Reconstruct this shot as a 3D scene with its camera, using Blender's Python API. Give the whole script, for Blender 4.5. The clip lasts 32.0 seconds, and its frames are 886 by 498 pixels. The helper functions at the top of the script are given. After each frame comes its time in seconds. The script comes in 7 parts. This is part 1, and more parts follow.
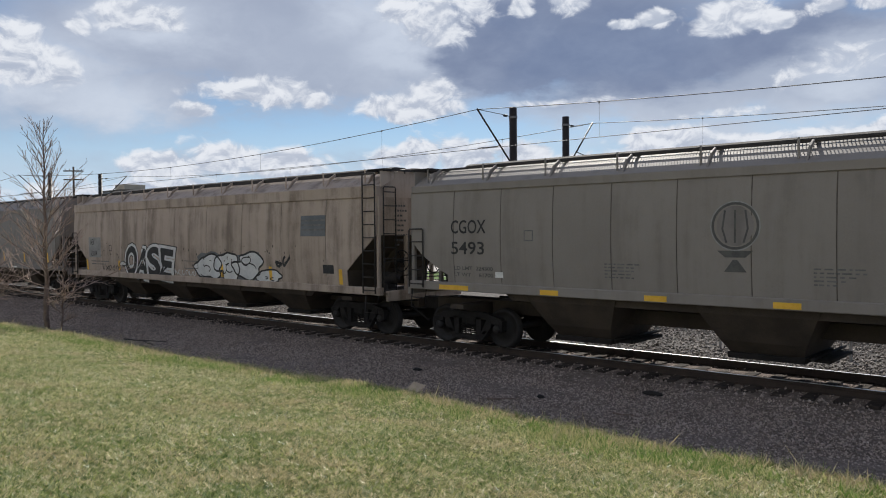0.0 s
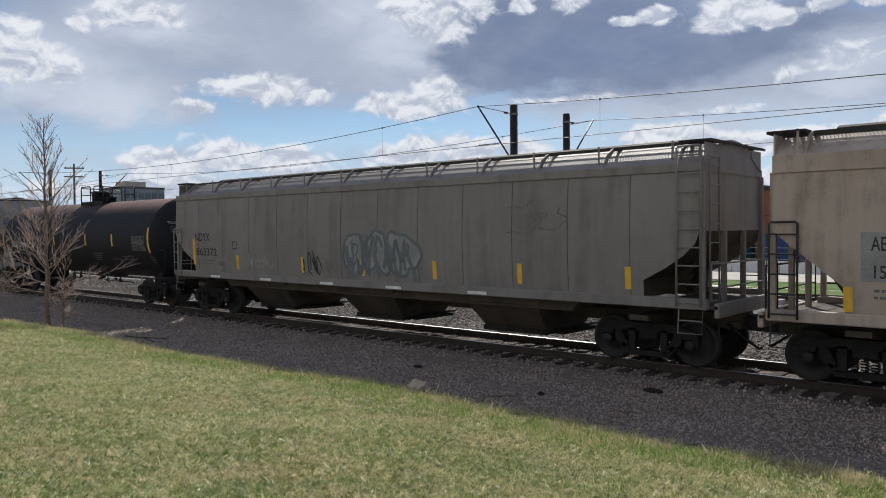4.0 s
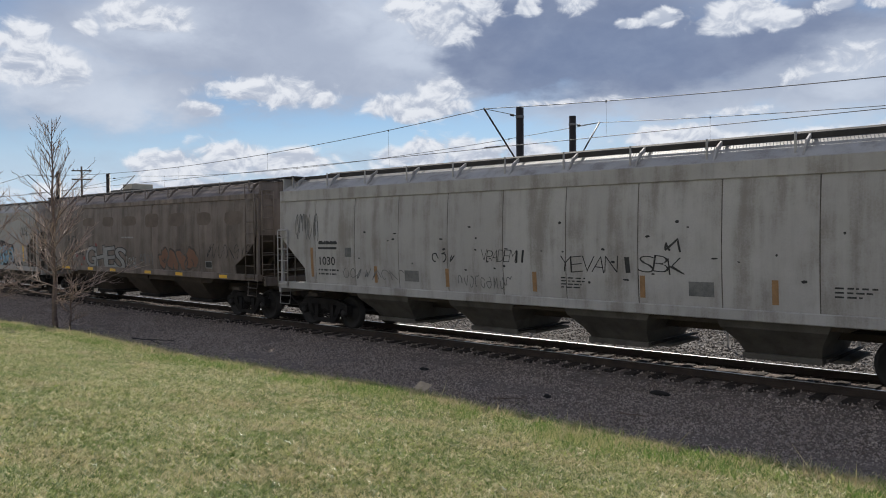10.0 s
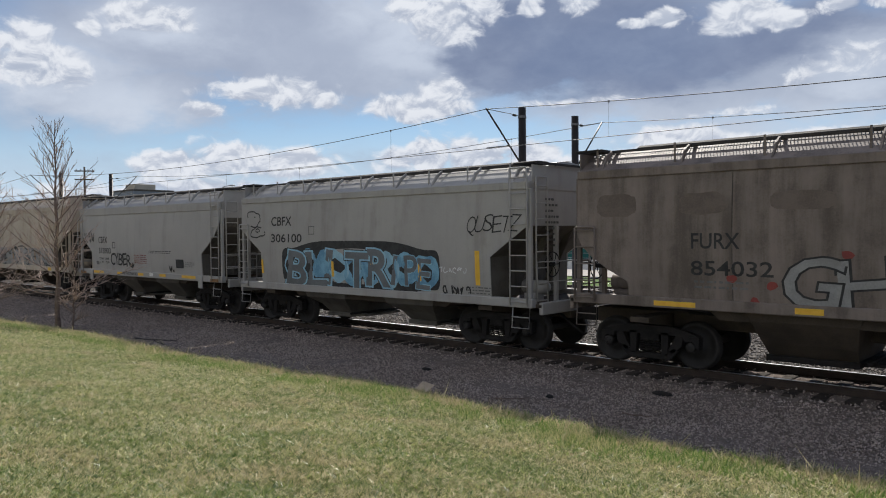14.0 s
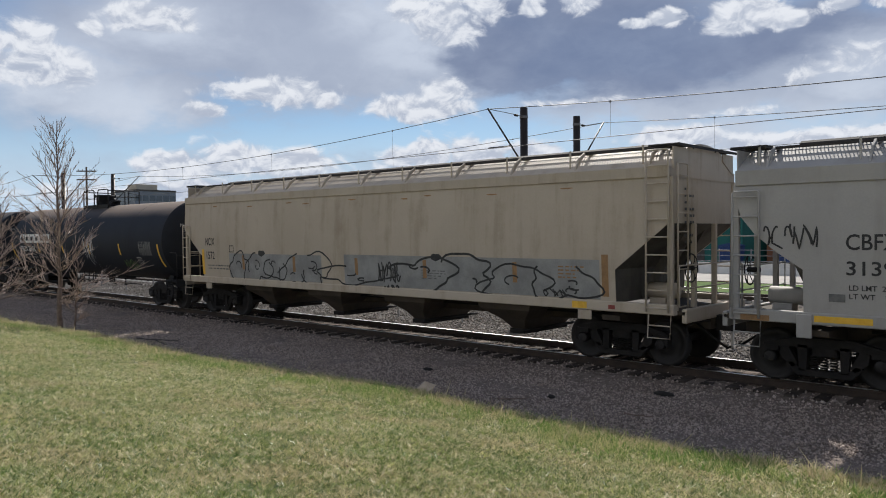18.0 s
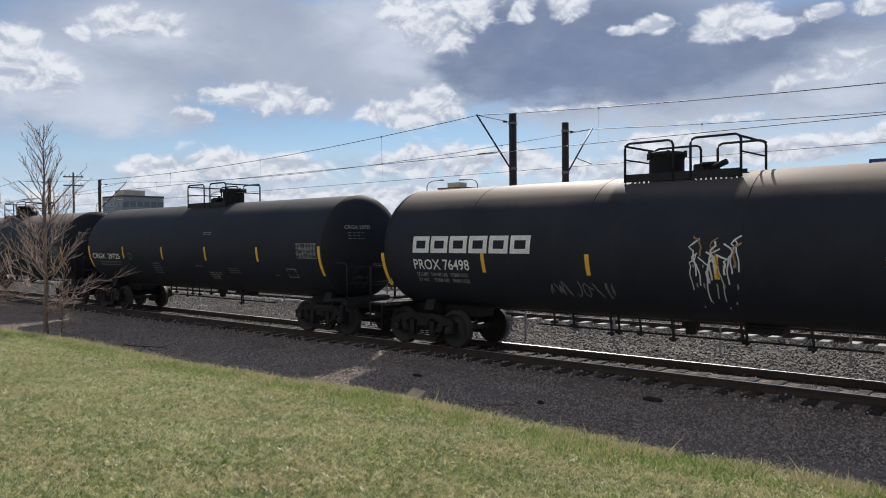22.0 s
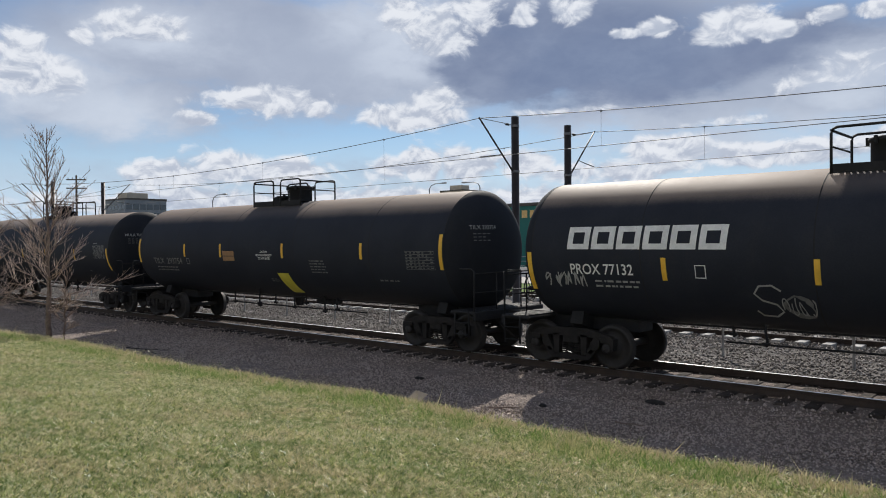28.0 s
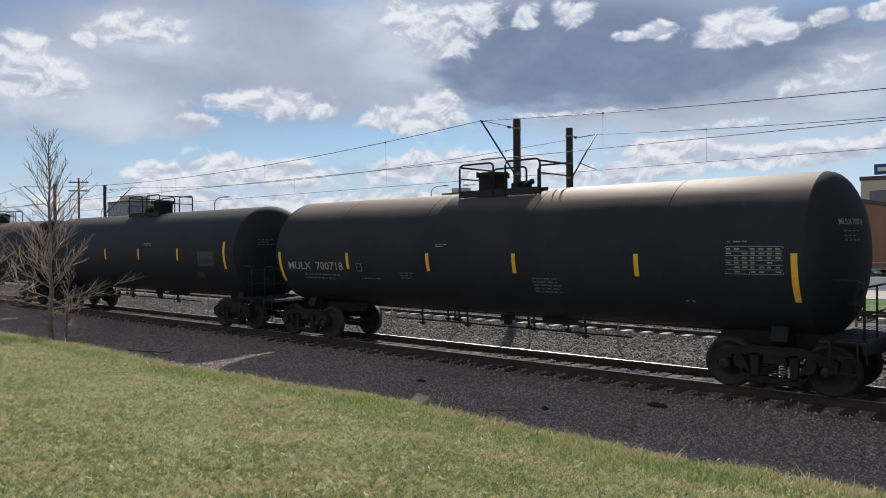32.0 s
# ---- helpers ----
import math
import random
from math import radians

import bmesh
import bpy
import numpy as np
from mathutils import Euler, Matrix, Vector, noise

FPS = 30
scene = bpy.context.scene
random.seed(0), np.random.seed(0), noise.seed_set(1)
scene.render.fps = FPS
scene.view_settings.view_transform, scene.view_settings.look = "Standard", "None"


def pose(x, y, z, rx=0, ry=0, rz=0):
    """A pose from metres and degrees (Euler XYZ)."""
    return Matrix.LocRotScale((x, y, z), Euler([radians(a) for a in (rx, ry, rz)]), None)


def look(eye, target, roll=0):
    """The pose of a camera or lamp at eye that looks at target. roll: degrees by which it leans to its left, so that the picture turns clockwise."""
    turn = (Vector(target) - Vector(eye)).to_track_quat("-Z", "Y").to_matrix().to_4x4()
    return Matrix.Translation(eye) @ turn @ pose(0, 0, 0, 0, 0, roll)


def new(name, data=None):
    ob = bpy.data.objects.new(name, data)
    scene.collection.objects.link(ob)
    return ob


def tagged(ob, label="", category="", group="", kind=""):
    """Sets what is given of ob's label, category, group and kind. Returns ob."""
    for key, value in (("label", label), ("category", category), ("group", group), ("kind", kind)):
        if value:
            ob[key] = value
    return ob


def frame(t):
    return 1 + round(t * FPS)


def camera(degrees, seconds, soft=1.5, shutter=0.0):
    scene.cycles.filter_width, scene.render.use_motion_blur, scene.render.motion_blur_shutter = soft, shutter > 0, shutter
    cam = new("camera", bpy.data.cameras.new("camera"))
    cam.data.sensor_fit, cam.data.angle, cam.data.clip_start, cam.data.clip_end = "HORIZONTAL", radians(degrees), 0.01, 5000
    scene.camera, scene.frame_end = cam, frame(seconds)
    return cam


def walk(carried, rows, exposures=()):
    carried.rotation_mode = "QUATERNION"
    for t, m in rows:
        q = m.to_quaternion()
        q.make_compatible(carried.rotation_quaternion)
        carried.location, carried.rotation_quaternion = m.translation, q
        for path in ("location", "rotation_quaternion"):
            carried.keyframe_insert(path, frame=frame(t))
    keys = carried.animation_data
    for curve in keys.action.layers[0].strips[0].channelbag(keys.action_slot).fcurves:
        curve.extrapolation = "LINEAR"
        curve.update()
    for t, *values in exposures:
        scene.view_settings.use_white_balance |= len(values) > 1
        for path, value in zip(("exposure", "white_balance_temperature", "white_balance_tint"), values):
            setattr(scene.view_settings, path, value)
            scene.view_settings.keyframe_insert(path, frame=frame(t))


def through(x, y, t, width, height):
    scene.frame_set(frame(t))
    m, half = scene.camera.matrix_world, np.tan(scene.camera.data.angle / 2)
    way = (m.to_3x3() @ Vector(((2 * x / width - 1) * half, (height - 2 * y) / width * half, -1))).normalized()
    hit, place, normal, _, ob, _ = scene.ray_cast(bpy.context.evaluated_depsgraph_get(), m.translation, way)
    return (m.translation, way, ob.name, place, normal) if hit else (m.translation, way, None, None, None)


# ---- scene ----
# ---- camera ----
EYE = (0.0, 0.0, 2.739)          # z = 0 is the top of the rail
TRACK_Y = 15.21                  # centre line of the freight track
LEAN = -0.47

cam = camera(60, 32.0, soft=1.0)
# seconds, degrees left of +Y, degrees of pitch
TURNS = [(0.0, 41.45, -1.29), (0.5, 41.41, -1.28), (1.0, 41.402, -1.301), (1.5, 41.402, -1.333), (2.0, 41.402, -1.366), (2.5, 41.408, -1.401), (3.0, 41.459, -1.46), (3.5, 41.465, -1.491), (5.5, 41.659, -1.476), (6.0, 41.653, -1.336), (6.5, 41.609, -1.211), (7.0, 41.656, -1.147), (7.5, 41.696, -1.141), (8.0, 41.755, -1.141), (8.5, 41.79, -1.144), (9.0, 41.822, -1.179), (9.5, 41.86, -1.266), (10.0, 41.945, -1.323), (10.5, 41.981, -1.297), (11.0, 41.984, -1.242), (11.5, 41.987, -1.235), (12.0, 42.016, -1.235), (12.5, 42.051, -1.242), (13.0, 42.106, -1.294), (13.5, 42.113, -1.301), (14.0, 42.12, -1.308), (14.5, 42.171, -1.359)]
TURNS += [(16.5, 42.335, -1.422), (17.0, 42.302, -1.373), (17.5, 42.248, -1.36), (18.0, 42.241, -1.301), (18.5, 42.238, -1.229), (19.0, 42.196, -1.115), (19.5, 42.044, -1.042), (20.0, 41.867, -0.985), (20.5, 41.79, -0.978), (21.0, 41.72, -0.978), (21.5, 41.589, -0.965), (22.0, 41.422, -0.861), (22.5, 41.412, -0.854), (23.0, 41.492, -0.921), (23.5, 41.542, -1.035), (24.0, 41.62, -1.1), (24.5, 41.61, -1.115), (25.0, 41.625, -1.13), (25.5, 41.69, -1.11), (27.5, 41.6, -0.713), (28.0, 41.596, -0.654), (28.5, 41.625, -0.59), (29.0, 41.7, -0.54), (29.5, 41.727, -0.527), (30.0, 41.727, -0.527), (30.5, 41.727, -0.527), (31.0, 41.727, -0.51), (31.5, 41.727, -0.472), (32.0, 41.727, -0.461)]


def aim(left, tilt):
    a, b = radians(left), radians(tilt)
    way = Vector((-math.sin(a) * math.cos(b), math.cos(a) * math.cos(b), math.sin(b)))
    return look(EYE, Vector(EYE) + way, LEAN)


walk(cam, [(t, aim(a, b)) for t, a, b in TURNS])

# ---- light ----
SUN_LEFT, SUN_HIGH = 34.0, 37.0   # degrees left of +Y, degrees above the horizon
sun_way = Vector((-math.sin(radians(SUN_LEFT)) * math.cos(radians(SUN_HIGH)), math.cos(radians(SUN_LEFT)) * math.cos(radians(SUN_HIGH)), math.sin(radians(SUN_HIGH))))
sun = new("sun", bpy.data.lights.new("sun", "SUN"))
sun.data.energy, sun.data.angle, sun.data.color = 5.0, radians(0.53), (1.0, 0.94, 0.85)
sun.matrix_world = look((0, 0, 60), Vector((0, 0, 60)) - sun_way)
scene.view_settings.exposure = 0.0


class Val:
    """A number or a node's output, for writing node arithmetic as formulas."""
    tree = None

    def __init__(self, v):
        self.v = v.v if isinstance(v, Val) else v

    def op(self, kind, *others):
        n = Val.tree.nodes.new("ShaderNodeMath")
        n.operation = kind
        for k, o in enumerate((self, *others)):
            o = o.v if isinstance(o, Val) else o
            if isinstance(o, (int, float)):
                n.inputs[k].default_value = o
            else:
                Val.tree.links.new(o, n.inputs[k])
        return Val(n.outputs[0])

    def __add__(self, o): return self.op("ADD", o)
    def __radd__(self, o): return self.op("ADD", o)
    def __sub__(self, o): return self.op("SUBTRACT", o)
    def __rsub__(self, o): return Val(o).op("SUBTRACT", self)
    def __mul__(self, o): return self.op("MULTIPLY", o)
    def __rmul__(self, o): return self.op("MULTIPLY", o)
    def __truediv__(self, o): return self.op("DIVIDE", o)

    def ramp(self, a, b, lo=0.0, hi=1.0):
        n = Val.tree.nodes.new("ShaderNodeMapRange")
        n.interpolation_type = "SMOOTHSTEP"
        Val.tree.links.new(self.v, n.inputs[0])
        for k, x in zip((1, 2, 3, 4), (a, b, lo, hi)):
            n.inputs[k].default_value = x
        return Val(n.outputs[0])


def vec(x, y, z=0.0):
    n = Val.tree.nodes.new("ShaderNodeCombineXYZ")
    for k, o in enumerate((x, y, z)):
        o = o.v if isinstance(o, Val) else o
        if isinstance(o, (int, float)):
            n.inputs[k].default_value = o
        else:
            Val.tree.links.new(o, n.inputs[k])
    return n.outputs[0]


def split(socket):
    n = Val.tree.nodes.new("ShaderNodeSeparateXYZ")
    Val.tree.links.new(socket, n.inputs[0])
    return [Val(o) for o in n.outputs]


def fbm(vector, scale, detail=6.0, rough=0.55, warp=0.0):
    n = Val.tree.nodes.new("ShaderNodeTexNoise")
    Val.tree.links.new(vector, n.inputs["Vector"])
    n.inputs["Scale"].default_value, n.inputs["Detail"].default_value = scale, detail
    n.inputs["Roughness"].default_value, n.inputs["Distortion"].default_value = rough, warp
    return Val(n.outputs[0])


def blend(fac, a, b):
    n = Val.tree.nodes.new("ShaderNodeMix")
    n.data_type = "RGBA"
    Val.tree.links.new(fac.v, n.inputs[0])
    for k, c in ((6, a), (7, b)):
        if isinstance(c, (tuple, list)):
            n.inputs[k].default_value = (*c[:3], 1)
        else:
            Val.tree.links.new(c, n.inputs[k])
    return n.outputs[2]


def make_sky():
    world = bpy.data.worlds.new("sky")
    scene.world = world
    world.use_nodes = True
    tree = world.node_tree
    Val.tree = tree
    back = tree.nodes["Background"]
    air = tree.nodes.new("ShaderNodeTexSky")
    air.sky_type, air.sun_disc = "NISHITA", False
    air.sun_elevation, air.sun_rotation = radians(SUN_HIGH), radians(-SUN_LEFT)
    air.air_density, air.dust_density, air.ozone_density = 1.0, 0.3, 2.5
    place = tree.nodes.new("ShaderNodeTexCoord").outputs["Generated"]
    x, y, z = split(place)
    # degrees to the left of +Y, and degrees above the horizon
    left = (x * -1.0).op("ARCTAN2", y) * 57.2958
    high = z.op("ARCSINE") * 57.2958
    flat = vec(x, y, z * 2.2)
    w1, w2 = fbm(flat, 9.0, 7.0, 0.6), fbm(vec(x, y + 3.1, z * 2.2), 9.0, 7.0, 0.6)
    wide = fbm(vec(x + 0.7, y, z * 1.6), 2.4, 4.0, 0.55)
    tiny = fbm(flat, 24.0, 8.0, 0.62)
    lump, lift = fbm(flat, 13.0, 8.0, 0.6), fbm(vec(x, y, z * 2.2 + 0.035), 13.0, 8.0, 0.6)
    glow = (lump - lift).ramp(-0.10, 0.12)

    puff, above = fbm(vec(x, y, z * 1.5), 27.0, 9.0, 0.58, 0.5), fbm(vec(x, y, z * 1.5 + 0.012), 27.0, 6.0, 0.58, 0.5)
    relief = (puff - above).ramp(-0.17, 0.17)

    def heap(rows, warp):
        """The densest of soft round heaps at each place, and how far that place lies above their middles."""
        total, height, weight = None, None, None
        lw, hw = left + (w1 - 0.5) * warp, high + (w2 - 0.5) * (warp * 0.6)
        for a, e, ra, re, k in rows:
            u, v = (lw - a) / ra, (hw - e) / re
            one = Val(2.718).op("POWER", (u * u + v * v) * -1.0) * k
            total = one if total is None else total.op("MAXIMUM", one)
            height = one * v if height is None else height + one * v
            weight = one if weight is None else weight + one
        return total, height / (weight + 0.02)

    (veil, _), (grey, _), (white, upper), (bright, _) = heap(VEIL, 7.0), heap(GREY, 5.0), heap(WHITE, 2.2), heap(BRIGHT, 6.0)
    # away from the clouds set out above the sky goes on mostly clouded
    out = (left - 41.0).op("ABSOLUTE").ramp(38.0, 52.0).op("MAXIMUM", high.ramp(24.0, 34.0))
    rest = wide.ramp(0.39, 0.60) * out
    m_veil = (veil + (wide - 0.5) * 0.45 + (w1 - 0.5) * 0.55).ramp(0.16, 0.72).op("MAXIMUM", rest * 0.9)
    m_grey = (grey + (w2 - 0.5) * 0.5 + (puff - 0.5) * 0.28).ramp(0.18, 0.62)
    m_white = (white + (puff - 0.5) * 1.15 + (tiny - 0.5) * 0.35).ramp(0.36, 0.70)
    n = tree.nodes.new("ShaderNodeVectorMath")
    n.operation = "MULTIPLY"
    tree.links.new(air.outputs[0], n.inputs[0])
    n.inputs[1].default_value = SKY_BLUE
    blue = blend(high.ramp(0.0, 11.0), (0.58, 0.71, 0.87), n.outputs[0])
    soft = blend((bright * 0.6 + wide * 0.35 + (w2 - 0.5) * 0.3 + (puff - 0.5) * 0.22).ramp(0.05, 0.80), (0.36, 0.405, 0.515), (0.63, 0.685, 0.785))
    c = blend(m_veil * 0.92, blue, soft)
    dark = blend((w1 * 0.5 + wide * 0.3 + (puff - 0.5) * 0.25 + 0.1 - grey * 0.22).ramp(0.12, 0.72), (0.165, 0.212, 0.34), (0.30, 0.36, 0.495))
    c = blend(m_grey * 0.96, c, dark)
    pale = blend((upper * 0.24 + (relief - 0.5) * 0.75 + (tiny - 0.5) * 0.3 + 0.56).ramp(0.0, 1.0), (0.43, 0.485, 0.60), (0.79, 0.82, 0.88))
    c = blend(m_white, c, pale)
    # unseen clouds over against the sun, made whiter and warmer as front fill
    front = (y * -1.0).ramp(0.0, 0.8) * rest
    c = blend(front, c, (0.74, 0.725, 0.71))
    tree.links.new(c, back.inputs[0])
    back.inputs[1].default_value = SKY_STRENGTH


SKY_BLUE, SKY_STRENGTH = (0.052, 0.066, 0.079), 1.0
# clouds: degrees left of +Y, degrees high, half width, half height, weight
VEIL = [(59.8, 13.8, 15.2, 4.74, 0.95), (67.4, 10.27, 7.8, 3.78, 0.9), (50.7, 13.28, 11.0, 4.27, 1.0), (61.0, 9.94, 6.8, 2.64, 0.8), (42.4, 13.58, 7.7, 4.99, 0.9), (26.4, 9.11, 14.4, 2.04, 0.8), (15.4, 10.95, 9.2, 4.58, 0.9), (28.3, 18.76, 29.2, 4.59, 0.9), (22.5, 6.55, 16.1, 2.25, 0.55), (49.2, 4.61, 35.3, 2.14, 0.4)]
GREY = [(32.0, 14.1, 11.0, 3.54, 1.0), (27.1, 12.28, 10.6, 3.06, 1.0), (35.3, 11.66, 6.9, 1.95, 0.95), (21.0, 12.4, 6.7, 2.5, 0.8), (16.0, 13.54, 6.7, 2.17, 0.6), (38.2, 14.9, 3.7, 2.84, 0.7), (61.0, 10.13, 5.8, 1.87, 0.22), (50.7, 13.47, 7.8, 2.38, 0.2), (39.2, 12.55, 3.6, 2.6, 0.85)]
BRIGHT = [(69.4, 10.83, 5.9, 2.68, 1.0), (65.3, 8.93, 5.3, 2.06, 0.8), (62.4, 14.35, 5.5, 1.83, 0.8), (42.4, 14.37, 4.6, 3.13, 1.0), (32.4, 6.72, 12.3, 2.25, 0.68), (17.1, 6.64, 10.5, 2.26, 0.68), (13.4, 10.38, 4.3, 2.14, 0.6), (47.4, 16.27, 3.7, 1.91, 0.6)]
WHITE = [(62.7, 14.61, 3.9, 1.17, 1.0), (69.4, 11.12, 3.5, 1.84, 1.0), (70.6, 12.65, 2.1, 1.6, 0.9), (66.7, 13.77, 1.1, 0.57, 0.9), (54.4, 10.13, 4.8, 1.23, 1.0), (51.0, 9.66, 1.6, 0.74, 1.0), (59.1, 8.74, 1.9, 0.59, 0.95), (43.9, 9.24, 4.5, 1.22, 1.0), (42.3, 10.29, 2.4, 1.16, 0.9), (41.7, 15.14, 3.0, 2.23, 0.95), (44.2, 16.5, 2.8, 1.76, 0.9), (38.8, 16.57, 2.4, 1.59, 0.8), (35.2, 16.36, 1.1, 1.14, 0.9), (31.9, 16.32, 2.0, 1.05, 0.9), (20.7, 14.48, 3.5, 1.26, 1.05), (18.1, 13.91, 2.4, 0.67, 0.9), (26.0, 14.61, 1.5, 0.74, 1.0), (27.8, 14.44, 1.6, 0.39, 0.9), (14.7, 14.36, 1.7, 0.64, 0.9), (12.0, 14.48, 1.8, 0.7, 1.0), (13.7, 10.85, 4.5, 1.56, 0.56), (17.1, 10.01, 2.4, 1.06, 0.5), (61.4, 4.87, 3.9, 1.26, 0.95), (57.2, 5.43, 3.9, 1.52, 1.0), (53.2, 5.0, 4.5, 1.41, 1.0), (45.4, 5.44, 2.4, 1.2, 0.9), (43.1, 5.85, 2.4, 1.44, 1.05), (39.5, 5.61, 2.8, 1.68, 0.95), (35.3, 5.67, 2.8, 1.18, 0.9), (32.0, 4.99, 2.8, 1.18, 0.8), (25.6, 6.09, 3.9, 1.75, 1.0), (28.4, 4.77, 3.6, 1.17, 0.9), (19.9, 5.73, 4.1, 1.02, 0.95), (15.4, 5.87, 4.9, 0.99, 0.95), (11.7, 6.18, 2.8, 0.91, 0.9), (32.4, 9.36, 5.5, 0.46, 0.6), (22.5, 8.04, 8.4, 0.59, 0.55), (41.6, 2.83, 42.4, 1.45, 0.9)]
make_sky()

# ---- materials ----
def surface(name, base, other, rough=0.6, metal=0.0, scale=2.0, fine=40.0, bump=0.15, dirt=None, dirt_k=0.0, streak=0.0, spread=0.0, gloss=0.5, dust=None, dust_low=0.0, dust_high=1.0, bare=None, polish=0.0):
    """Two tones in broad patches, fine grain, and, where given, run-down dirt (dirt), or dust that lies on the upper side between two heights (dust)."""
    m = bpy.data.materials.new(name)
    m.use_nodes = True
    t = m.node_tree
    Val.tree = t
    p = t.nodes["Principled BSDF"]
    co = t.nodes.new("ShaderNodeTexCoord").outputs["Object"]
    rnd = Val(t.nodes.new("ShaderNodeObjectInfo").outputs["Random"])
    x, y, z = split(co)
    shift = rnd * 37.0
    v = vec(x + shift, y, z)
    big, small = fbm(v, scale, 5.0, 0.6), fbm(v, fine, 4.0, 0.6)
    mix = (big + (small - 0.5) * 0.5).ramp(0.3, 0.7)
    c = blend(mix, base, other)
    if dirt:
        run = fbm(vec(x * 2.6 + shift, y * 2.6, z * 0.22), 1.0, 6.0, 0.62)
        spots = fbm(v, 1.3, 6.0, 0.65)
        k = (run * 0.75 + spots * 0.45 + (small - 0.5) * 0.25).ramp(0.62 - streak, 0.86 - streak * 0.6) * dirt_k
        c = blend(k, c, dirt)
    if dust:
        k = (z + (big - 0.5) * 0.16 + (small - 0.5) * 0.06).ramp(dust_low, dust_high) * 0.92
        if bare:
            k = k * (x + (small - 0.5) * 0.12 - bare[0]).op("ABSOLUTE").ramp(bare[1], bare[1] + 0.12, 0.18, 1.0)
        c = blend(k, c, dust)
        t.links.new((k * polish + gloss).v, p.inputs["Specular IOR Level"])
    if spread:
        n = t.nodes.new("ShaderNodeHueSaturation")
        t.links.new(c, n.inputs["Color"])
        t.links.new((rnd * spread + (1.0 - spread / 2)).v, n.inputs["Value"])
        c = n.outputs[0]
    t.links.new(c, p.inputs["Base Color"])
    t.links.new((small * 0.25 + big * 0.2 + (rough - 0.22)).v, p.inputs["Roughness"])
    p.inputs["Metallic"].default_value = metal
    if not dust:
        p.inputs["Specular IOR Level"].default_value = gloss
    if bump:
        b = t.nodes.new("ShaderNodeBump")
        b.inputs["Strength"].default_value, b.inputs["Distance"].default_value = bump, 0.02
        t.links.new((small + big * 1.5).v, b.inputs["Height"])
        t.links.new(b.outputs[0], p.inputs["Normal"])
    return m


def flecks(name, tones, rough=0.9, patch=None, patch_scale=0.5, gloss=0.3, through=0.0, mottle=None, mottle_scale=11.0, patch2=None):
    """For scattered pieces in one mesh: each island has its own tone, out of three, and broad patches turn to another."""
    m = bpy.data.materials.new(name)
    m.use_nodes = True
    t = m.node_tree
    Val.tree = t
    p = t.nodes["Principled BSDF"]
    isl = Val(t.nodes.new("ShaderNodeNewGeometry").outputs["Random Per Island"])
    co = t.nodes.new("ShaderNodeTexCoord").outputs["Object"]
    c = blend(isl.ramp(0.0, 0.55), tones[0], tones[1])
    c = blend(isl.ramp(0.6, 1.0), c, tones[2])
    if patch:
        k = (fbm(co, patch_scale, 5.0, 0.65) + (isl - 0.5) * 0.25).ramp(0.46, 0.64) * 0.75
        c = blend(k, c, patch)
    if patch2:
        Val.tree = t
        px, py, pz = split(co)
        k = (fbm(vec(px + 40.0, py, pz), patch2[1], 5.0, 0.65) + (isl - 0.5) * 0.2).ramp(0.48, 0.64) * 0.6
        c = blend(k, c, patch2[0])
    if mottle:
        k = fbm(co, mottle_scale, 3.0, 0.6)
        c = blend((k + (isl - 0.5) * 0.15).ramp(0.50, 0.62), c, mottle[0])
        c = blend((k + (isl - 0.5) * 0.15).ramp(0.50, 0.36) * 0.8, c, mottle[1])
    t.links.new(c, p.inputs["Base Color"])
    p.inputs["Roughness"].default_value = rough
    p.inputs["Specular IOR Level"].default_value = gloss
    if through:
        b = t.nodes.new("ShaderNodeBsdfTranslucent")
        t.links.new(c, b.inputs[0])
        mx = t.nodes.new("ShaderNodeMixShader")
        mx.inputs[0].default_value = through
        t.links.new(p.outputs[0], mx.inputs[1])
        t.links.new(b.outputs[0], mx.inputs[2])
        t.links.new(mx.outputs[0], t.nodes["Material Output"].inputs[0])
    return m


M = {}
M["soil"] = surface("lawn_soil", (0.085, 0.10, 0.03), (0.27, 0.22, 0.12), 0.95, scale=0.8, fine=30, bump=0.6, gloss=0.1)
M["grass"] = flecks("grass_blades", ((0.12, 0.19, 0.042), (0.31, 0.365, 0.11), (0.90, 0.82, 0.55)), 0.45, (0.58, 0.48, 0.28), 0.9, 0.4, 0.4, ((0.78, 0.70, 0.45), (0.055, 0.11, 0.022)), 12.0, ((0.12, 0.235, 0.045), 1.3))
M["shine"] = flecks("glossy_grass_blades", ((0.34, 0.40, 0.12), (0.62, 0.60, 0.30), (0.86, 0.80, 0.58)), 0.5, (0.60, 0.50, 0.30), 0.9, 0.35, 0.4, None, 11.0, ((0.16, 0.30, 0.06), 1.3))
M["tuft"] = flecks("tall_green_blades", ((0.10, 0.19, 0.04), (0.23, 0.33, 0.09), (0.60, 0.58, 0.30)), 0.45, (0.56, 0.49, 0.27), 1.1, 0.4, 0.4)
M["straw"] = flecks("dry_stalks", ((0.50, 0.42, 0.25), (0.64, 0.55, 0.36), (0.26, 0.33, 0.10)), 0.8, None, 1.0, 0.2, 0.3)
M["ballast"] = surface("ballast_ground", (0.14, 0.114, 0.10), (0.27, 0.222, 0.195), 0.95, scale=9, fine=55, bump=0.9, gloss=0.2)
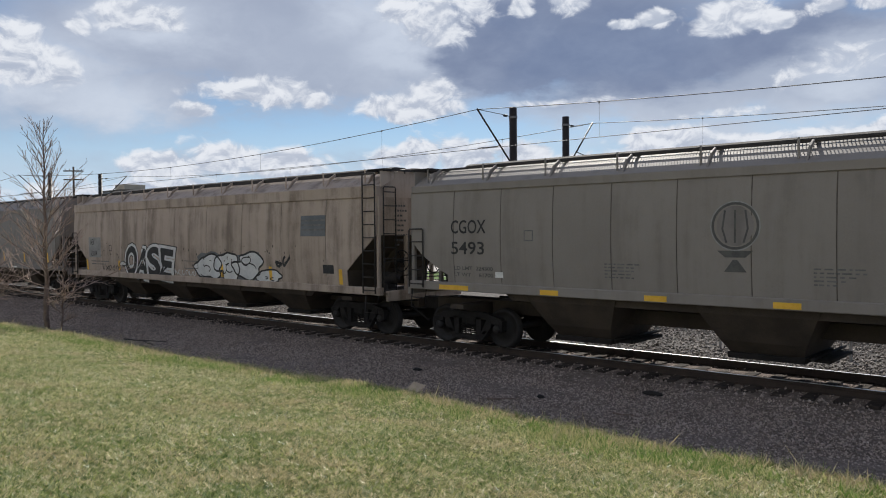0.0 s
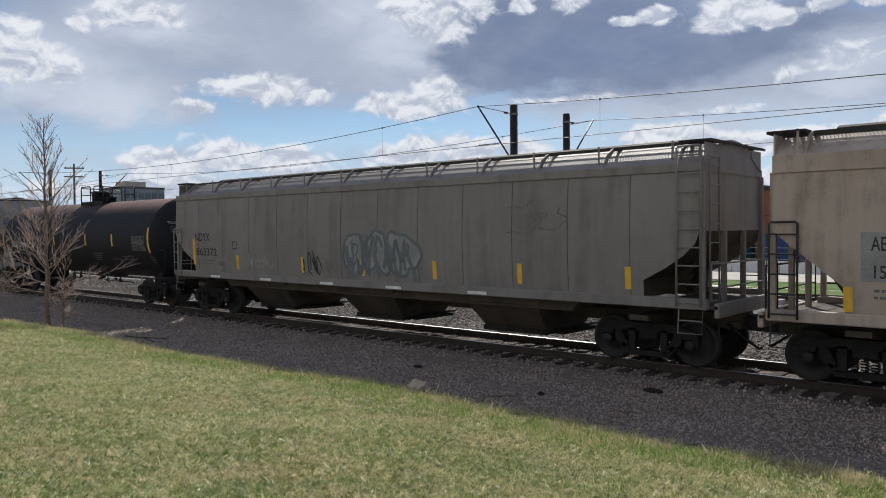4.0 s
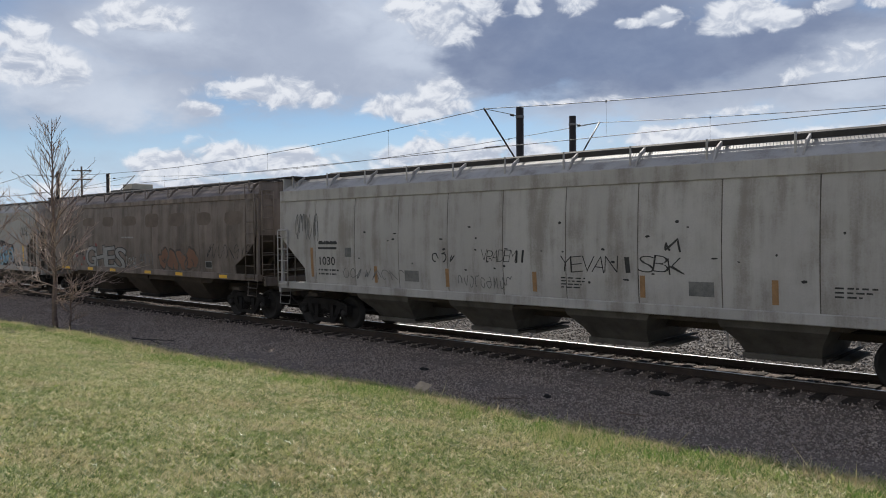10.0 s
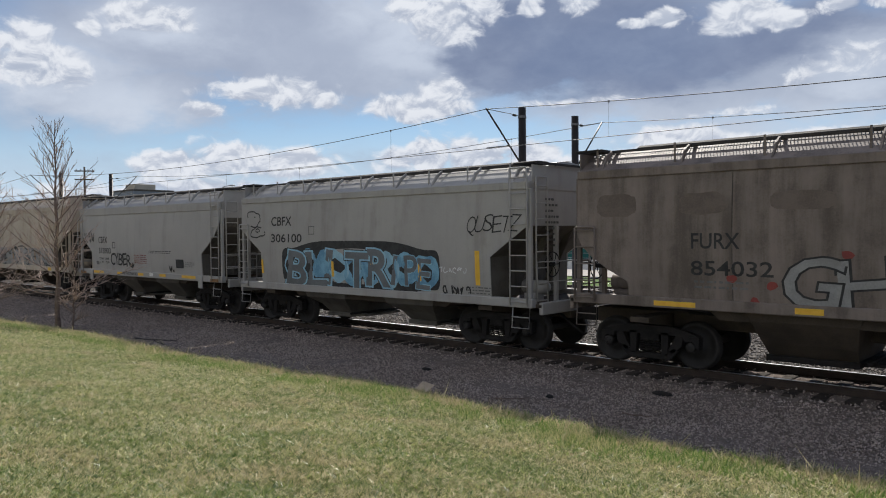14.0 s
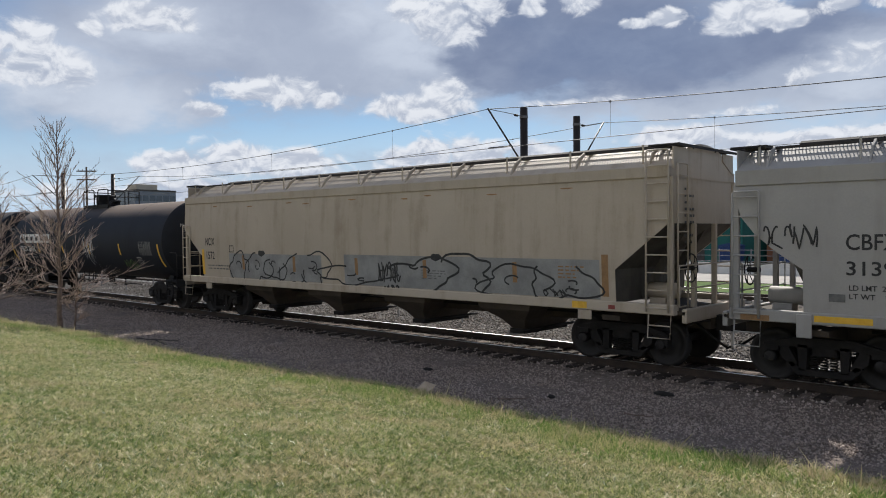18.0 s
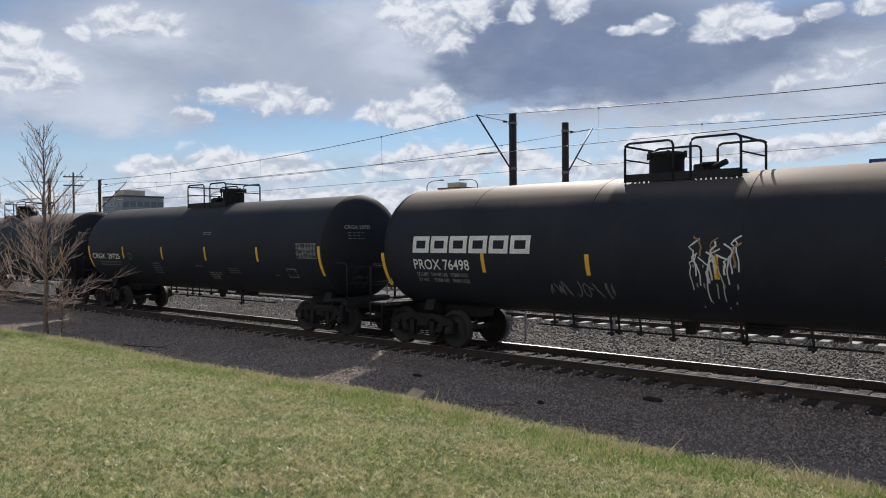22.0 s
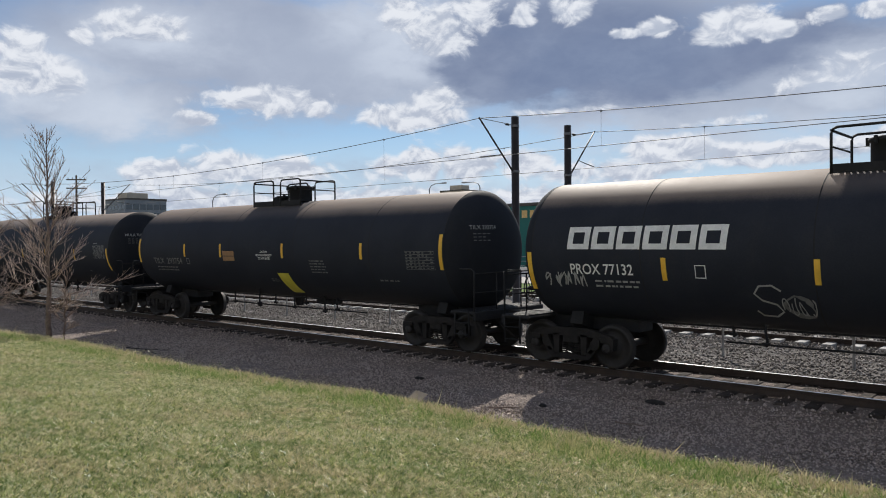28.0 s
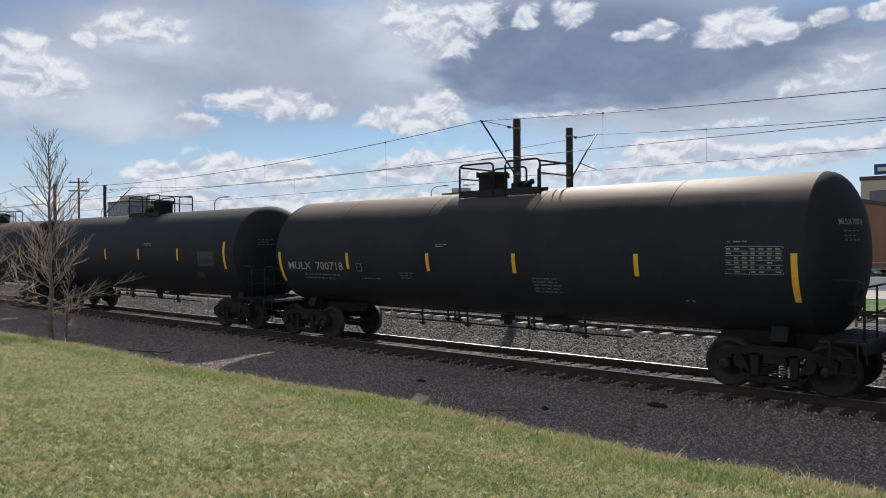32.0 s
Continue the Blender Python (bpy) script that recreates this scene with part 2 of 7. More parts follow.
M["stones"] = flecks("ballast_stones", ((0.17, 0.135, 0.118), (0.38, 0.312, 0.272), (0.66, 0.56, 0.50)), 0.8, (0.30, 0.242, 0.208), 0.6, 0.3, 0.0, ((0.47, 0.39, 0.34), (0.15, 0.122, 0.107)), 14.0)
M["stones_far"] = flecks("pale_ballast_stones", ((0.10, 0.09, 0.08), (0.24, 0.215, 0.195), (0.50, 0.465, 0.43)), 0.85, (0.16, 0.14, 0.12), 0.5)
M["bed_far"] = surface("pale_ballast_ground", (0.08, 0.073, 0.067), (0.17, 0.157, 0.145), 0.95, scale=7, fine=50, bump=0.8, gloss=0.2)
M["rail"] = surface("rusty_rail", (0.035, 0.025, 0.02), (0.065, 0.045, 0.034), 0.75, 0.1, 3, 60, 0.3)
M["rail_top"] = surface("polished_rail_head", (0.66, 0.65, 0.64), (0.78, 0.77, 0.76), 0.36, 1.0, 6, 120, 0.02)
M["dull_head"] = surface("dull_rail_head", (0.10, 0.085, 0.075), (0.16, 0.14, 0.125), 0.7, 0.2, 6, 90, 0.05)
M["tie"] = surface("creosoted_timber", (0.028, 0.023, 0.02), (0.07, 0.058, 0.05), 0.9, 0, 5, 60, 0.5, spread=0.5, gloss=0.2)
M["concrete"] = surface("concrete", (0.36, 0.345, 0.32), (0.52, 0.50, 0.47), 0.9, 0, 4, 50, 0.3, spread=0.2, gloss=0.3)
M["asphalt"] = surface("worn_asphalt", (0.10, 0.098, 0.095), (0.17, 0.165, 0.16), 0.9, 0, 0.6, 40, 0.3, gloss=0.3)
M["paving"] = surface("pale_paving", (0.36, 0.34, 0.31), (0.48, 0.45, 0.41), 0.9, 0, 0.7, 30, 0.2, gloss=0.3)
M["far_lawn"] = surface("far_lawn", (0.065, 0.13, 0.028), (0.14, 0.19, 0.06), 0.95, 0, 0.6, 12, 0.6, gloss=0.1)
M["country"] = surface("open_country", (0.13, 0.125, 0.08), (0.22, 0.20, 0.13), 0.95, 0, 0.05, 0.6, 0.2, gloss=0.1)
M["bark"] = surface("grey_bark", (0.15, 0.112, 0.095), (0.27, 0.205, 0.175), 0.9, 0, 8, 90, 0.6, gloss=0.2)
M["twig"] = surface("pale_twigs", (0.37, 0.285, 0.24), (0.54, 0.43, 0.365), 0.8, 0, 4, 60, 0.1, gloss=0.3)
M["black_pole"] = surface("dark_brown_pole", (0.018, 0.014, 0.013), (0.035, 0.028, 0.026), 0.5, 0.2, 1.5, 30, 0.1)
M["galv"] = surface("galvanised_steel", (0.30, 0.305, 0.31), (0.42, 0.425, 0.43), 0.5, 0.7, 5, 60, 0.1)
M["wire"] = surface("dull_wire", (0.13, 0.13, 0.135), (0.19, 0.19, 0.195), 0.6, 0.3, 5, 60, 0.0)
M["wood_pole"] = surface("weathered_pole", (0.09, 0.07, 0.055), (0.16, 0.13, 0.10), 0.9, 0, 3, 50, 0.4)
M["iron"] = surface("grimy_cast_iron", (0.016, 0.015, 0.0145), (0.030, 0.027, 0.026), 0.85, 0.0, 4, 50, 0.5, gloss=0.25)
M["wheel"] = surface("worn_wheel_steel", (0.016, 0.0145, 0.014), (0.030, 0.027, 0.026), 0.7, 0.0, 6, 60, 0.2)
M["tread"] = surface("bright_wheel_tread", (0.42, 0.41, 0.40), (0.52, 0.51, 0.50), 0.3, 1.0, 6, 60, 0.05)
M["black"] = surface("black_tank_paint", (0.022, 0.025, 0.034), (0.030, 0.0335, 0.044), 0.62, 0, 0.7, 30, 0.04, dirt=(0.045, 0.045, 0.047), dirt_k=0.3, gloss=0.12, polish=0.0, dust=(0.12, 0.11, 0.10), dust_low=3.48, dust_high=3.74, bare=(0.4, 1.25))
M["black_brown"] = surface("rusty_black_tank_paint", (0.021, 0.021, 0.027), (0.030, 0.0295, 0.035), 0.62, 0, 0.8, 30, 0.04, dirt=(0.045, 0.036, 0.032), dirt_k=0.4, gloss=0.13, polish=0.0, dust=(0.25, 0.165, 0.138), dust_low=3.36, dust_high=3.75, bare=(0.68, 1.1))
M["black_warm"] = surface("dusty_black_tank_paint", (0.022, 0.025, 0.034), (0.030, 0.0335, 0.044), 0.62, 0, 0.7, 30, 0.04, dirt=(0.045, 0.045, 0.047), dirt_k=0.3, gloss=0.12, polish=0.0, dust=(0.33, 0.262, 0.21), dust_low=3.36, dust_high=3.70, bare=(0.05, 1.25))
M["black_head"] = surface("black_tank_head_paint", (0.016, 0.018, 0.023), (0.024, 0.026, 0.032), 0.75, 0, 0.8, 30, 0.04, dirt=(0.035, 0.033, 0.032), dirt_k=0.3, gloss=0.15)
M["black_iron"] = surface("black_ironwork", (0.017, 0.0175, 0.020), (0.028, 0.028, 0.030), 0.75, 0.0, 4, 50, 0.2, gloss=0.25)
M["yellow"] = surface("yellow_reflector", (0.75, 0.42, 0.03), (0.85, 0.52, 0.06), 0.5, 0, 5, 60, 0.05, dirt=(0.35, 0.22, 0.05), dirt_k=0.5)
M["rust_mark"] = surface("faded_orange_reflector", (0.26, 0.15, 0.07), (0.36, 0.21, 0.10), 0.7, 0, 5, 50, 0.05)
M["white_paint"] = surface("white_stencil_paint", (0.66, 0.66, 0.64), (0.82, 0.82, 0.80), 0.6, 0, 6, 70, 0.0)
M["dim_paint"] = surface("faded_stencil_paint", (0.11, 0.11, 0.11), (0.19, 0.19, 0.185), 0.7, 0, 6, 70, 0.0)
M["grey_paint"] = surface("worn_stencil_paint", (0.25, 0.25, 0.245), (0.36, 0.36, 0.35), 0.7, 0, 6, 70, 0.0)
M["dark_grey_paint"] = surface("dark_grey_stencil_paint", (0.07, 0.07, 0.07), (0.12, 0.12, 0.115), 0.7, 0, 6, 70, 0.0)
M["grime_dark"] = surface("dark_grime", (0.135, 0.11, 0.094), (0.185, 0.152, 0.132), 0.85, 0, 2, 30, 0.05, gloss=0.2)
M["joint"] = surface("dark_seam", (0.085, 0.075, 0.067), (0.17, 0.15, 0.135), 0.85, 0, 3, 30, 0.05, gloss=0.2)
M["ink"] = surface("black_stencil_paint", (0.018, 0.018, 0.020), (0.045, 0.045, 0.046), 0.7, 0, 6, 70, 0.0)
M["blue_spray"] = surface("blue_spray_paint", (0.10, 0.26, 0.42), (0.22, 0.46, 0.62), 0.5, 0, 3, 40, 0.0)
M["pale_blue"] = surface("pale_blue_spray_paint", (0.22, 0.42, 0.56), (0.34, 0.56, 0.68), 0.5, 0, 3, 40, 0.0)
M["slate_spray"] = surface("slate_spray_paint", (0.10, 0.11, 0.12), (0.17, 0.185, 0.20), 0.5, 0, 1.2, 40, 0.0)
M["white_spray"] = surface("white_spray_paint", (0.55, 0.57, 0.58), (0.74, 0.75, 0.75), 0.5, 0, 2, 40, 0.0)
M["orange_spray"] = surface("orange_spray_paint", (0.17, 0.082, 0.05), (0.23, 0.115, 0.07), 0.6, 0, 2, 40, 0.0)
M["grey_spray"] = surface("grey_spray_paint", (0.22, 0.22, 0.22), (0.33, 0.33, 0.325), 0.6, 0, 2, 40, 0.0)
M["red_spray"] = surface("red_paint", (0.20, 0.04, 0.035), (0.30, 0.06, 0.05), 0.6, 0, 3, 40, 0.0)


def hopper_paint(name, a, b, dirt, k, streak=0.0):
    M[name] = surface(name, a, b, 0.62, 0, 0.5, 30, 0.08, dirt=dirt, dirt_k=k, streak=streak, spread=0.06, gloss=0.35)


hopper_paint("gunmetal_paint", (0.25, 0.226, 0.206), (0.285, 0.26, 0.238), (0.12, 0.105, 0.092), 0.35, 0.05)
hopper_paint("sand_paint", (0.425, 0.345, 0.285), (0.49, 0.405, 0.345), (0.13, 0.098, 0.073), 0.7, 0.09)
hopper_paint("silver_paint", (0.225, 0.207, 0.198), (0.27, 0.248, 0.236), (0.095, 0.083, 0.076), 0.45, 0.08)
hopper_paint("pale_paint", (0.385, 0.37, 0.36), (0.455, 0.44, 0.43), (0.165, 0.14, 0.117), 0.65, 0.09)
hopper_paint("grime_paint", (0.20, 0.165, 0.145), (0.26, 0.215, 0.19), (0.085, 0.068, 0.056), 0.8, 0.14)
hopper_paint("clean_grey_paint", (0.35, 0.337, 0.325), (0.405, 0.392, 0.375), (0.18, 0.158, 0.135), 0.4, 0.04)
hopper_paint("fresh_grey_paint", (0.36, 0.348, 0.333), (0.41, 0.397, 0.38), (0.21, 0.185, 0.16), 0.35, 0.03)
hopper_paint("cream_paint", (0.46, 0.395, 0.315), (0.52, 0.45, 0.365), (0.24, 0.165, 0.10), 0.45, 0.05)
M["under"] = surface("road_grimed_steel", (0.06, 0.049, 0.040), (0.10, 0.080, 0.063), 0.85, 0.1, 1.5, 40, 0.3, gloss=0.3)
# grey car paint with underside shade put into its tone, plus grime streaks
M["slope_grey"] = surface("shaded_grimed_grey", (0.10, 0.092, 0.082), (0.15, 0.138, 0.122), 0.8, 0.0, 1.5, 40, 0.15, dirt=(0.05, 0.043, 0.036), dirt_k=0.6, streak=0.06, gloss=0.3)
M["grating"] = surface("dull_grating", (0.030, 0.027, 0.026), (0.055, 0.05, 0.047), 0.85, 0.1, 3, 40, 0.1)


# ---- mesh helpers ----
class Shape:
    """Collects corners and faces of one mesh."""

    def __init__(self):
        self.v, self.f, self.smooth = [], [], []

    def add(self, verts, faces, smooth=False):
        n = len(self.v)
        self.v += [tuple(q) for q in verts]
        self.f += [tuple(n + i for i in q) for q in faces]
        self.smooth += [smooth] * len(faces)
        return self

    def box(self, x0, x1, y0, y1, z0, z1, b=0.0):
        if b <= 0:
            q = [(x, y, z) for z in (z0, z1) for y in (y0, y1) for x in (x0, x1)]
            return self.add(q, [(0, 2, 3, 1), (4, 5, 7, 6), (0, 1, 5, 4), (2, 6, 7, 3), (0, 4, 6, 2), (1, 3, 7, 5)])
        b = min(b, (x1 - x0) / 2.01, (y1 - y0) / 2.01, (z1 - z0) / 2.01)
        bm = bmesh.new()
        lo, hi = (x0, y0, z0), (x1, y1, z1)
        pts = []
        for sx in (0, 1):
            for sy in (0, 1):
                for sz in (0, 1):
                    c = [(hi if s else lo)[k] for k, s in enumerate((sx, sy, sz))]
                    for k, s in enumerate((sx, sy, sz)):
                        q = list(c)
                        for j, r in enumerate((sx, sy, sz)):
                            if j != k:
                                q[j] += -b if r else b
                        pts.append(bm.verts.new(q))
        bmesh.ops.convex_hull(bm, input=pts)
        bmesh.ops.dissolve_limit(bm, angle_limit=0.01, verts=bm.verts, edges=bm.edges)
        bm.verts.index_update()
        self.add([q.co[:] for q in bm.verts], [[q.index for q in f.verts] for f in bm.faces])
        bm.free()
        return self

    def prism(self, poly, y0, y1, axis="y"):
        """A polygon in x and z drawn out along y (or in y and z along x)."""
        n = len(poly)
        if axis == "y":
            a, b = [(x, y0, z) for x, z in poly], [(x, y1, z) for x, z in poly]
        elif axis == "x":
            a, b = [(y0, x, z) for x, z in poly], [(y1, x, z) for x, z in poly]
        else:
            a, b = [(x, z, y0) for x, z in poly], [(x, z, y1) for x, z in poly]
        return self.add(a + b, [tuple(range(n)), tuple(range(2 * n - 1, n - 1, -1))] + [(i, i + n, (i + 1) % n + n, (i + 1) % n) for i in range(n)])

    def tube(self, pts, r, n=6, ends=True, taper=None):
        pts = [Vector(q) for q in pts]
        rings, verts, faces = [], [], []
        for i, q in enumerate(pts):
            d = (pts[min(i + 1, len(pts) - 1)] - pts[max(i - 1, 0)]).normalized()
            s = d.cross(Vector((0, 0, 1)) if abs(d.z) < 0.9 else Vector((1, 0, 0))).normalized()
            u = s.cross(d)
            rr = r if taper is None else r + (taper - r) * i / (len(pts) - 1)
            verts += [q + (s * math.cos(2 * math.pi * k / n) + u * math.sin(2 * math.pi * k / n)) * rr for k in range(n)]
        for i in range(len(pts) - 1):
            for k in range(n):
                a, b = i * n + k, i * n + (k + 1) % n
                faces.append((a, b, b + n, a + n))
        self.add(verts, faces, n > 5)
        if ends:
            m = len(self.v) - len(verts)
            self.f += [tuple(m + k for k in range(n - 1, -1, -1)), tuple(m + (len(pts) - 1) * n + k for k in range(n))]
            self.smooth += [False, False]
        return self

    def lathe(self, prof, axis="y", n=28, smooth=True, cx=0.0, cz=0.0):
        """(radius, place along the axis) turned about an axis; the first and last radius may be 0."""
        verts, faces = [], []
        for r, h in prof:
            for k in range(n):
                a = 2 * math.pi * k / n
                q = (r * math.cos(a), r * math.sin(a))
                verts.append({"y": (cx + q[0], h, cz + q[1]), "x": (h, cx + q[0], cz + q[1]), "z": (cx + q[0], cz + q[1], h)}[axis])
        for i in range(len(prof) - 1):
            for k in range(n):
                a, b = i * n + k, i * n + (k + 1) % n
                faces.append((a, a + n, b + n, b) if axis != "x" else (a, b, b + n, a + n))
        return self.add(verts, faces, smooth)

    def mesh(self, name):
        me = bpy.data.meshes.new(name)
        me.from_pydata(self.v, [], self.f)
        me.polygons.foreach_set("use_smooth", self.smooth)
        me.update()
        return me


def part(name, shape, material, parent, label="", at=(0, 0, 0), turn=None):
    me = shape.mesh(name) if isinstance(shape, Shape) else shape
    if material is not None and not me.materials:
        me.materials.append(M[material] if isinstance(material, str) else material)
    ob = new(name, me)
    if parent is not None:
        ob.parent = parent
    ob.location = at
    if turn is not None:
        ob.rotation_euler = turn
    if label:
        ob["label"] = label
    return ob


def empty(name, label, category, group="", at=(0, 0, 0)):
    ob = new(name)
    ob.location = at
    return tagged(ob, label, category, group)


def glyphs(text, size, stretch=1.0):
    """Flat lettering as a mesh in x and y, its lower left corner at 0."""
    cu = bpy.data.curves.new("lettering", "FONT")
    cu.body, cu.size, cu.resolution_u, cu.offset = text, size, 3, size * 0.011
    ob = bpy.data.objects.new("lettering", cu)
    me = bpy.data.meshes.new_from_object(ob)
    bpy.data.objects.remove(ob)
    co = [(q.co.x * stretch, q.co.y) for q in me.vertices]
    fs = [tuple(f.vertices) for f in me.polygons]
    bpy.data.meshes.remove(me)
    return co, fs


def fan(poly):
    return [tuple(range(len(poly)))]


def wavy(cx, cz, rx, rz, rng, n=18, wob=0.25):
    ph = [rng.uniform(0, 6.28) for _ in range(4)]
    out = []
    for i in range(n):
        a = 2 * math.pi * i / n
        k = 1 + wob * (0.5 * math.sin(2 * a + ph[0]) + 0.35 * math.sin(3 * a + ph[1]) + 0.25 * math.sin(5 * a + ph[2]))
        out.append((cx + rx * k * math.cos(a), cz + rz * k * math.sin(a)))
    return out


def band(pts, w, closed=True):
    """A flat ribbon of width w along points in a plane: corners and faces."""
    n = len(pts)
    vs, fs = [], []
    for i, (x, z) in enumerate(pts):
        a, b = pts[(i - 1) % n if closed else max(i - 1, 0)], pts[(i + 1) % n if closed else min(i + 1, n - 1)]
        dx, dz = b[0] - a[0], b[1] - a[1]
        l = math.hypot(dx, dz) or 1.0
        vs += [(x - dz / l * w / 2, z + dx / l * w / 2), (x + dz / l * w / 2, z - dx / l * w / 2)]
    for i in range(n if closed else n - 1):
        j = (i + 1) % n
        fs.append((2 * i, 2 * i + 1, 2 * j + 1, 2 * j))
    return vs, fs

# ---- ground ----
RNG = random.Random(7)


def lawn_edge(x):
    return 9.52 + 0.10 * math.sin(x * 0.55 + 1) + 0.05 * math.sin(x * 1.7) - 0.022 * max(0.0, -x - 10)


def lawn_z(x, y):
    """The bank on which the camera stands falls to the ballast."""
    e = lawn_edge(x)
    k = max(0.0, min(1.3, 1 - y / e))
    return -0.11 + 1.26 * k ** 1.08 + 0.05 * noise.noise((x * 0.5, y * 0.5, 0)) + 0.012 * noise.noise((x * 2.3, y * 2.3, 3))


def ground():
    xs = [-1500, -600, -300, -150, -90, -60] + [-45 + 0.75 * i for i in range(72)] + [12, 16, 22, 40, 90, 200, 500, 1500]
    ys = [-1500, -500, -150, -60, -25, -12] + [-6 + 0.5 * i for i in range(31)] + [lambda e: e - 0.35, lambda e: e, lambda e: e + 0.3, lambda e: e + 0.8]
    vs, fs = [], []
    far = [14, 20, 33.0, 60, 120, 250, 600, 1500]
    cols = None
    for x in xs:
        e = lawn_edge(max(-60, min(20, x)))
        col = []
        for y in ys:
            if callable(y):
                y = y(e)
            elif y > e - 0.5:
                continue
            z = lawn_z(max(-60, min(20, x)), y) if -8 < y <= e else (1.5 if y <= e else -0.55)
            if y < -6:
                z = lawn_z(max(-60, min(20, x)), -6)
            if y > e:
                z = -0.11 - min(0.45, (y - e) * 0.9)
            col.append((x, y, z))
        while len(col) < 41:
            col.insert(0, (x, col[0][1] - 1.0, col[0][2]))
        col = col[-41:]
        col[0] = (x, -1500, col[1][2])
        col += [(x, y, -0.58) for y in far]
        if cols is None:
            cols = len(col)
        vs += col
    n = cols
    for i in range(len(xs) - 1):
        for j in range(n - 1):
            a = i * n + j
            fs.append((a, a + n, a + n + 1, a + 1))
    s = Shape().add(vs, fs, True)
    me = s.mesh("ground")
    me.materials.append(M["soil"])
    me.materials.append(M["country"])
    for f in me.polygons:
        c = f.center
        f.material_index = 1 if (c.y > 11 or abs(c.x + 15) > 60) else 0
    return tagged(new("ground", me), "mown lawn bank running down to the railway", "ground", kind="structure")


def sheet(name, x0, x1, y0, y1, z, mat, label, category, nx=60, ny=6, rough=0.02):
    vs, fs = [], []
    for i in range(nx + 1):
        for j in range(ny + 1):
            x, y = x0 + (x1 - x0) * i / nx, y0 + (y1 - y0) * j / ny
            vs.append((x, y, z + rough * noise.noise((x * 0.9, y * 0.9, 5.0))))
    for i in range(nx):
        for j in range(ny):
            a = i * (ny + 1) + j
            fs.append((a, a + ny + 1, a + ny + 2, a + 1))
    me = Shape().add(vs, fs, True).mesh(name)
    me.materials.append(M[mat])
    return tagged(new(name, me), label, category, kind="structure")


def ballast_z(y):
    d = abs(y - TRACK_Y)
    return -0.172 - 0.14 * max(0.0, min(1.0, (d - 1.2) / 0.9))


def ballast_bed():
    xs = [-220 + 4 * i for i in range(40)] + [-60 + 0.6 * i for i in range(120)] + [12 + 4 * i for i in range(40)]
    ys = [8.9 + 0.35 * i for i in range(26)]
    vs = [(x, y, ballast_z(y) + 0.03 * noise.noise((x * 0.8, y * 0.8, 1)) + 0.02 * noise.noise((x * 3, y * 3, 1))) for x in xs for y in ys]
    n = len(ys)
    fs = [(i * n + j, (i + 1) * n + j, (i + 1) * n + j + 1, i * n + j + 1) for i in range(len(xs) - 1) for j in range(n - 1)]
    me = Shape().add(vs, fs, True).mesh("ballast_bed")
    me.materials.append(M["ballast"])
    return tagged(new("ballast_bed", me), "dark grey crushed-stone ballast beside the track", "ballast", kind="structure")


def scatter(name, count, spot, corners, tris, sizes, mat, label, category, seed, lean=0.35, flat=0.75):
    """Many small pieces in one mesh: corners of one piece, turned and sized at random, at spot(rng) -> x, y, z arrays."""
    rng = np.random.default_rng(seed)
    x, y, z = spot(rng, count)
    n = len(x)
    a = rng.uniform(0, 2 * np.pi, n)
    s = sizes(rng, n)
    c = np.array(corners, float)[None] + rng.normal(0, 0.16, (n, len(corners), 3))
    c = c * s[:, None, :]
    ca, sa = np.cos(a)[:, None], np.sin(a)[:, None]
    tx, ty = rng.normal(0, lean, n)[:, None], rng.normal(0, lean, n)[:, None]
    px, py, pz = c[..., 0] * ca - c[..., 1] * sa, c[..., 0] * sa + c[..., 1] * ca, c[..., 2]
    px, py = px + pz * tx, py + pz * ty
    v = np.stack([px + x[:, None], py + y[:, None], pz + z[:, None]], -1).reshape(-1, 3)
    k = len(corners)
    f = (np.array(tris)[None] + (np.arange(n) * k)[:, None, None]).reshape(-1, 3)
    me = bpy.data.meshes.new(name)
    me.vertices.add(len(v))
    me.vertices.foreach_set("co", v.ravel())
    me.loops.add(f.size)
    me.loops.foreach_set("vertex_index", f.ravel().astype(np.int32))
    me.polygons.add(len(f))
    me.polygons.foreach_set("loop_start", np.arange(0, f.size, 3, dtype=np.int32))
    me.update(calc_edges=True)
    me.materials.append(M[mat])
    return tagged(new(name, me), label, category, kind="stuff")


OCTA = [(1, 0, 0), (-1, 0, 0), (0, 1, 0), (0, -1, 0), (0, 0, 1), (0, 0, -0.6)]
OCTA_F = [(0, 2, 4), (2, 1, 4), (1, 3, 4), (3, 0, 4), (2, 0, 5), (1, 2, 5), (3, 1, 5), (0, 3, 5)]
BLADE = [(-1, 0, 0), (1, 0, 0), (0, 0.25, 1)]
EDGE_LUT = np.array([lawn_edge(-60 + 0.1 * i) for i in range(800)])


def edge_of(x):
    return np.interp(x, -60 + 0.1 * np.arange(800), EDGE_LUT)


def wedge(rng, n, y0, y1, grow=1.0):
    """Places in the wedge of ground that lies before the camera."""
    y = y0 + (y1 - y0) * rng.random(n) ** grow
    lo, hi = 0.13, 3.25
    x = -y * (lo + (hi - lo) * rng.random(n))
    return x, y


def lawn_height(x, y):
    e = edge_of(x)
    k = np.clip(1 - np.maximum(y, -6) / e, 0, 1.3)
    z = -0.11 + 1.26 * k ** 1.08
    gx, gy = np.linspace(-45, 3, 241), np.linspace(0, 11, 111)
    i = np.clip(((x + 45) / 0.2).astype(int), 0, 240)
    j = np.clip((y / 0.1).astype(int), 0, 110)
    return z + LAWN_NOISE[i, j]


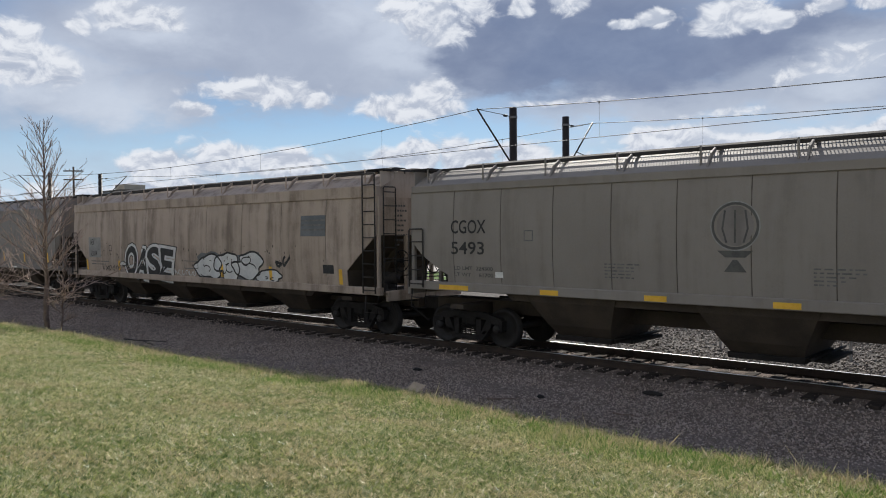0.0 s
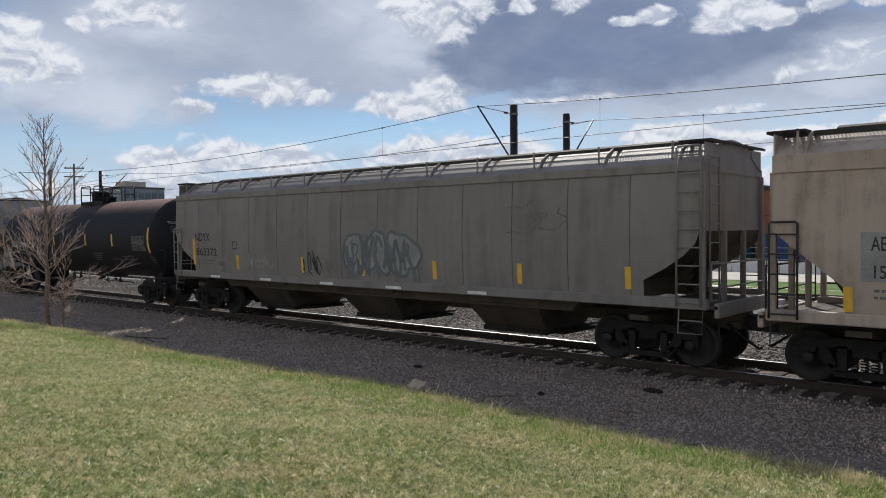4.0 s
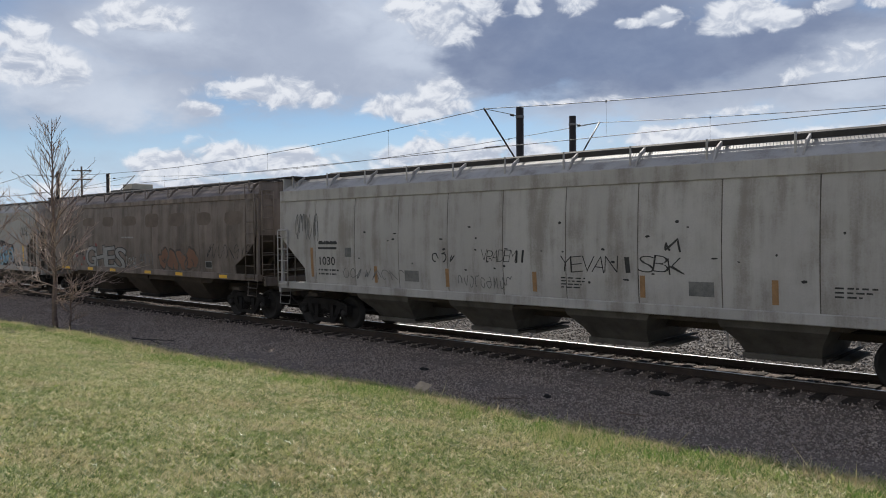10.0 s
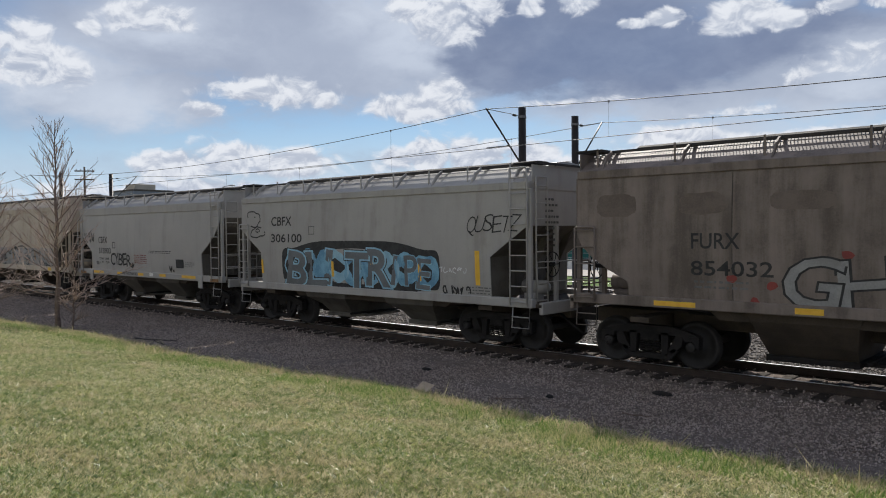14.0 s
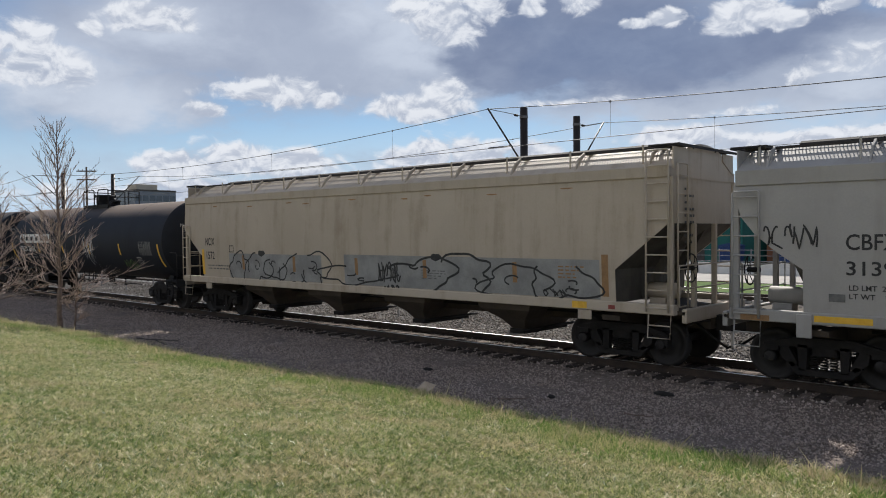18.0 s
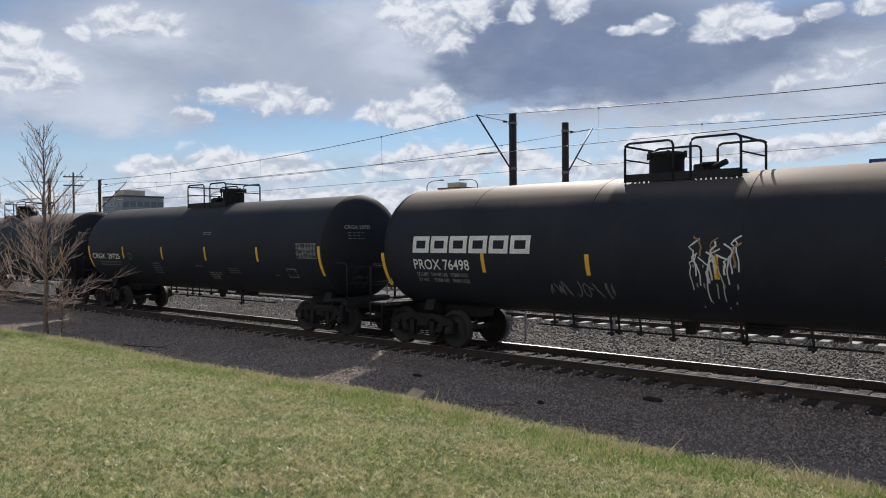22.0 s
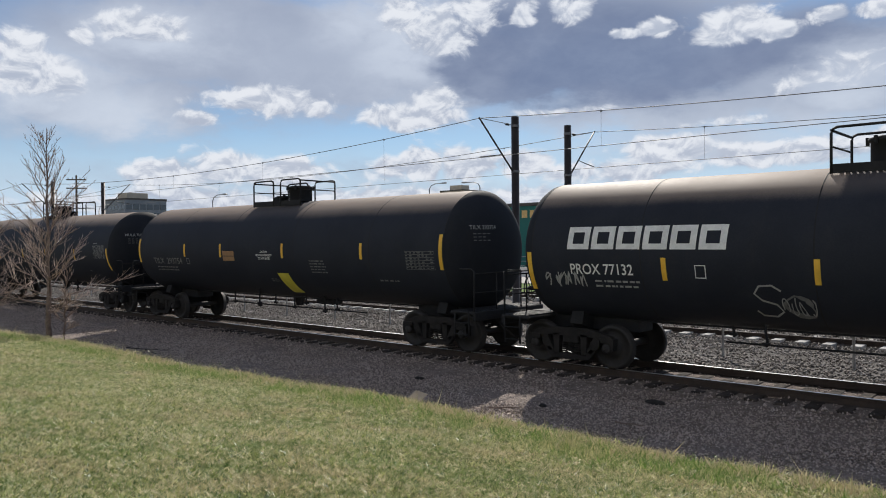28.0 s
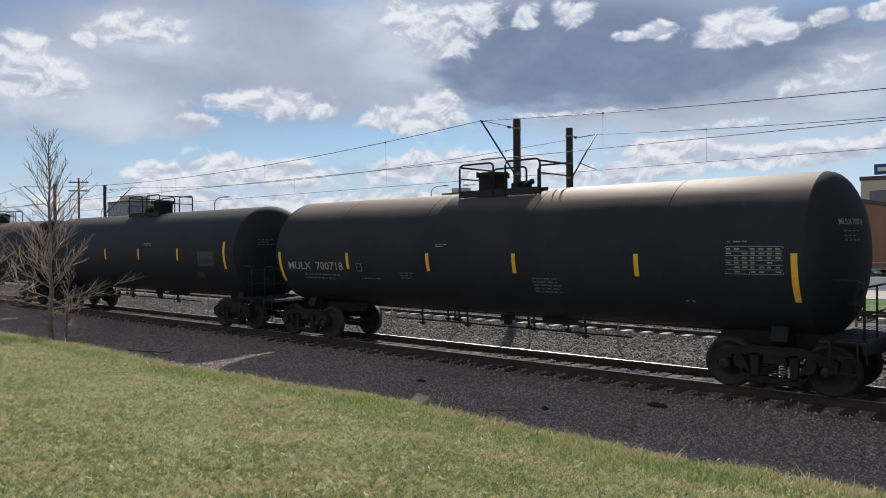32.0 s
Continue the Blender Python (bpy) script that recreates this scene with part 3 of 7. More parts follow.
LAWN_NOISE = np.array([[0.05 * noise.noise((x * 0.5, y * 0.5, 0)) + 0.012 * noise.noise((x * 2.3, y * 2.3, 3)) for y in np.linspace(0, 11, 111)] for x in np.linspace(-45, 3, 241)])


def grass_spot(rng, n):
    x, y = wedge(rng, n, 1.6, 9.9, 0.8)
    round_x, round_y = rng.uniform(-22, 14, n // 5), rng.uniform(-9, 9.6, n // 5)
    x, y = np.concatenate([x, round_x]), np.concatenate([y, round_y])
    n = len(x)
    k = (y < edge_of(x) - 0.05 + 0.25 * rng.standard_normal(n)) & (x > -45)
    x, y = x[k], y[k]
    return x, y, lawn_height(x, y) - 0.004


def fringe_spot(rng, n):
    x = -36 + 37 * rng.random(n) ** 0.8
    y = edge_of(x) - 0.14 + rng.normal(0, 0.22, n)
    clump = np.sin(x * 2.1) + np.sin(x * 5.3 + 1) + np.sin(x * 11.7 + 2)
    k = rng.random(n) < 0.5 + 0.25 * clump
    x, y = x[k], y[k]
    return x, y, lawn_height(x, y) - 0.01 - 0.5 * np.clip(y - edge_of(x), 0, 0.4)


def tuft_spot(rng, n):
    x = -36 + 37 * rng.random(n) ** 0.8
    y = edge_of(x) - 1.25 + 1.2 * rng.random(n) ** 0.75 - 0.6 * rng.random(n) ** 5
    clump = np.sin(x * 1.3 + 2) + np.sin(x * 3.1) + np.sin(x * 8.3 + y * 7 + 2)
    k = (rng.random(n) < 0.5 + 0.3 * clump) & (y < edge_of(x))
    x, y = x[k], y[k]
    return x, y, lawn_height(x, y) - 0.006


def stone_spot(rng, n):
    x, y = wedge(rng, n, 9.3, 13.7)
    k = (y > edge_of(x) - 0.12) & (x > -45)
    x, y = x[k], y[k]
    d = np.abs(y - TRACK_Y)
    return x, y, -0.172 - 0.14 * np.clip((d - 1.2) / 0.9, 0, 1) + rng.uniform(-0.012, 0.012, len(x))


def inner_spot(rng, n):
    x = -60 + 62 * rng.random(n)
    y = TRACK_Y + rng.uniform(-1.6, 1.6, n)
    return x, y, np.full(n, -0.172) + rng.uniform(-0.02, 0.015, n)


def far_spot(rng, n):
    x, y = wedge(rng, n, 16.6, 24.6)
    z = np.full(n, -0.29) + 0.10 * np.clip((y - 19.5) / 2.2, 0, 1) + rng.uniform(-0.02, 0.02, n)
    return x, y, np.where(y > 22.65, -0.09 + rng.uniform(-0.02, 0.03, n), z)


ground()
ballast_bed()
scatter("grass", 480000, grass_spot, BLADE, [(0, 1, 2)], lambda r, n: np.stack([r.uniform(0.003, 0.0065, n), r.uniform(0.02, 0.06, n), r.uniform(0.012, 0.045, n)], -1), "grass", "short patchy green and straw-coloured lawn grass", "grass", 3, 1.1)
scatter("glossy_grass", 140000, grass_spot, BLADE, [(0, 1, 2)], lambda r, n: np.stack([r.uniform(0.0018, 0.004, n), r.uniform(0.03, 0.08, n), r.uniform(0.015, 0.055, n)], -1), "shine", "longer shining grass blades in the lawn", "grass", 13, 0.8)
scatter("tall_grass", 150000, fringe_spot, BLADE, [(0, 1, 2)], lambda r, n: np.stack([r.uniform(0.0015, 0.0035, n), r.uniform(0.03, 0.10, n), 0.015 + 0.11 * r.random(n) ** 2.2], -1), "straw", "long dry straw along the ballast edge", "grass", 4, 0.7)
scatter("tall_green_grass", 150000, tuft_spot, BLADE, [(0, 1, 2)], lambda r, n: np.stack([r.uniform(0.002, 0.004, n), r.uniform(0.03, 0.09, n), 0.025 + 0.085 * r.random(n) ** 1.6], -1), "tuft", "tall green grass tufts along the lawn's lip", "grass", 14, 0.5)
scatter("dry_stalks", 1800, fringe_spot, BLADE, [(0, 1, 2)], lambda r, n: np.stack([r.uniform(0.0014, 0.0028, n), r.uniform(0.03, 0.14, n), 0.10 + 0.20 * r.random(n) ** 2], -1), "straw", "sparse tall dry stalks along the ballast edge", "grass", 24, 0.45)
scatter("ballast_stones", 125000, stone_spot, OCTA, OCTA_F, lambda r, n: r.uniform(0.011, 0.030, (n, 1)) * r.uniform(0.6, 1.2, (n, 3)), "stones", "loose dark grey crushed stones", "ballast", 5)
scatter("track_stones", 16000, inner_spot, OCTA, OCTA_F, lambda r, n: r.uniform(0.018, 0.04, (n, 1)) * r.uniform(0.6, 1.2, (n, 3)), "stones", "crushed stones between the rails", "ballast", 6)
scatter("pale_stones", 60000, far_spot, OCTA, OCTA_F, lambda r, n: r.uniform(0.022, 0.05, (n, 1)) * r.uniform(0.6, 1.2, (n, 3)), "stones_far", "sunlit pale crushed stones behind the track", "ballast", 8)


# ---- tracks ----
RAIL_PROF = [(-0.068, -0.165), (0.068, -0.165), (0.068, -0.153), (0.012, -0.138), (0.010, -0.045), (0.034, -0.036), (0.036, -0.006), (0.028, 0.0), (-0.028, 0.0), (-0.036, -0.006), (-0.034, -0.036), (-0.010, -0.045), (-0.012, -0.138), (-0.068, -0.153)]


def track(name, y, z, label, tie_mat, tie_size, tie_step, x0, x1, tie_z, head="rail_top"):
    t = empty(name, label, "railway track", at=(0, y, z))
    for s in (-1, 1):
        rail = part("rail", Shape().prism(RAIL_PROF, -420, 420, "x"), "rail", t, at=(0, s * 0.7525, 0))
        part("rail_head", Shape().box(-420, 420, -0.027, 0.027, 0.0005, 0.003), head, rail, "polished running surface")
    w, d, h = tie_size
    me = Shape().box(-w / 2, w / 2, -d / 2, d / 2, -h, 0, 0.012).mesh("sleeper")
    n = int((x1 - x0) / tie_step)
    r = random.Random(2)
    for i in range(n):
        ob = part("sleeper", me, tie_mat, t, at=(x0 + i * tie_step + r.uniform(-0.02, 0.02), r.uniform(-0.04, 0.04), tie_z + r.uniform(-0.01, 0.004)), turn=(0, 0, r.uniform(-0.012, 0.012)))
    return t


track("freight_track", TRACK_Y, 0, "steel rails on dark timber sleepers in ballast", "tie", (0.23, 2.6, 0.18), 0.5, -88, 12, -0.148)
sheet("pale_ballast", -300, 300, 16.9, 34.0, -0.30, "bed_far", "pale crushed-stone ballast of the light-rail tracks", "ballast", 150, 12, 0.03)
track("light_rail_track", 23.4, -0.02, "light-rail track on pale concrete sleepers", "concrete", (0.26, 2.6, 0.2), 0.68, -95, 4, -0.10, "dull_head")
track("light_rail_track", 32.3, -0.02, "light-rail track on pale concrete sleepers", "concrete", (0.26, 2.6, 0.2), 0.68, -95, 4, -0.10, "dull_head")

# ---- train ----
TANK_Z, TANK_R = 2.49, 1.50
CACHE = {}


def once(key, build):
    if key not in CACHE:
        CACHE[key] = build()
    return CACHE[key]


def wheel_mesh():
    s = Shape()
    for side in (-1, 1):
        y = side * 0.7525
        o = side
        s.lathe([(0.09, y + o * 0.10), (0.17, y + o * 0.10), (0.20, y + o * 0.03), (0.36, y + o * 0.015), (0.385, y + o * 0.068), (0.455, y + o * 0.068), (0.4575, y - o * 0.04), (0.483, y - o * 0.055), (0.478, y - o * 0.072), (0.38, y - o * 0.072), (0.36, y - o * 0.03), (0.18, y - o * 0.06), (0.09, y - o * 0.09)], "y", 32)
        s.lathe([(0.0, y + o * 0.36), (0.085, y + o * 0.36), (0.10, y + o * 0.34), (0.105, y + o * 0.20), (0.08, y + o * 0.18), (0.08, y)], "y", 14)
        for k in range(3):
            a = 2 * math.pi * k / 3
            s.box(0.05 * math.cos(a) - 0.014, 0.05 * math.cos(a) + 0.014, y + o * 0.36 - 0.012, y + o * 0.36 + 0.012, 0.05 * math.sin(a) - 0.014, 0.05 * math.sin(a) + 0.014)
    s.lathe([(0.085, -0.76), (0.075, 0.0), (0.085, 0.76)], "y", 14)
    return s.mesh("wheelset")


def frame_mesh():
    s = Shape()
    y0, y1 = -0.065, 0.065
    s.prism([(-1.02, 0.60), (-1.0, 0.70), (-0.45, 0.83), (0.45, 0.83), (1.0, 0.70), (1.02, 0.60), (0.5, 0.66), (-0.5, 0.66)], y0, y1)
    s.prism([(-0.62, 0.36), (-0.45, 0.17), (0.45, 0.17), (0.62, 0.36), (0.52, 0.40), (0.36, 0.27), (-0.36, 0.27), (-0.52, 0.40)], y0, y1)
    for k in (-1, 1):
        s.prism([(k * 0.28, 0.25), (k * 0.40, 0.25), (k * 0.42, 0.70), (k * 0.26, 0.70)], y0, y1)
        s.prism([(k * 0.72, 0.62), (k * 0.70, 0.46), (k * 0.50, 0.30), (k * 0.42, 0.36), (k * 0.58, 0.66)], y0, y1)
        s.prism([(k * 0.74, 0.66), (k * 0.76, 0.56), (k * 0.84, 0.57), (k * 0.94, 0.57), (k * 1.02, 0.42), (k * 1.05, 0.42), (k * 1.06, 0.66)], y0 - 0.03, y1 + 0.03)
    return s.mesh("side_frame")


def spring_mesh():
    s = Shape()
    for k in (-0.16, 0.0, 0.16):
        pts = [(k + 0.06 * math.cos(a), 0.06 * math.sin(a), 0.29 + 0.25 * a / (10 * math.pi)) for a in [i * math.pi / 4 for i in range(41)]]
        s.tube(pts, 0.014, 4, False)
    return s.mesh("spring_nest")


def bolster_mesh():
    s = Shape().box(-0.2, 0.2, -1.05, 1.05, 0.50, 0.70, 0.03)
    s.lathe([(0.0, 0.76), (0.2, 0.76), (0.2, 0.68)], "z", 20)
    for k in (-1, 1):
        s.box(k * 0.40 - 0.05, k * 0.40 + 0.05, -0.7, 0.7, 0.34, 0.50, 0.02)
    return s.mesh("bogie")


WHEELS = []


def bogie(car, x):
    b = part("bogie", once("bolster", bolster_mesh), "iron", car, at=(x, 0, 0))
    for k in (-1, 1):
        f = part("side_frame", once("side_frame", frame_mesh), "iron", b, at=(0, k * 1.0, 0))
        part("spring_nest", once("springs", spring_mesh), "iron", b, at=(0, k * 1.0, 0))
        w = part("wheelset", once("wheel", wheel_mesh), "wheel", b, at=(k * 0.889, 0, 0.4575))
        WHEELS.append((w, k * 0.889))


def coupler_mesh():
    s = Shape().box(-0.9, -0.28, -0.09, 0.09, 0.80, 0.96, 0.02)
    s.prism([(-0.30, -0.12), (-0.12, -0.17), (0.05, -0.16), (0.05, -0.06), (-0.04, -0.04), (-0.04, 0.06), (0.03, 0.12), (0.0, 0.17), (-0.16, 0.16), (-0.30, 0.11)], 0.72, 1.02, "z")
    s.tube([(-0.6, -0.35, 0.85), (-0.3, -0.38, 0.62), (0.0, -0.30, 0.40), (0.02, -0.22, 0.42)], 0.028, 6)
    s.tube([(-0.35, -0.05, 0.9), (-0.35, -0.9, 0.95), (-0.38, -1.3, 0.90), (-0.36, -1.35, 0.7)], 0.016, 5)
    return s.mesh("coupler")


def brake_wheel_mesh():
    s = Shape()
    ring = [(0.0, 0.28 * math.cos(a), 0.28 * math.sin(a)) for a in [i * math.pi / 10 for i in range(21)]]
    s.tube(ring, 0.014, 5, False)
    for k in range(6):
        a = k * math.pi / 3
        s.tube([(0, 0, 0), (0.03, 0.14 * math.cos(a), 0.14 * math.sin(a)), (0, 0.28 * math.cos(a), 0.28 * math.sin(a))], 0.010, 4, False)
    s.lathe([(0.0, 0.05), (0.05, 0.05), (0.05, -0.18), (0.0, -0.18)], "x", 10)
    return s.mesh("brake_wheel")


def ladder(car, x0, x1, y, z0, z1, mat, step=0.34, r=0.016, out=0.0):
    """A ladder in the plane y, its two stiles at x0 and x1, its rungs as parts."""
    lad = part("ladder", Shape().tube([(x0, y, z0), (x0, y, z1 - 0.03), (x0 + 0.03, y, z1), (x1 - 0.03, y, z1), (x1, y, z1 - 0.03), (x1, y, z0)], 0.021, 6), mat, car)
    me = once(("rung", round(x1 - x0, 3), mat), lambda: Shape().tube([(-(x1 - x0) / 2, 0, 0), ((x1 - x0) / 2, 0, 0)], r, 6).mesh("rung"))
    n = int((z1 - z0 - 0.1) / step)
    for i in range(n + 1):
        part("rung", me, mat, lad, at=((x0 + x1) / 2, y, z0 + 0.08 + i * step))
    return lad


def end_ladder(car, x, y0, y1, z0, z1, mat, step=0.36):
    lad = part("ladder", Shape().tube([(x, y0, z0), (x, y0, z1 - 0.03), (x, y0 + 0.03, z1), (x, y1 - 0.03, z1), (x, y1, z1 - 0.03), (x, y1, z0)], 0.019, 6), mat, car)
    me = once(("end_rung", round(y1 - y0, 3), mat), lambda: Shape().tube([(0, -(y1 - y0) / 2, 0), (0, (y1 - y0) / 2, 0)], 0.015, 6).mesh("rung"))
    for i in range(int((z1 - z0 - 0.1) / step) + 1):
        part("rung", me, mat, lad, at=(x, (y0 + y1) / 2, z0 + 0.08 + i * step))


# -- marks on the near side --
def hopper_side(z, spec):
    zm, half = (spec["sill"] + spec["eave"]) / 2, (spec["eave"] - spec["sill"]) / 2
    return 1.60 - spec["bulge"] * ((z - zm) / half) ** 2


def skin(spec, x, z, off):
    x += spec.get("slide", 0.0)
    if spec["kind"] == "tank":
        q = (TANK_R + off) ** 2 - (z - TANK_Z) ** 2
        return (x, -math.sqrt(max(q, 0.01)), z)
    return (x, -(hopper_side(z, spec) + 0.012 + off), z)


def mark(car, spec, name, flat, faces, mat, off=0.003, label=""):
    s = Shape().add([skin(spec, x, z, off) for x, z in flat], faces)
    return part(name, s, mat, car, label)


def rect(x0, z0, x1, z1, n=4):
    vs, fs = [], []
    for i in range(n + 1):
        z = z0 + (z1 - z0) * i / n
        vs += [(x0, z), (x1, z)]
        if i:
            fs.append((2 * i - 2, 2 * i - 1, 2 * i + 1, 2 * i))
    return vs, fs


def letter(car, spec, text, x, z, height, mat, stretch=1.0, width=None):
    """x, z: lower left corner; height of the capitals; width of the whole line, where it is known."""
    co, fs = glyphs(text, height / 0.69, stretch)
    if width:
        w = max(q[0] for q in co)
        co = [(q[0] * width / w, q[1]) for q in co]
    off = 0.010 if spec["kind"] == "tank" else 0.004
    if height < 0.15:
        mark(car, spec, "lettering", [(x + a, z + b) for a, b in co], fs, mat, off)["kind"] = "stuff"
        return
    for co, fs in islands(co, fs):
        mark(car, spec, "letter", [(x + a, z + b) for a, b in co], fs, mat, off)


def islands(co, fs):
    """Splits flat faces into their unconnected pieces."""
    root = list(range(len(co)))

    def find(i):
        while root[i] != i:
            i = root[i]
        return i
    for f in fs:
        for q in f[1:]:
            root[find(q)] = find(f[0])
    groups = {}
    for f in fs:
        groups.setdefault(find(f[0]), []).append(f)
    for rows in groups.values():
        at = {q: k for k, q in enumerate(sorted({q for f in rows for q in f}))}
        yield [co[q] for q in at], [tuple(at[q] for q in f) for f in rows]


def lines(car, spec, x, z, w, h, rows, mat, seed=1):
    """Small writing that cannot be read: short bars in rows."""
    r = random.Random(seed)
    vs, fs = [], []
    for i in range(rows):
        z1 = z + h * (1 - i / rows)
        z0 = z1 - h / rows * 0.40
        a = x
        while a < x + w - 0.05:
            b = min(x + w, a + r.uniform(0.04, 0.16))
            n = len(vs)
            vs += [(a, z0), (b, z0), (b, z1), (a, z1)]
            fs.append((n, n + 1, n + 2, n + 3))
            a = b + r.uniform(0.02, 0.06)
        if r.random() < 0.3:
            w *= 0.8
    mark(car, spec, "small_writing", vs, fs, mat, 0.004)["kind"] = "stuff"


def grid_panel(car, spec, x, z, w, h, cols, rows, mat):
    """A stencilled data table: a frame of thin lines with small bars in it."""
    vs, fs = [], []

    def bar(x0, z0, x1, z1):
        n = len(vs)
        vs.extend([(x0, z0), (x1, z0), (x1, z1), (x0, z1)])
        fs.append((n, n + 1, n + 2, n + 3))
    t = 0.010
    for i in range(rows + 1):
        bar(x, z + h * i / rows - t / 2, x + w, z + h * i / rows + t / 2)
    for x0 in (x, x + w * 0.42, x + w):
        bar(x0 - t / 2, z, x0 + t / 2, z + h)
    r = random.Random(int(x * 100))
    for i in range(rows):
        for j in range(cols):
            if r.random() < 0.85:
                x0 = x + w * (j + 0.12) / cols
                bar(x0, z + h * (i + 0.34) / rows, x0 + w / cols * r.uniform(0.4, 0.7), z + h * (i + 0.66) / rows)
    mark(car, spec, "data_panel", vs, fs, mat, 0.004, "stencilled table of test dates")["kind"] = "stuff"


def frame_box(car, spec, x, z, w, h, mat, fill=None, t=0.025):
    if fill:
        mark(car, spec, "stencil_field", *rect(x, z, x + w, z + h), fill, 0.003)
    vs = [(x, z), (x + w, z), (x + w, z + h), (x, z + h), (x + t, z + t), (x + w - t, z + t), (x + w - t, z + h - t), (x + t, z + h - t)]
    mark(car, spec, "stencil_box", vs, [(0, 1, 5, 4), (1, 2, 6, 5), (2, 3, 7, 6), (3, 0, 4, 7)], mat, 0.005)


def tag_art(car, spec, x, z, w, h, count, fill, line, seed, weight=0.05, rise=0.0, holes=True, shade=None):
    """A row of swollen sprayed shapes that lean on one another, outlined, with loose curls inside: no word."""
    r = random.Random(seed)
    step = w / count
    weight *= 0.72
    if shade:
        pts = [(x - 0.1 + (w + 0.2) * i / 13, z - 0.06 * h * r.random()) for i in range(14)] + [(x + w + 0.1 - (w + 0.2) * i / 13, z + h * r.uniform(0.80, 1.02)) for i in range(14)]
        mark(car, spec, "graffiti_shadow", [(x + w / 2, z + h / 2)] + pts, [(0, 1 + i, 1 + (i + 1) % 28) for i in range(28)], shade, 0.003)
    for i in range(count):
        cx, cz = x + step * (i + 0.5), z + h / 2 + rise * i + r.uniform(-0.08, 0.08) * h
        rx, rz = step * r.uniform(0.52, 0.78), h * r.uniform(0.36, 0.54)
        lean, ph, bite = r.uniform(-0.35, 0.45), r.uniform(0, 6.28), r.uniform(0, 6.28)
        poly = []
        for j in range(40):
            a = 2 * math.pi * j / 40
            k = 1 + 0.13 * math.sin(2 * a + ph) + 0.12 * math.sin(3 * a + 2 * ph) + 0.05 * math.sin(7 * a + ph) - 0.42 * math.exp(-((math.sin((a - bite) / 2)) / 0.16) ** 2)
            poly.append((cx + rx * k * math.cos(a) + lean * rz * k * math.sin(a), cz + rz * k * math.sin(a)))
        if fill:
            mark(car, spec, "graffiti_fill", [(cx, cz)] + poly, [(0, 1 + j, 1 + (j + 1) % 40) for j in range(40)], fill, 0.004 + 0.0008 * (i % 3))
        cut = 40 if fill else r.randint(28, 36)
        s0 = r.randint(0, 39)
        mark(car, spec, "graffiti_outline", *band([poly[(s0 + j) % 40] for j in range(cut)], weight * (1.4 if fill else 1.0), cut == 40), line, 0.007)
        if holes:
            for q in range(r.randint(1, 3)):
                a0, turn, ox, oz = r.uniform(0, 6.28), r.choice((-1, 1)) * r.uniform(1.2, 4.5), r.uniform(-0.3, 0.3) * rx, r.uniform(-0.45, 0.45) * rz
                g = r.uniform(0.16, 0.42)
                pts = [(cx + ox + rx * g * (1 - 0.5 * j / 11) * math.cos(a0 + turn * j / 11), cz + oz + rz * g * (1 - 0.3 * j / 11) * math.sin(a0 + turn * j / 11)) for j in range(12)]
                mark(car, spec, "graffiti_stroke", *band(pts, weight * 0.85, False), line, 0.0072)


def art_text(car, spec, text, x, z, w, h, fill, line, grow, slant=0.0, layers=None):
    """Fat sprayed capitals: a dark backing, swollen by grow, with the paler letters on it, each a little out of line."""
    r = random.Random(len(text) + int(x * 10))
    lay = []
    layers = layers or ((grow, line), (grow * 0.25, fill))
    for swell, _ in layers:
        cu = bpy.data.curves.new("graffiti", "FONT")
        cu.size, cu.resolution_u, cu.offset = h / 0.69, 3, swell
        rows = []
        for ch in text:
            cu.body = ch
            ob = bpy.data.objects.new("graffiti", cu)
            me = bpy.data.meshes.new_from_object(ob)
            rows.append(([(q.co.x, q.co.y) for q in me.vertices], [tuple(f.vertices) for f in me.polygons]))
            bpy.data.objects.remove(ob)
            bpy.data.meshes.remove(me)
        lay.append(rows)
    step = w / len(text)
    tilt = [(r.uniform(-0.2, 0.2), r.uniform(-0.07, 0.08) * h) for _ in text]
    for q, (rows, (_, mat)) in enumerate(zip(lay, layers)):
        off, name = 0.005 + 0.0025 * q, "graffiti_fill" if q else "graffiti_outline"
        for i, (co, fs) in enumerate(rows):
            base = lay[-1][i][0]
            a, b = min(q[0] for q in base), max(q[0] for q in base)
            k = step * (1.08 if b - a > 0.3 * h else 0.34) / (b - a)
            ang, dz = tilt[i]
            pts = []
            for u, v in co:
                u = (u - a) * k - step / 2
                pts.append((x + step * (i + 0.5) + u + slant * (v - h / 2) - ang * (v - h / 2), z + dz + v + ang * u * 0.6))
            mark(car, spec, name, pts, fs, mat, off)


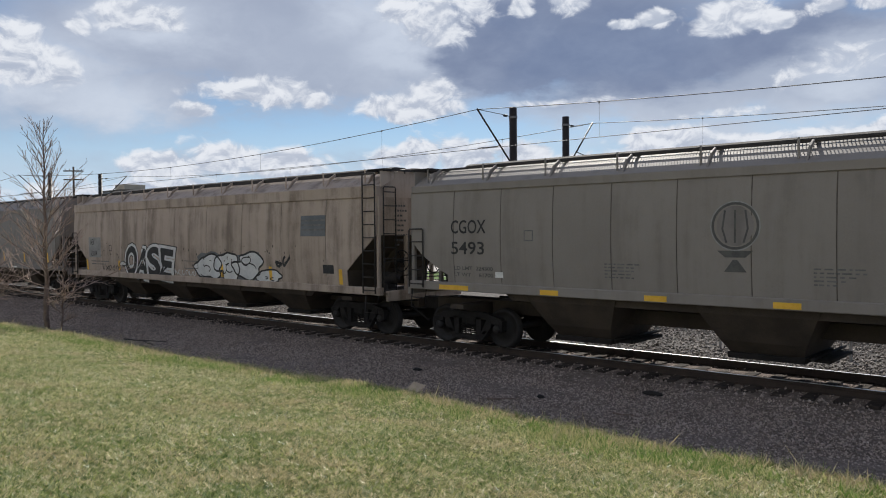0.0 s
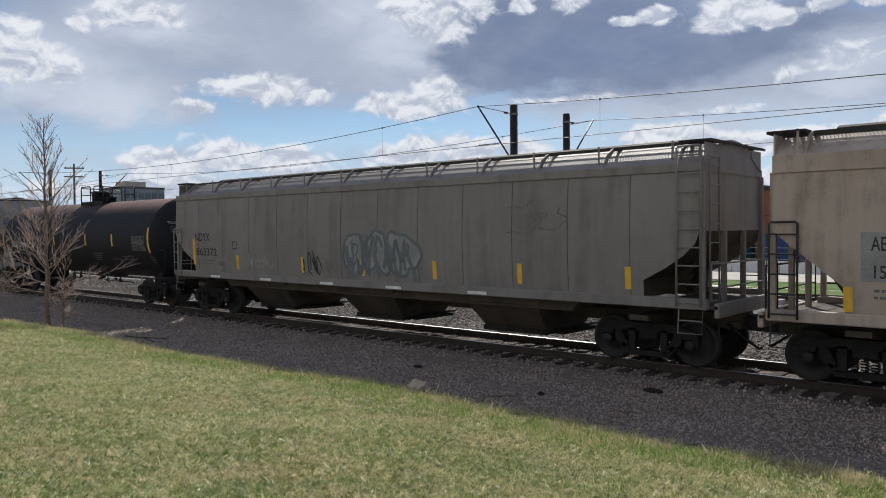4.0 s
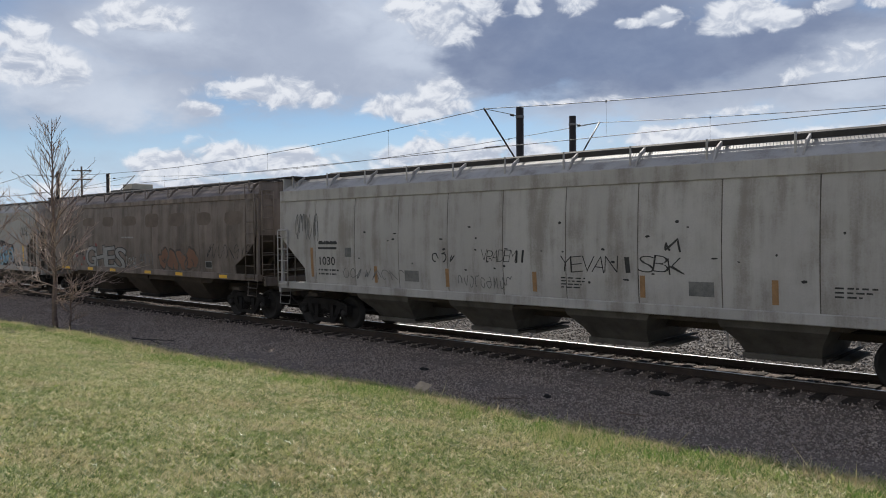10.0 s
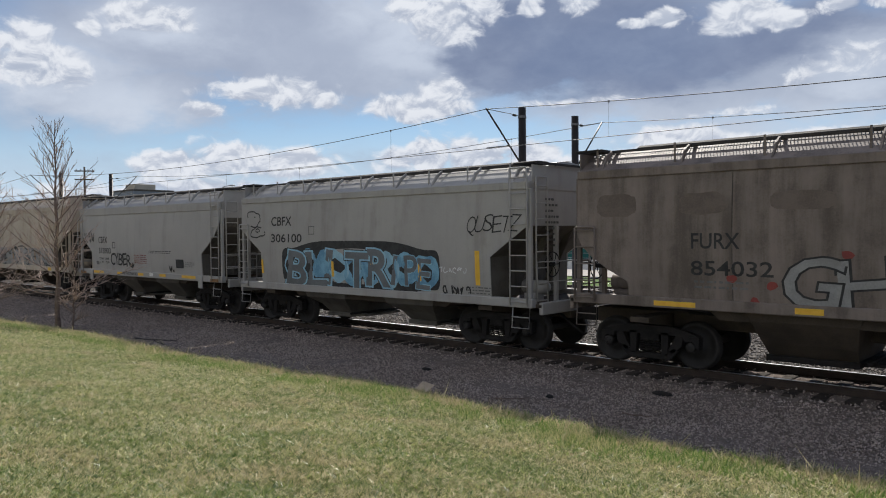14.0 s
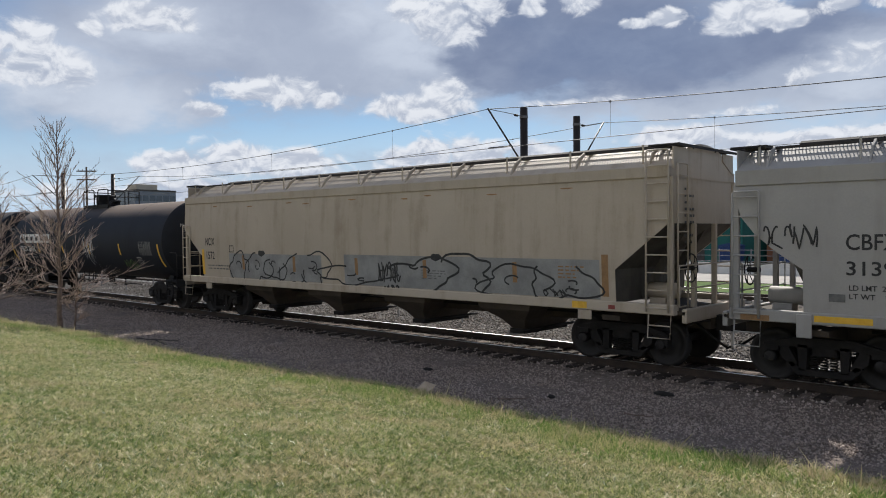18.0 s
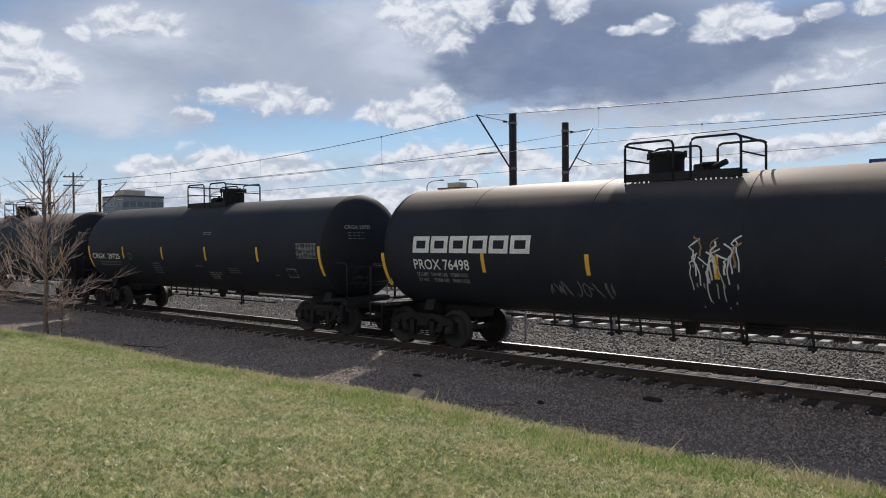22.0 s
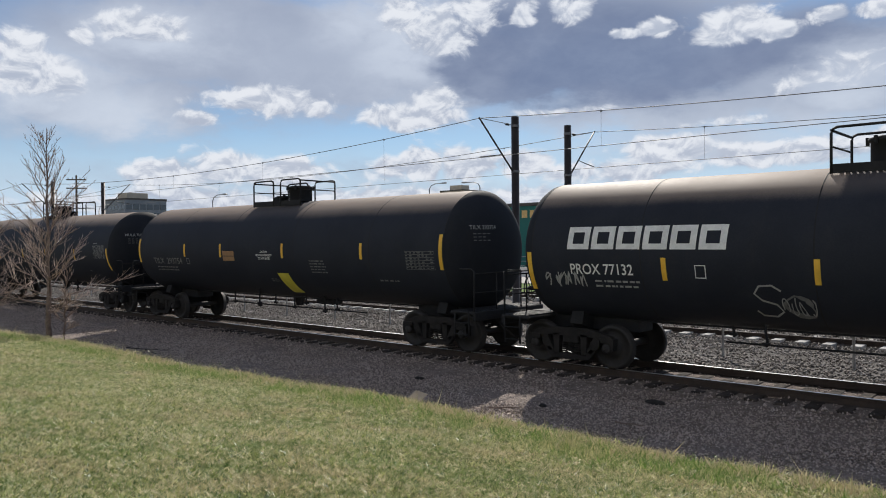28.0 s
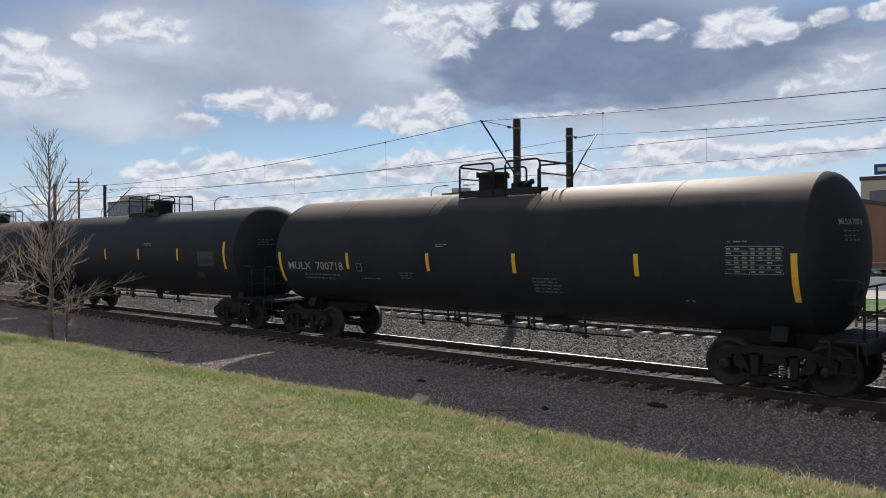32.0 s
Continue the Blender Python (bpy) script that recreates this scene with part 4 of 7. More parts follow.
def scrawl(car, spec, x, z, w, h, count, mat, seed, weight=0.03):
    """Thin sprayed strokes: no word."""
    r = random.Random(seed)
    lv, lf = [], []
    for i in range(count):
        cx = x + w * (i + 0.5) / count
        s = w / count
        pts = []
        kn = [(cx + s * r.uniform(-0.6, 0.6), z + h * (r.uniform(0.7, 1.05) if (j + i) % 2 else r.uniform(-0.05, 0.3))) for j in range(r.randint(3, 5))]
        if r.random() < 0.5:
            a0, turn = r.uniform(0, 6.28), r.choice((-1, 1)) * r.uniform(2.5, 5.0)
            kn = [(cx + s * 0.45 * math.cos(a0 + turn * j / 7) * (0.5 + 0.5 * j / 7), z + h * (0.5 + 0.45 * math.sin(a0 + turn * j / 7))) for j in range(8)] + [(cx + s * r.uniform(0.2, 0.7), z + h * r.uniform(-0.1, 1.1))]
        for (xa, za), (xb, zb) in zip(kn, kn[1:]):
            bow = r.uniform(-0.18, 0.18)
            for j in range(5):
                u = j / 5
                pts.append((xa + (xb - xa) * u + bow * (zb - za) * u * (1 - u) * 2, za + (zb - za) * u))
        pts.append(kn[-1])
        mark(car, spec, "graffiti_stroke", *band(pts, weight, False), mat, 0.007)


# -- covered hopper --
def hopper(spec):
    P, eave, sill = spec["pitch"], spec["eave"], spec["sill"]
    L = P - 1.25
    paint = spec["paint"]
    car = empty("covered_hopper", spec["label"], "hopper car", "train cars", at=(0, TRACK_Y, 0))
    cin, cz0, cz1 = spec["cut"]         # how far the lower side is cut back at its ends, and between which heights

    def inset(z):
        if z >= cz1:
            return 0.0
        if z <= cz0:
            return cin
        u = (cz1 - z) / (cz1 - cz0)
        return cin * (u if spec.get("straight", True) else u ** 1.7)
    levels = sorted({sill, sill + 0.25, cz0, *[cz0 + (cz1 - cz0) * k / 4 for k in range(1, 4)], cz1, (cz1 + eave) / 2, eave - 0.25, eave})
    # the shell, with its end slope sheets, a little inside the side panels
    vs, fs = [], []
    for z in levels:
        y = hopper_side(z, spec) - 0.004
        e = L / 2 - inset(z) - 0.02
        vs += [(-e, -y, z), (e, -y, z), (e, y, z), (-e, y, z)]
    for i in range(len(levels) - 1):
        for k in range(4):
            a, b = 4 * i + k, 4 * i + (k + 1) % 4
            fs.append((a, b, b + 4, a + 4))
    fs.append((3, 2, 1, 0))
    part("body", Shape().add(vs, fs), paint, car)
    # on the cleaner cars the sheet's colour is darkened to carry its shade
    slope = spec.get("slope", "under")
    for e in (-1, 1):
        rows = [z for z in levels if z <= cz1 + 0.001]
        sv = []
        for z in rows:
            x = e * (L / 2 - inset(z) - 0.012)
            y = hopper_side(z, spec) - 0.03
            sv += [(x, -y, z), (x, y, z)]
        part("slope_sheet", Shape().add(sv, [(2 * i, 2 * i + 1, 2 * i + 3, 2 * i + 2) for i in range(len(rows) - 1)]), slope, car, "grimed, shade-toned sloping end sheet")
    # side panels, with open joints
    n = spec["panels"]
    edges = [-L / 2 + L * i / n for i in range(n + 1)]
    g = 0.011

    def panel_shape(xa, xb, side):
        s = Shape()
        vs = []
        zz = levels
        for z in zz:
            i = inset(z)
            a, b = max(xa, -L / 2 + i), min(xb, L / 2 - i)
            if b < a:
                a = b = (max(min(a, xb), xa))
            y = side * (hopper_side(z, spec) + 0.010)
            vs += [(a, y, z), (b, y, z)]
        # the sheet with its returns into the joints, four corners a level
        rows = []
        for (xa_, y, z), (xb_, _, _) in zip(vs[::2], vs[1::2]):
            rows += [(xa_, y * 0.988, z), (xa_, y, z), (xb_, y, z), (xb_, y * 0.988, z)]
        s.add(rows, [(4 * i + k, 4 * i + k + 1, 4 * i + k + 5, 4 * i + k + 4) for i in range(len(zz) - 1) for k in range(3)])
        return s
    for side in (-1, 1):
        for i in range(n):
            part("side_panel", panel_shape(edges[i] + g, edges[i + 1] - g, side), paint, car)
        for i in range(1, n):
            rows = [(edges[i] + k, side * (hopper_side(z, spec) + 0.001), z) for z in levels if inset(z) < min(edges[i], -edges[i]) + L / 2 for k in (-g, g)]
            part("panel_joint", Shape().add(rows, [(2 * k, 2 * k + 1, 2 * k + 3, 2 * k + 2) for k in range(len(rows) // 2 - 1)]), "joint", car)
    # eave band and side sill
    for side in (-1, 1):
        y = side * (hopper_side(eave, spec))
        a, b = sorted((y - side * 0.05, y + side * 0.045))
        part("eave_rail", Shape().box(-L / 2, L / 2, a, b, eave - 0.02, eave + spec["band"], 0.012), paint, car)
        a, b = sorted((side * 1.42, side * 1.60))
        part("side_sill", Shape().box(-L / 2 - 0.1, L / 2 + 0.1, a, b, sill - 0.17, sill + 0.03, 0.015), paint, car)
    # roof
    rise, top = spec["rise"], eave + spec["band"] - 0.03
    ys = [-1.52 + 3.04 * k / 14 for k in range(15)]
    vs, fs = [], []
    for x in (-L / 2, L / 2):
        vs += [(x, y, top + rise * (1 - (abs(y) / 1.52) ** 2.2)) for y in ys]
        vs += [(x, 1.52, eave - 0.01), (x, -1.52, eave - 0.01)]
    fs = [(k, k + 17, k + 18, k + 1) for k in range(14)] + [tuple(range(16, -1, -1)), tuple(range(17, 34))]
    part("roof", Shape().add(vs, fs, False), paint, car)
    zr = top + rise
    # roof hatch trough, running boards and their brackets
    part("hatch", Shape().prism([(-0.36, zr - 0.10), (-0.33, zr + 0.02), (-0.2, zr + 0.07), (0.2, zr + 0.07), (0.33, zr + 0.02), (0.36, zr - 0.10)], -L / 2 + 0.7, L / 2 - 0.7, "x"), "grating", car, "long dark roof hatch")
    zb = zr - 0.08

    deep = spec["board_deep"]

    def board():
        s = Shape()
        for k in range(5):
            s.box(-L / 2 - 0.02, L / 2 + 0.02, -0.26 + 0.125 * k, -0.24 + 0.125 * k, -deep if k in (0, 4) else -0.02, 0)
        m = int(L / 0.06)
        for k in range(m):
            x = -L / 2 + 0.02 + (L - 0.04) * k / (m - 1)
            s.box(x - 0.005, x + 0.005, -0.25, 0.25, -0.012, 0)
        return s.mesh("running_board")
    me = once(("board", round(L, 2), deep), board)
    nb = spec.get("brackets", int(L / 1.5))
    for side in (-1, 1):
        part("running_board", me, "grating", car, at=(0, side * 0.78, zb))
        zt = top + rise * (1 - (1.40 / 1.52) ** 2.2)
        bm = once(("bracket", side, rise, paint), lambda: Shape().prism([(side * 1.44, -0.03), (side * 1.38, -0.03), (side * 1.20, zb - zt - 0.18), (side * 1.02, zb - zt - 0.05), (side * 0.52, zb - zt - 0.05), (side * 0.52, zb - zt + 0.0), (side * 1.06, zb - zt + 0.0), (side * 1.26, zb - zt - 0.12)], -0.018, 0.018, "x").mesh("bracket"))
        for k in range(nb):
            x = -L / 2 + 0.5 + (L - 1.0) * k / (nb - 1)
            part("bracket", bm, paint, car, at=(x, 0, zt))
            part("post", once(("rpost", zb - zt, paint), lambda: Shape().box(-0.02, 0.02, -0.015, 0.015, -0.05, zb - zt + 0.02, 0.006).mesh("post")), paint, car, at=(x - 0.15, side * 1.36, zt))
    # boards across the roof at both ends, on corner brackets
    def cross_board():
        q = Shape()
        for k in range(6):
            q.box(-0.33 + 0.12 * k, -0.30 + 0.12 * k, -1.42, 1.42, -0.05 if k in (0, 5) else -0.025, 0)
        for k in range(40):
            q.box(-0.32, 0.31, -1.41 + 0.0723 * k - 0.006, -1.41 + 0.0723 * k + 0.006, -0.015, 0)
        return q.mesh("end_board")
    for e in (-1, 1):
        part("end_board", once("end_board", cross_board), "grating", car, at=(e * (L / 2 - 0.18), 0, zb + 0.004))
        for side in (-1, 1):
            y0, y1 = side * 1.44, side * 0.9
            part("corner_bracket", Shape().prism([(y0, zb - 0.06), (y1, zb - 0.06), (y1, top + rise * 0.45), (y0, top - 0.02)], e * (L / 2 + 0.01) - 0.012, e * (L / 2 + 0.01) + 0.012, "x"), paint, car)
    # hopper bays
    nbay = spec["bays"]
    span = L - 2 * spec["bay_in"]
    for i in range(nbay):
        x = -span / 2 + span * (i + 0.5) / nbay
        h = span / nbay / 2
        wide, foot = spec["bay"]
        s = Shape()
        zt, zl = sill - 0.1, spec["bay_low"]
        rings = []
        for z, w, y in ((zt, wide + 0.05, 1.46), (zt - 0.22, wide, 1.40), (zl + 0.34, foot + (wide - foot) * 0.30, 1.06), (zl + 0.10, foot, 0.82)):
            rings += [(x - h * w, -y, z), (x + h * w, -y, z), (x + h * w, y, z), (x - h * w, y, z)]
        s.add(rings, [(4 * q + k, 4 * q + (k + 1) % 4, 4 * q + 4 + (k + 1) % 4, 4 * q + 4 + k) for q in range(3) for k in range(4)] + [(15, 14, 13, 12), (0, 3, 2, 1)])
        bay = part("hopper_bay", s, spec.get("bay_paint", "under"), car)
        gate = Shape().box(x - h * foot - 0.04, x + h * foot + 0.04, -0.90, 0.90, zl, zl + 0.11, 0.012)
        if foot > 0.2:
            gate.box(x + h * foot, x + h * foot + 0.42, -0.70, 0.70, zl + 0.03, zl + 0.09, 0.01)
        part("outlet_gate", gate, spec.get("bay_paint", "iron"), bay)
        part("gate_shaft", Shape().tube([(x + h * foot + 0.2, -1.05, zl + 0.12), (x + h * foot + 0.2, 1.05, zl + 0.12)], 0.03, 8), "iron", bay)
    if spec["drop"]:
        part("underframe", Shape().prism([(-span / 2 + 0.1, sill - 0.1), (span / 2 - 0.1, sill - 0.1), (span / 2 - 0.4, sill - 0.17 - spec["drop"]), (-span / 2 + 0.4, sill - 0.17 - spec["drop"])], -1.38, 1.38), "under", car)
    for y in (-0.62, 0.62):
        part("train_line", Shape().tube([(-P / 2 + 2.6, y, sill - 0.34), (P / 2 - 2.6, y, sill - 0.34)], 0.028, 6), "iron", car)
    part("centre_sill", Shape().box(-P / 2 + 0.35, P / 2 - 0.35, -0.33, 0.33, 0.74, 1.06, 0.02), "under", car)
    # ends
    for e in (-1, 1):
        xe = e * L / 2
        xi = e * (L / 2 - cin)
        a, b = sorted((e * (P / 2 - 0.36), xi))
        part("end_platform", Shape().box(a, b, -1.45, 1.45, sill - 0.17, sill - 0.09, 0.01), "under", car)
        a, b = sorted((e * (P / 2 - 0.44), e * (P / 2 - 0.34)))
        part("end_sill", Shape().box(a, b, -1.45, 1.45, sill - 0.32, sill - 0.05, 0.015), paint, car)
        for y in (-1.5, -0.5, 0.5, 1.5):
            part("end_post", Shape().box(xe - 0.05, xe + 0.05, y - 0.045, y + 0.045, sill - 0.1, (eave if abs(y) > 1 else cz1), 0.01), paint, car)
        for y in (-0.45, 0.45):
            part("slope_brace", Shape().prism([(xi - e * 0.1, sill), (xi + e * 0.12, sill), (xe - e * 0.1, cz1), (xe - e * 0.3, cz1)], y - 0.02, y + 0.02), slope, car)
        part("bolster", Shape().prism([(-1.45, 1.02), (1.45, 1.02), (1.45, 0.92), (0.5, 0.76), (-0.5, 0.76), (-1.45, 0.92)], e * (P / 2 - 1.95) - 0.2, e * (P / 2 - 1.95) + 0.2, "x"), "under", car)
        bogie(car, e * (P / 2 - 1.95))
        part("coupler", once("coupler", coupler_mesh), "iron", car, at=(e * P / 2 - e * 0.02, 0, 0), turn=(0, 0, 0 if e > 0 else math.pi))
        xa, xb = sorted((xe + e * 0.02, xe - e * 0.44))
        near_top = eave + spec["band"] + 0.3 if e > 0 else cz1 + 0.15
        ladder(car, xa, xb, -1.66, sill - 0.12, near_top, spec["iron"])
        ladder(car, xa, xb, 1.66, sill - 0.12, cz1 + 0.15 if e > 0 else eave + 0.3, spec["iron"])
        end_ladder(car, xe + e * 0.10, -1.42, -0.98, sill - 0.1, eave + 0.25 if e > 0 else 2.1, spec["iron"])
        s = Shape()
        s.tube([(xb if e > 0 else xa, -1.55, sill - 0.15), (xb if e > 0 else xa, -1.6, sill - 0.62), (xa if e > 0 else xb, -1.6, sill - 0.62), (xa if e > 0 else xb, -1.55, sill - 0.15)], 0.014, 6)
        s.tube([(xa, -1.6, sill - 0.38), (xb, -1.6, sill - 0.38)], 0.014, 6)
        part("step", s, spec["iron"], car)
        s = Shape()
        s.tube([(xe + e * 0.14, -1.45, sill), (xe + e * 0.14, -1.45, 2.05), (xe + e * 0.14, 1.45, 2.05), (xe + e * 0.14, 1.45, sill)], 0.017, 6)
        s.tube([(xe + e * 0.14, -1.45, 1.6), (xe + e * 0.14, 1.45, 1.6)], 0.015, 6)
        part("end_rail", s, spec["iron"], car)
        if e == spec["brake_end"]:
            part("brake_wheel", once("brake_wheel", brake_wheel_mesh), "black_iron", car, at=(xe + e * 0.05, -0.72, 1.98), turn=(0, 0, 0 if e > 0 else math.pi))
            part("brake_cylinder", Shape().lathe([(0, -0.35), (0.16, -0.33), (0.16, 0.25), (0.1, 0.33), (0, 0.35)], "x", 16, True, -0.55, sill + 0.22).box(-0.25, 0.1, -0.72, -0.4, sill - 0.1, sill + 0.08, 0.01), spec["iron"], car, at=(xi + e * 0.55, 0, 0))
    if spec.get("end_lines"):
        q, r = Shape(), random.Random(int(P * 10))
        for k in range(9):
            y, z = -0.92, eave - 0.25 - 0.13 * k
            for i in range(r.randint(2, 5)):
                w = r.uniform(0.05, 0.12)
                q.add([(L / 2 + 0.002, y, z), (L / 2 + 0.002, y + w, z), (L / 2 + 0.002, y + w, z + 0.05), (L / 2 + 0.002, y, z + 0.05)], [(0, 1, 2, 3)])
                y += w + 0.03
        part("small_writing", q, "dark_grey_paint", car)["kind"] = "stuff"
    spec["marks"](car, spec)
    return car


# -- tank car --
def head_profile(half):
    r, d = TANK_R, 0.62
    prof = [(r * math.sin(a), half - d + d * math.cos(a)) for a in [math.pi / 2 * k / 10 for k in range(11)]]
    return prof


def tank_car(spec):
    P = spec["pitch"]
    half = P / 2 - spec.get("gap", 0.58)
    car = empty("tank_car", spec["label"], "tank car", "train cars", at=(0, TRACK_Y, 0))
    pr = head_profile(half)
    body = Shape().lathe([(TANK_R, -half + 0.62 + (2 * half - 1.24) * k / 10) for k in range(11)], "x", 72, True, 0, TANK_Z)
    part("tank", body, spec["paint"], car)
    for e in (-1, 1):
        part("tank_head", Shape().lathe([(max(r, 0.001), e * x) for r, x in (pr if e < 0 else list(reversed(pr)))], "x", 72, True, 0, TANK_Z), "black_head", car)
        part("head_seam", Shape().lathe([(TANK_R + 0.002, e * (half - 0.64)), (TANK_R + 0.002, e * (half - 0.615))][::(1 if e > 0 else -1)], "x", 72, True, 0, TANK_Z), "black_iron", car)
    rings = spec.get("rings", 4)
    me = once("ring", lambda: Shape().lathe([(TANK_R + 0.002, -0.012), (TANK_R + 0.002, 0.012)], "x", 72, True, 0, TANK_Z).mesh("weld_seam"))
    for k in range(1, rings + 1):
        part("weld_seam", me, "black_iron", car, at=(-half + 2 * half * k / (rings + 1), 0, 0))
    for e in (-1, 1):
        tx = e * (P / 2 - 1.95)
        bogie(car, tx)
        part("saddle", Shape().prism([(-0.80, 0.90), (-0.5, 0.78), (0.5, 0.78), (0.80, 0.90), (0.70, 1.18), (0.4, 1.06), (-0.4, 1.06), (-0.70, 1.18)], tx - 0.15, tx + 0.15, "x"), "black_iron", car)
        a, b = sorted((e * (P / 2 - 0.40), e * (P / 2 - 3.2)))
        part("stub_sill", Shape().box(a, b, -0.32, 0.32, 0.74, 1.08, 0.02), "black_iron", car)
        part("coupler", once("coupler", coupler_mesh), "iron", car, at=(e * P / 2 - e * 0.02, 0, 0), turn=(0, 0, 0 if e > 0 else math.pi))
        a, b = sorted((e * (P / 2 - 0.40), e * (P / 2 - 1.1)))
        plat = part("end_platform", Shape().tube([(a, -1.4, 1.02), (a, 1.4, 1.02), (b, 1.4, 1.02), (b, -1.4, 1.02), (a, -1.4, 1.02)], 0.035, 4), "black_iron", car)
        for k in range(8):
            part("slat", once("deck_slat", lambda: Shape().box(-0.03, 0.03, -1.4, 1.4, 1.04, 1.07).mesh("slat")), "black_iron", plat, at=(a + (b - a) * (k + 0.5) / 8, 0, 0))
        a, b = sorted((e * (P / 2 - 0.36), e * (P / 2 - 0.44)))
        part("end_sill", Shape().box(a, b, -1.4, 1.4, 0.84, 1.06, 0.015), "black_iron", car)
        xr = e * (P / 2 - 0.42)
        for y in (-1.35, 1.35):
            part("hand_rail", Shape().tube([(xr, y, 1.02), (xr, y, 2.0), (xr - e * 0.1, y, 2.06), (xr - e * 0.45, y, 2.06)], 0.022, 6), "black_iron", car)
        s = Shape().tube([(xr, -1.35, 1.95), (xr, 1.35, 1.95)], 0.018, 6).tube([(xr, -1.35, 1.5), (xr, 1.35, 1.5)], 0.016, 6)
        for y in (-0.5, 0.5):
            s.tube([(xr, y, 1.02), (xr, y, 1.95)], 0.018, 6)
        part("end_rail", s, "black_iron", car)
        ladder(car, *sorted((e * (P / 2 - 0.5), e * (P / 2 - 0.92))), -1.46, 0.45, 1.05, "black_iron", 0.27)
        if e == spec["brake_end"]:
            part("brake_wheel", once("brake_wheel", brake_wheel_mesh), "black_iron", car, at=(e * (half + 0.02), -0.62, 1.62), turn=(0, 0, 0 if e > 0 else math.pi))
    # pipes and rods under the tank
    lx = P / 2 - 3.0
    part("train_line", Shape().tube([(-lx, -0.42, 1.01), (lx, -0.42, 1.01)], 0.02, 6), "black_iron", car)
    r = random.Random(int(P * 100))
    for k in range(9):
        x, l = r.uniform(-3.4, 2.6), r.uniform(0.12, 0.34)
        y = r.uniform(-0.9, -0.3)
        part("hanger", Shape().tube([(x, y, 1.25), (x, y, 0.98), (x + 0.04, y - 0.03, 0.94 - l * 0.5), (x + 0.02, y, 0.94 - l)], 0.026, 6).box(x - 0.06, x + 0.08, y - 0.05, y + 0.05, 0.96 - l, 1.02 - l, 0.012), "black_iron", car)
    part("outlet_valve", Shape().lathe([(0.0, 0.70), (0.11, 0.71), (0.11, 0.82), (0.18, 0.86), (0.18, 1.05)], "z", 16), "black_iron", car)
    part("brake_gear", Shape().box(1.2, 1.9, -0.3, 0.2, 0.84, 0.99, 0.03).tube([(-3.5, -0.4, 0.72), (3.6, -0.4, 0.70)], 0.02, 5), "black_iron", car)
    # top platform and fittings
    top = TANK_Z + TANK_R
    c = spec.get("dome", 0.0)
    w, d = spec.get("deck", 1.2), 0.68
    s = Shape()
    for k in range(int(2 * w / 0.1)):
        x = -w + 0.1 * k + 0.03
        for y0, y1 in ((-d, -0.36), (0.36, d)):
            s.box(c + x, c + x + 0.045, y0, y1, top - 0.02, top + 0.015)
    for y in (-d - 0.01, -0.37, 0.35, d - 0.01):
        s.box(c - w, c + w, y, y + 0.025, top - 0.14, top + 0.02)
    part("top_platform", s, "black_iron", car)
    hz = spec.get("rail_high", 0.66)
    for y in (-d, d):
        for x0, x1 in ((c - w, c - w * 0.12), (c + w * 0.18, c + w)):
            s = Shape().tube([(x0, y, top - 0.15), (x0, y, top + hz - 0.1), (x0 + 0.03, y, top + hz - 0.03), (x0 + 0.1, y, top + hz), (x1 - 0.1, y, top + hz), (x1 - 0.03, y, top + hz - 0.03), (x1, y, top + hz - 0.1), (x1, y, top - 0.15)], 0.026, 6)
            part("platform_rail", s, "black_iron", car)
    for x in (c - w, c + w):
        part("platform_rail", Shape().tube([(x, -d, top + hz - 0.05), (x, d, top + hz - 0.05)], 0.024, 6).tube([(x, -d, top + hz * 0.5), (x, d, top + hz * 0.5)], 0.018, 6), "black_iron", car)
    h = spec.get("hatch", 0.2)
    part("manway_housing", Shape().lathe([(0.36, top - 0.1), (0.36, top + 0.40), (0.40, top + 0.41), (0.40, top + 0.47), (0.30, top + 0.50), (0.001, top + 0.51)], "z", 20, True, h, 0), "black_iron", car)
    for k in range(6):
        q = k * math.pi / 3
        part("hatch_bolt", once("hatch_bolt", lambda: Shape().box(-0.03, 0.03, -0.03, 0.03, 0.36, 0.5, 0.008).mesh("hatch_bolt")), "black_iron", car, at=(h + 0.41 * math.cos(q), 0.41 * math.sin(q), top))
    v = h + (0.95 if h < c else -0.95)
    part("valve", Shape().lathe([(0.16, top - 0.1), (0.16, top + 0.16), (0.22, top + 0.17), (0.22, top + 0.22), (0.001, top + 0.24)], "z", 12, True, v, 0.05).box(v - 0.34, v - 0.1, -0.1, 0.1, top - 0.05, top + 0.2, 0.03).tube([(v + 0.1, -0.15, top + 0.1), (v + 0.4, -0.2, top + 0.2)], 0.06, 6), "black_iron", car)
    spec["marks"](car, spec)
    return car


# -- what is painted on each car --
def flat_bar(car, spec, x0, z0, x1, z1, mat, name="reflector", off=0.005):
    mark(car, spec, name, *rect(x0, z0, x1, z1, 5), mat, off)


def sill_bar(car, spec, x0, x1, z0, z1, mat, name="reflector"):
    """A strip stuck on the side sill."""
    k = spec.get("slide", 0.0)
    part(name, Shape().box(x0 + k, x1 + k, -1.606, -1.602, z0, z1), mat, car)


def sill_text(car, text, x, z, h, mat, width):
    co, fs = glyphs(text, h / 0.69)
    k = width / max(q[0] for q in co)
    part("lettering", Shape().add([(x + a * k, -1.606, z + b) for a, b in co], fs), mat, car)


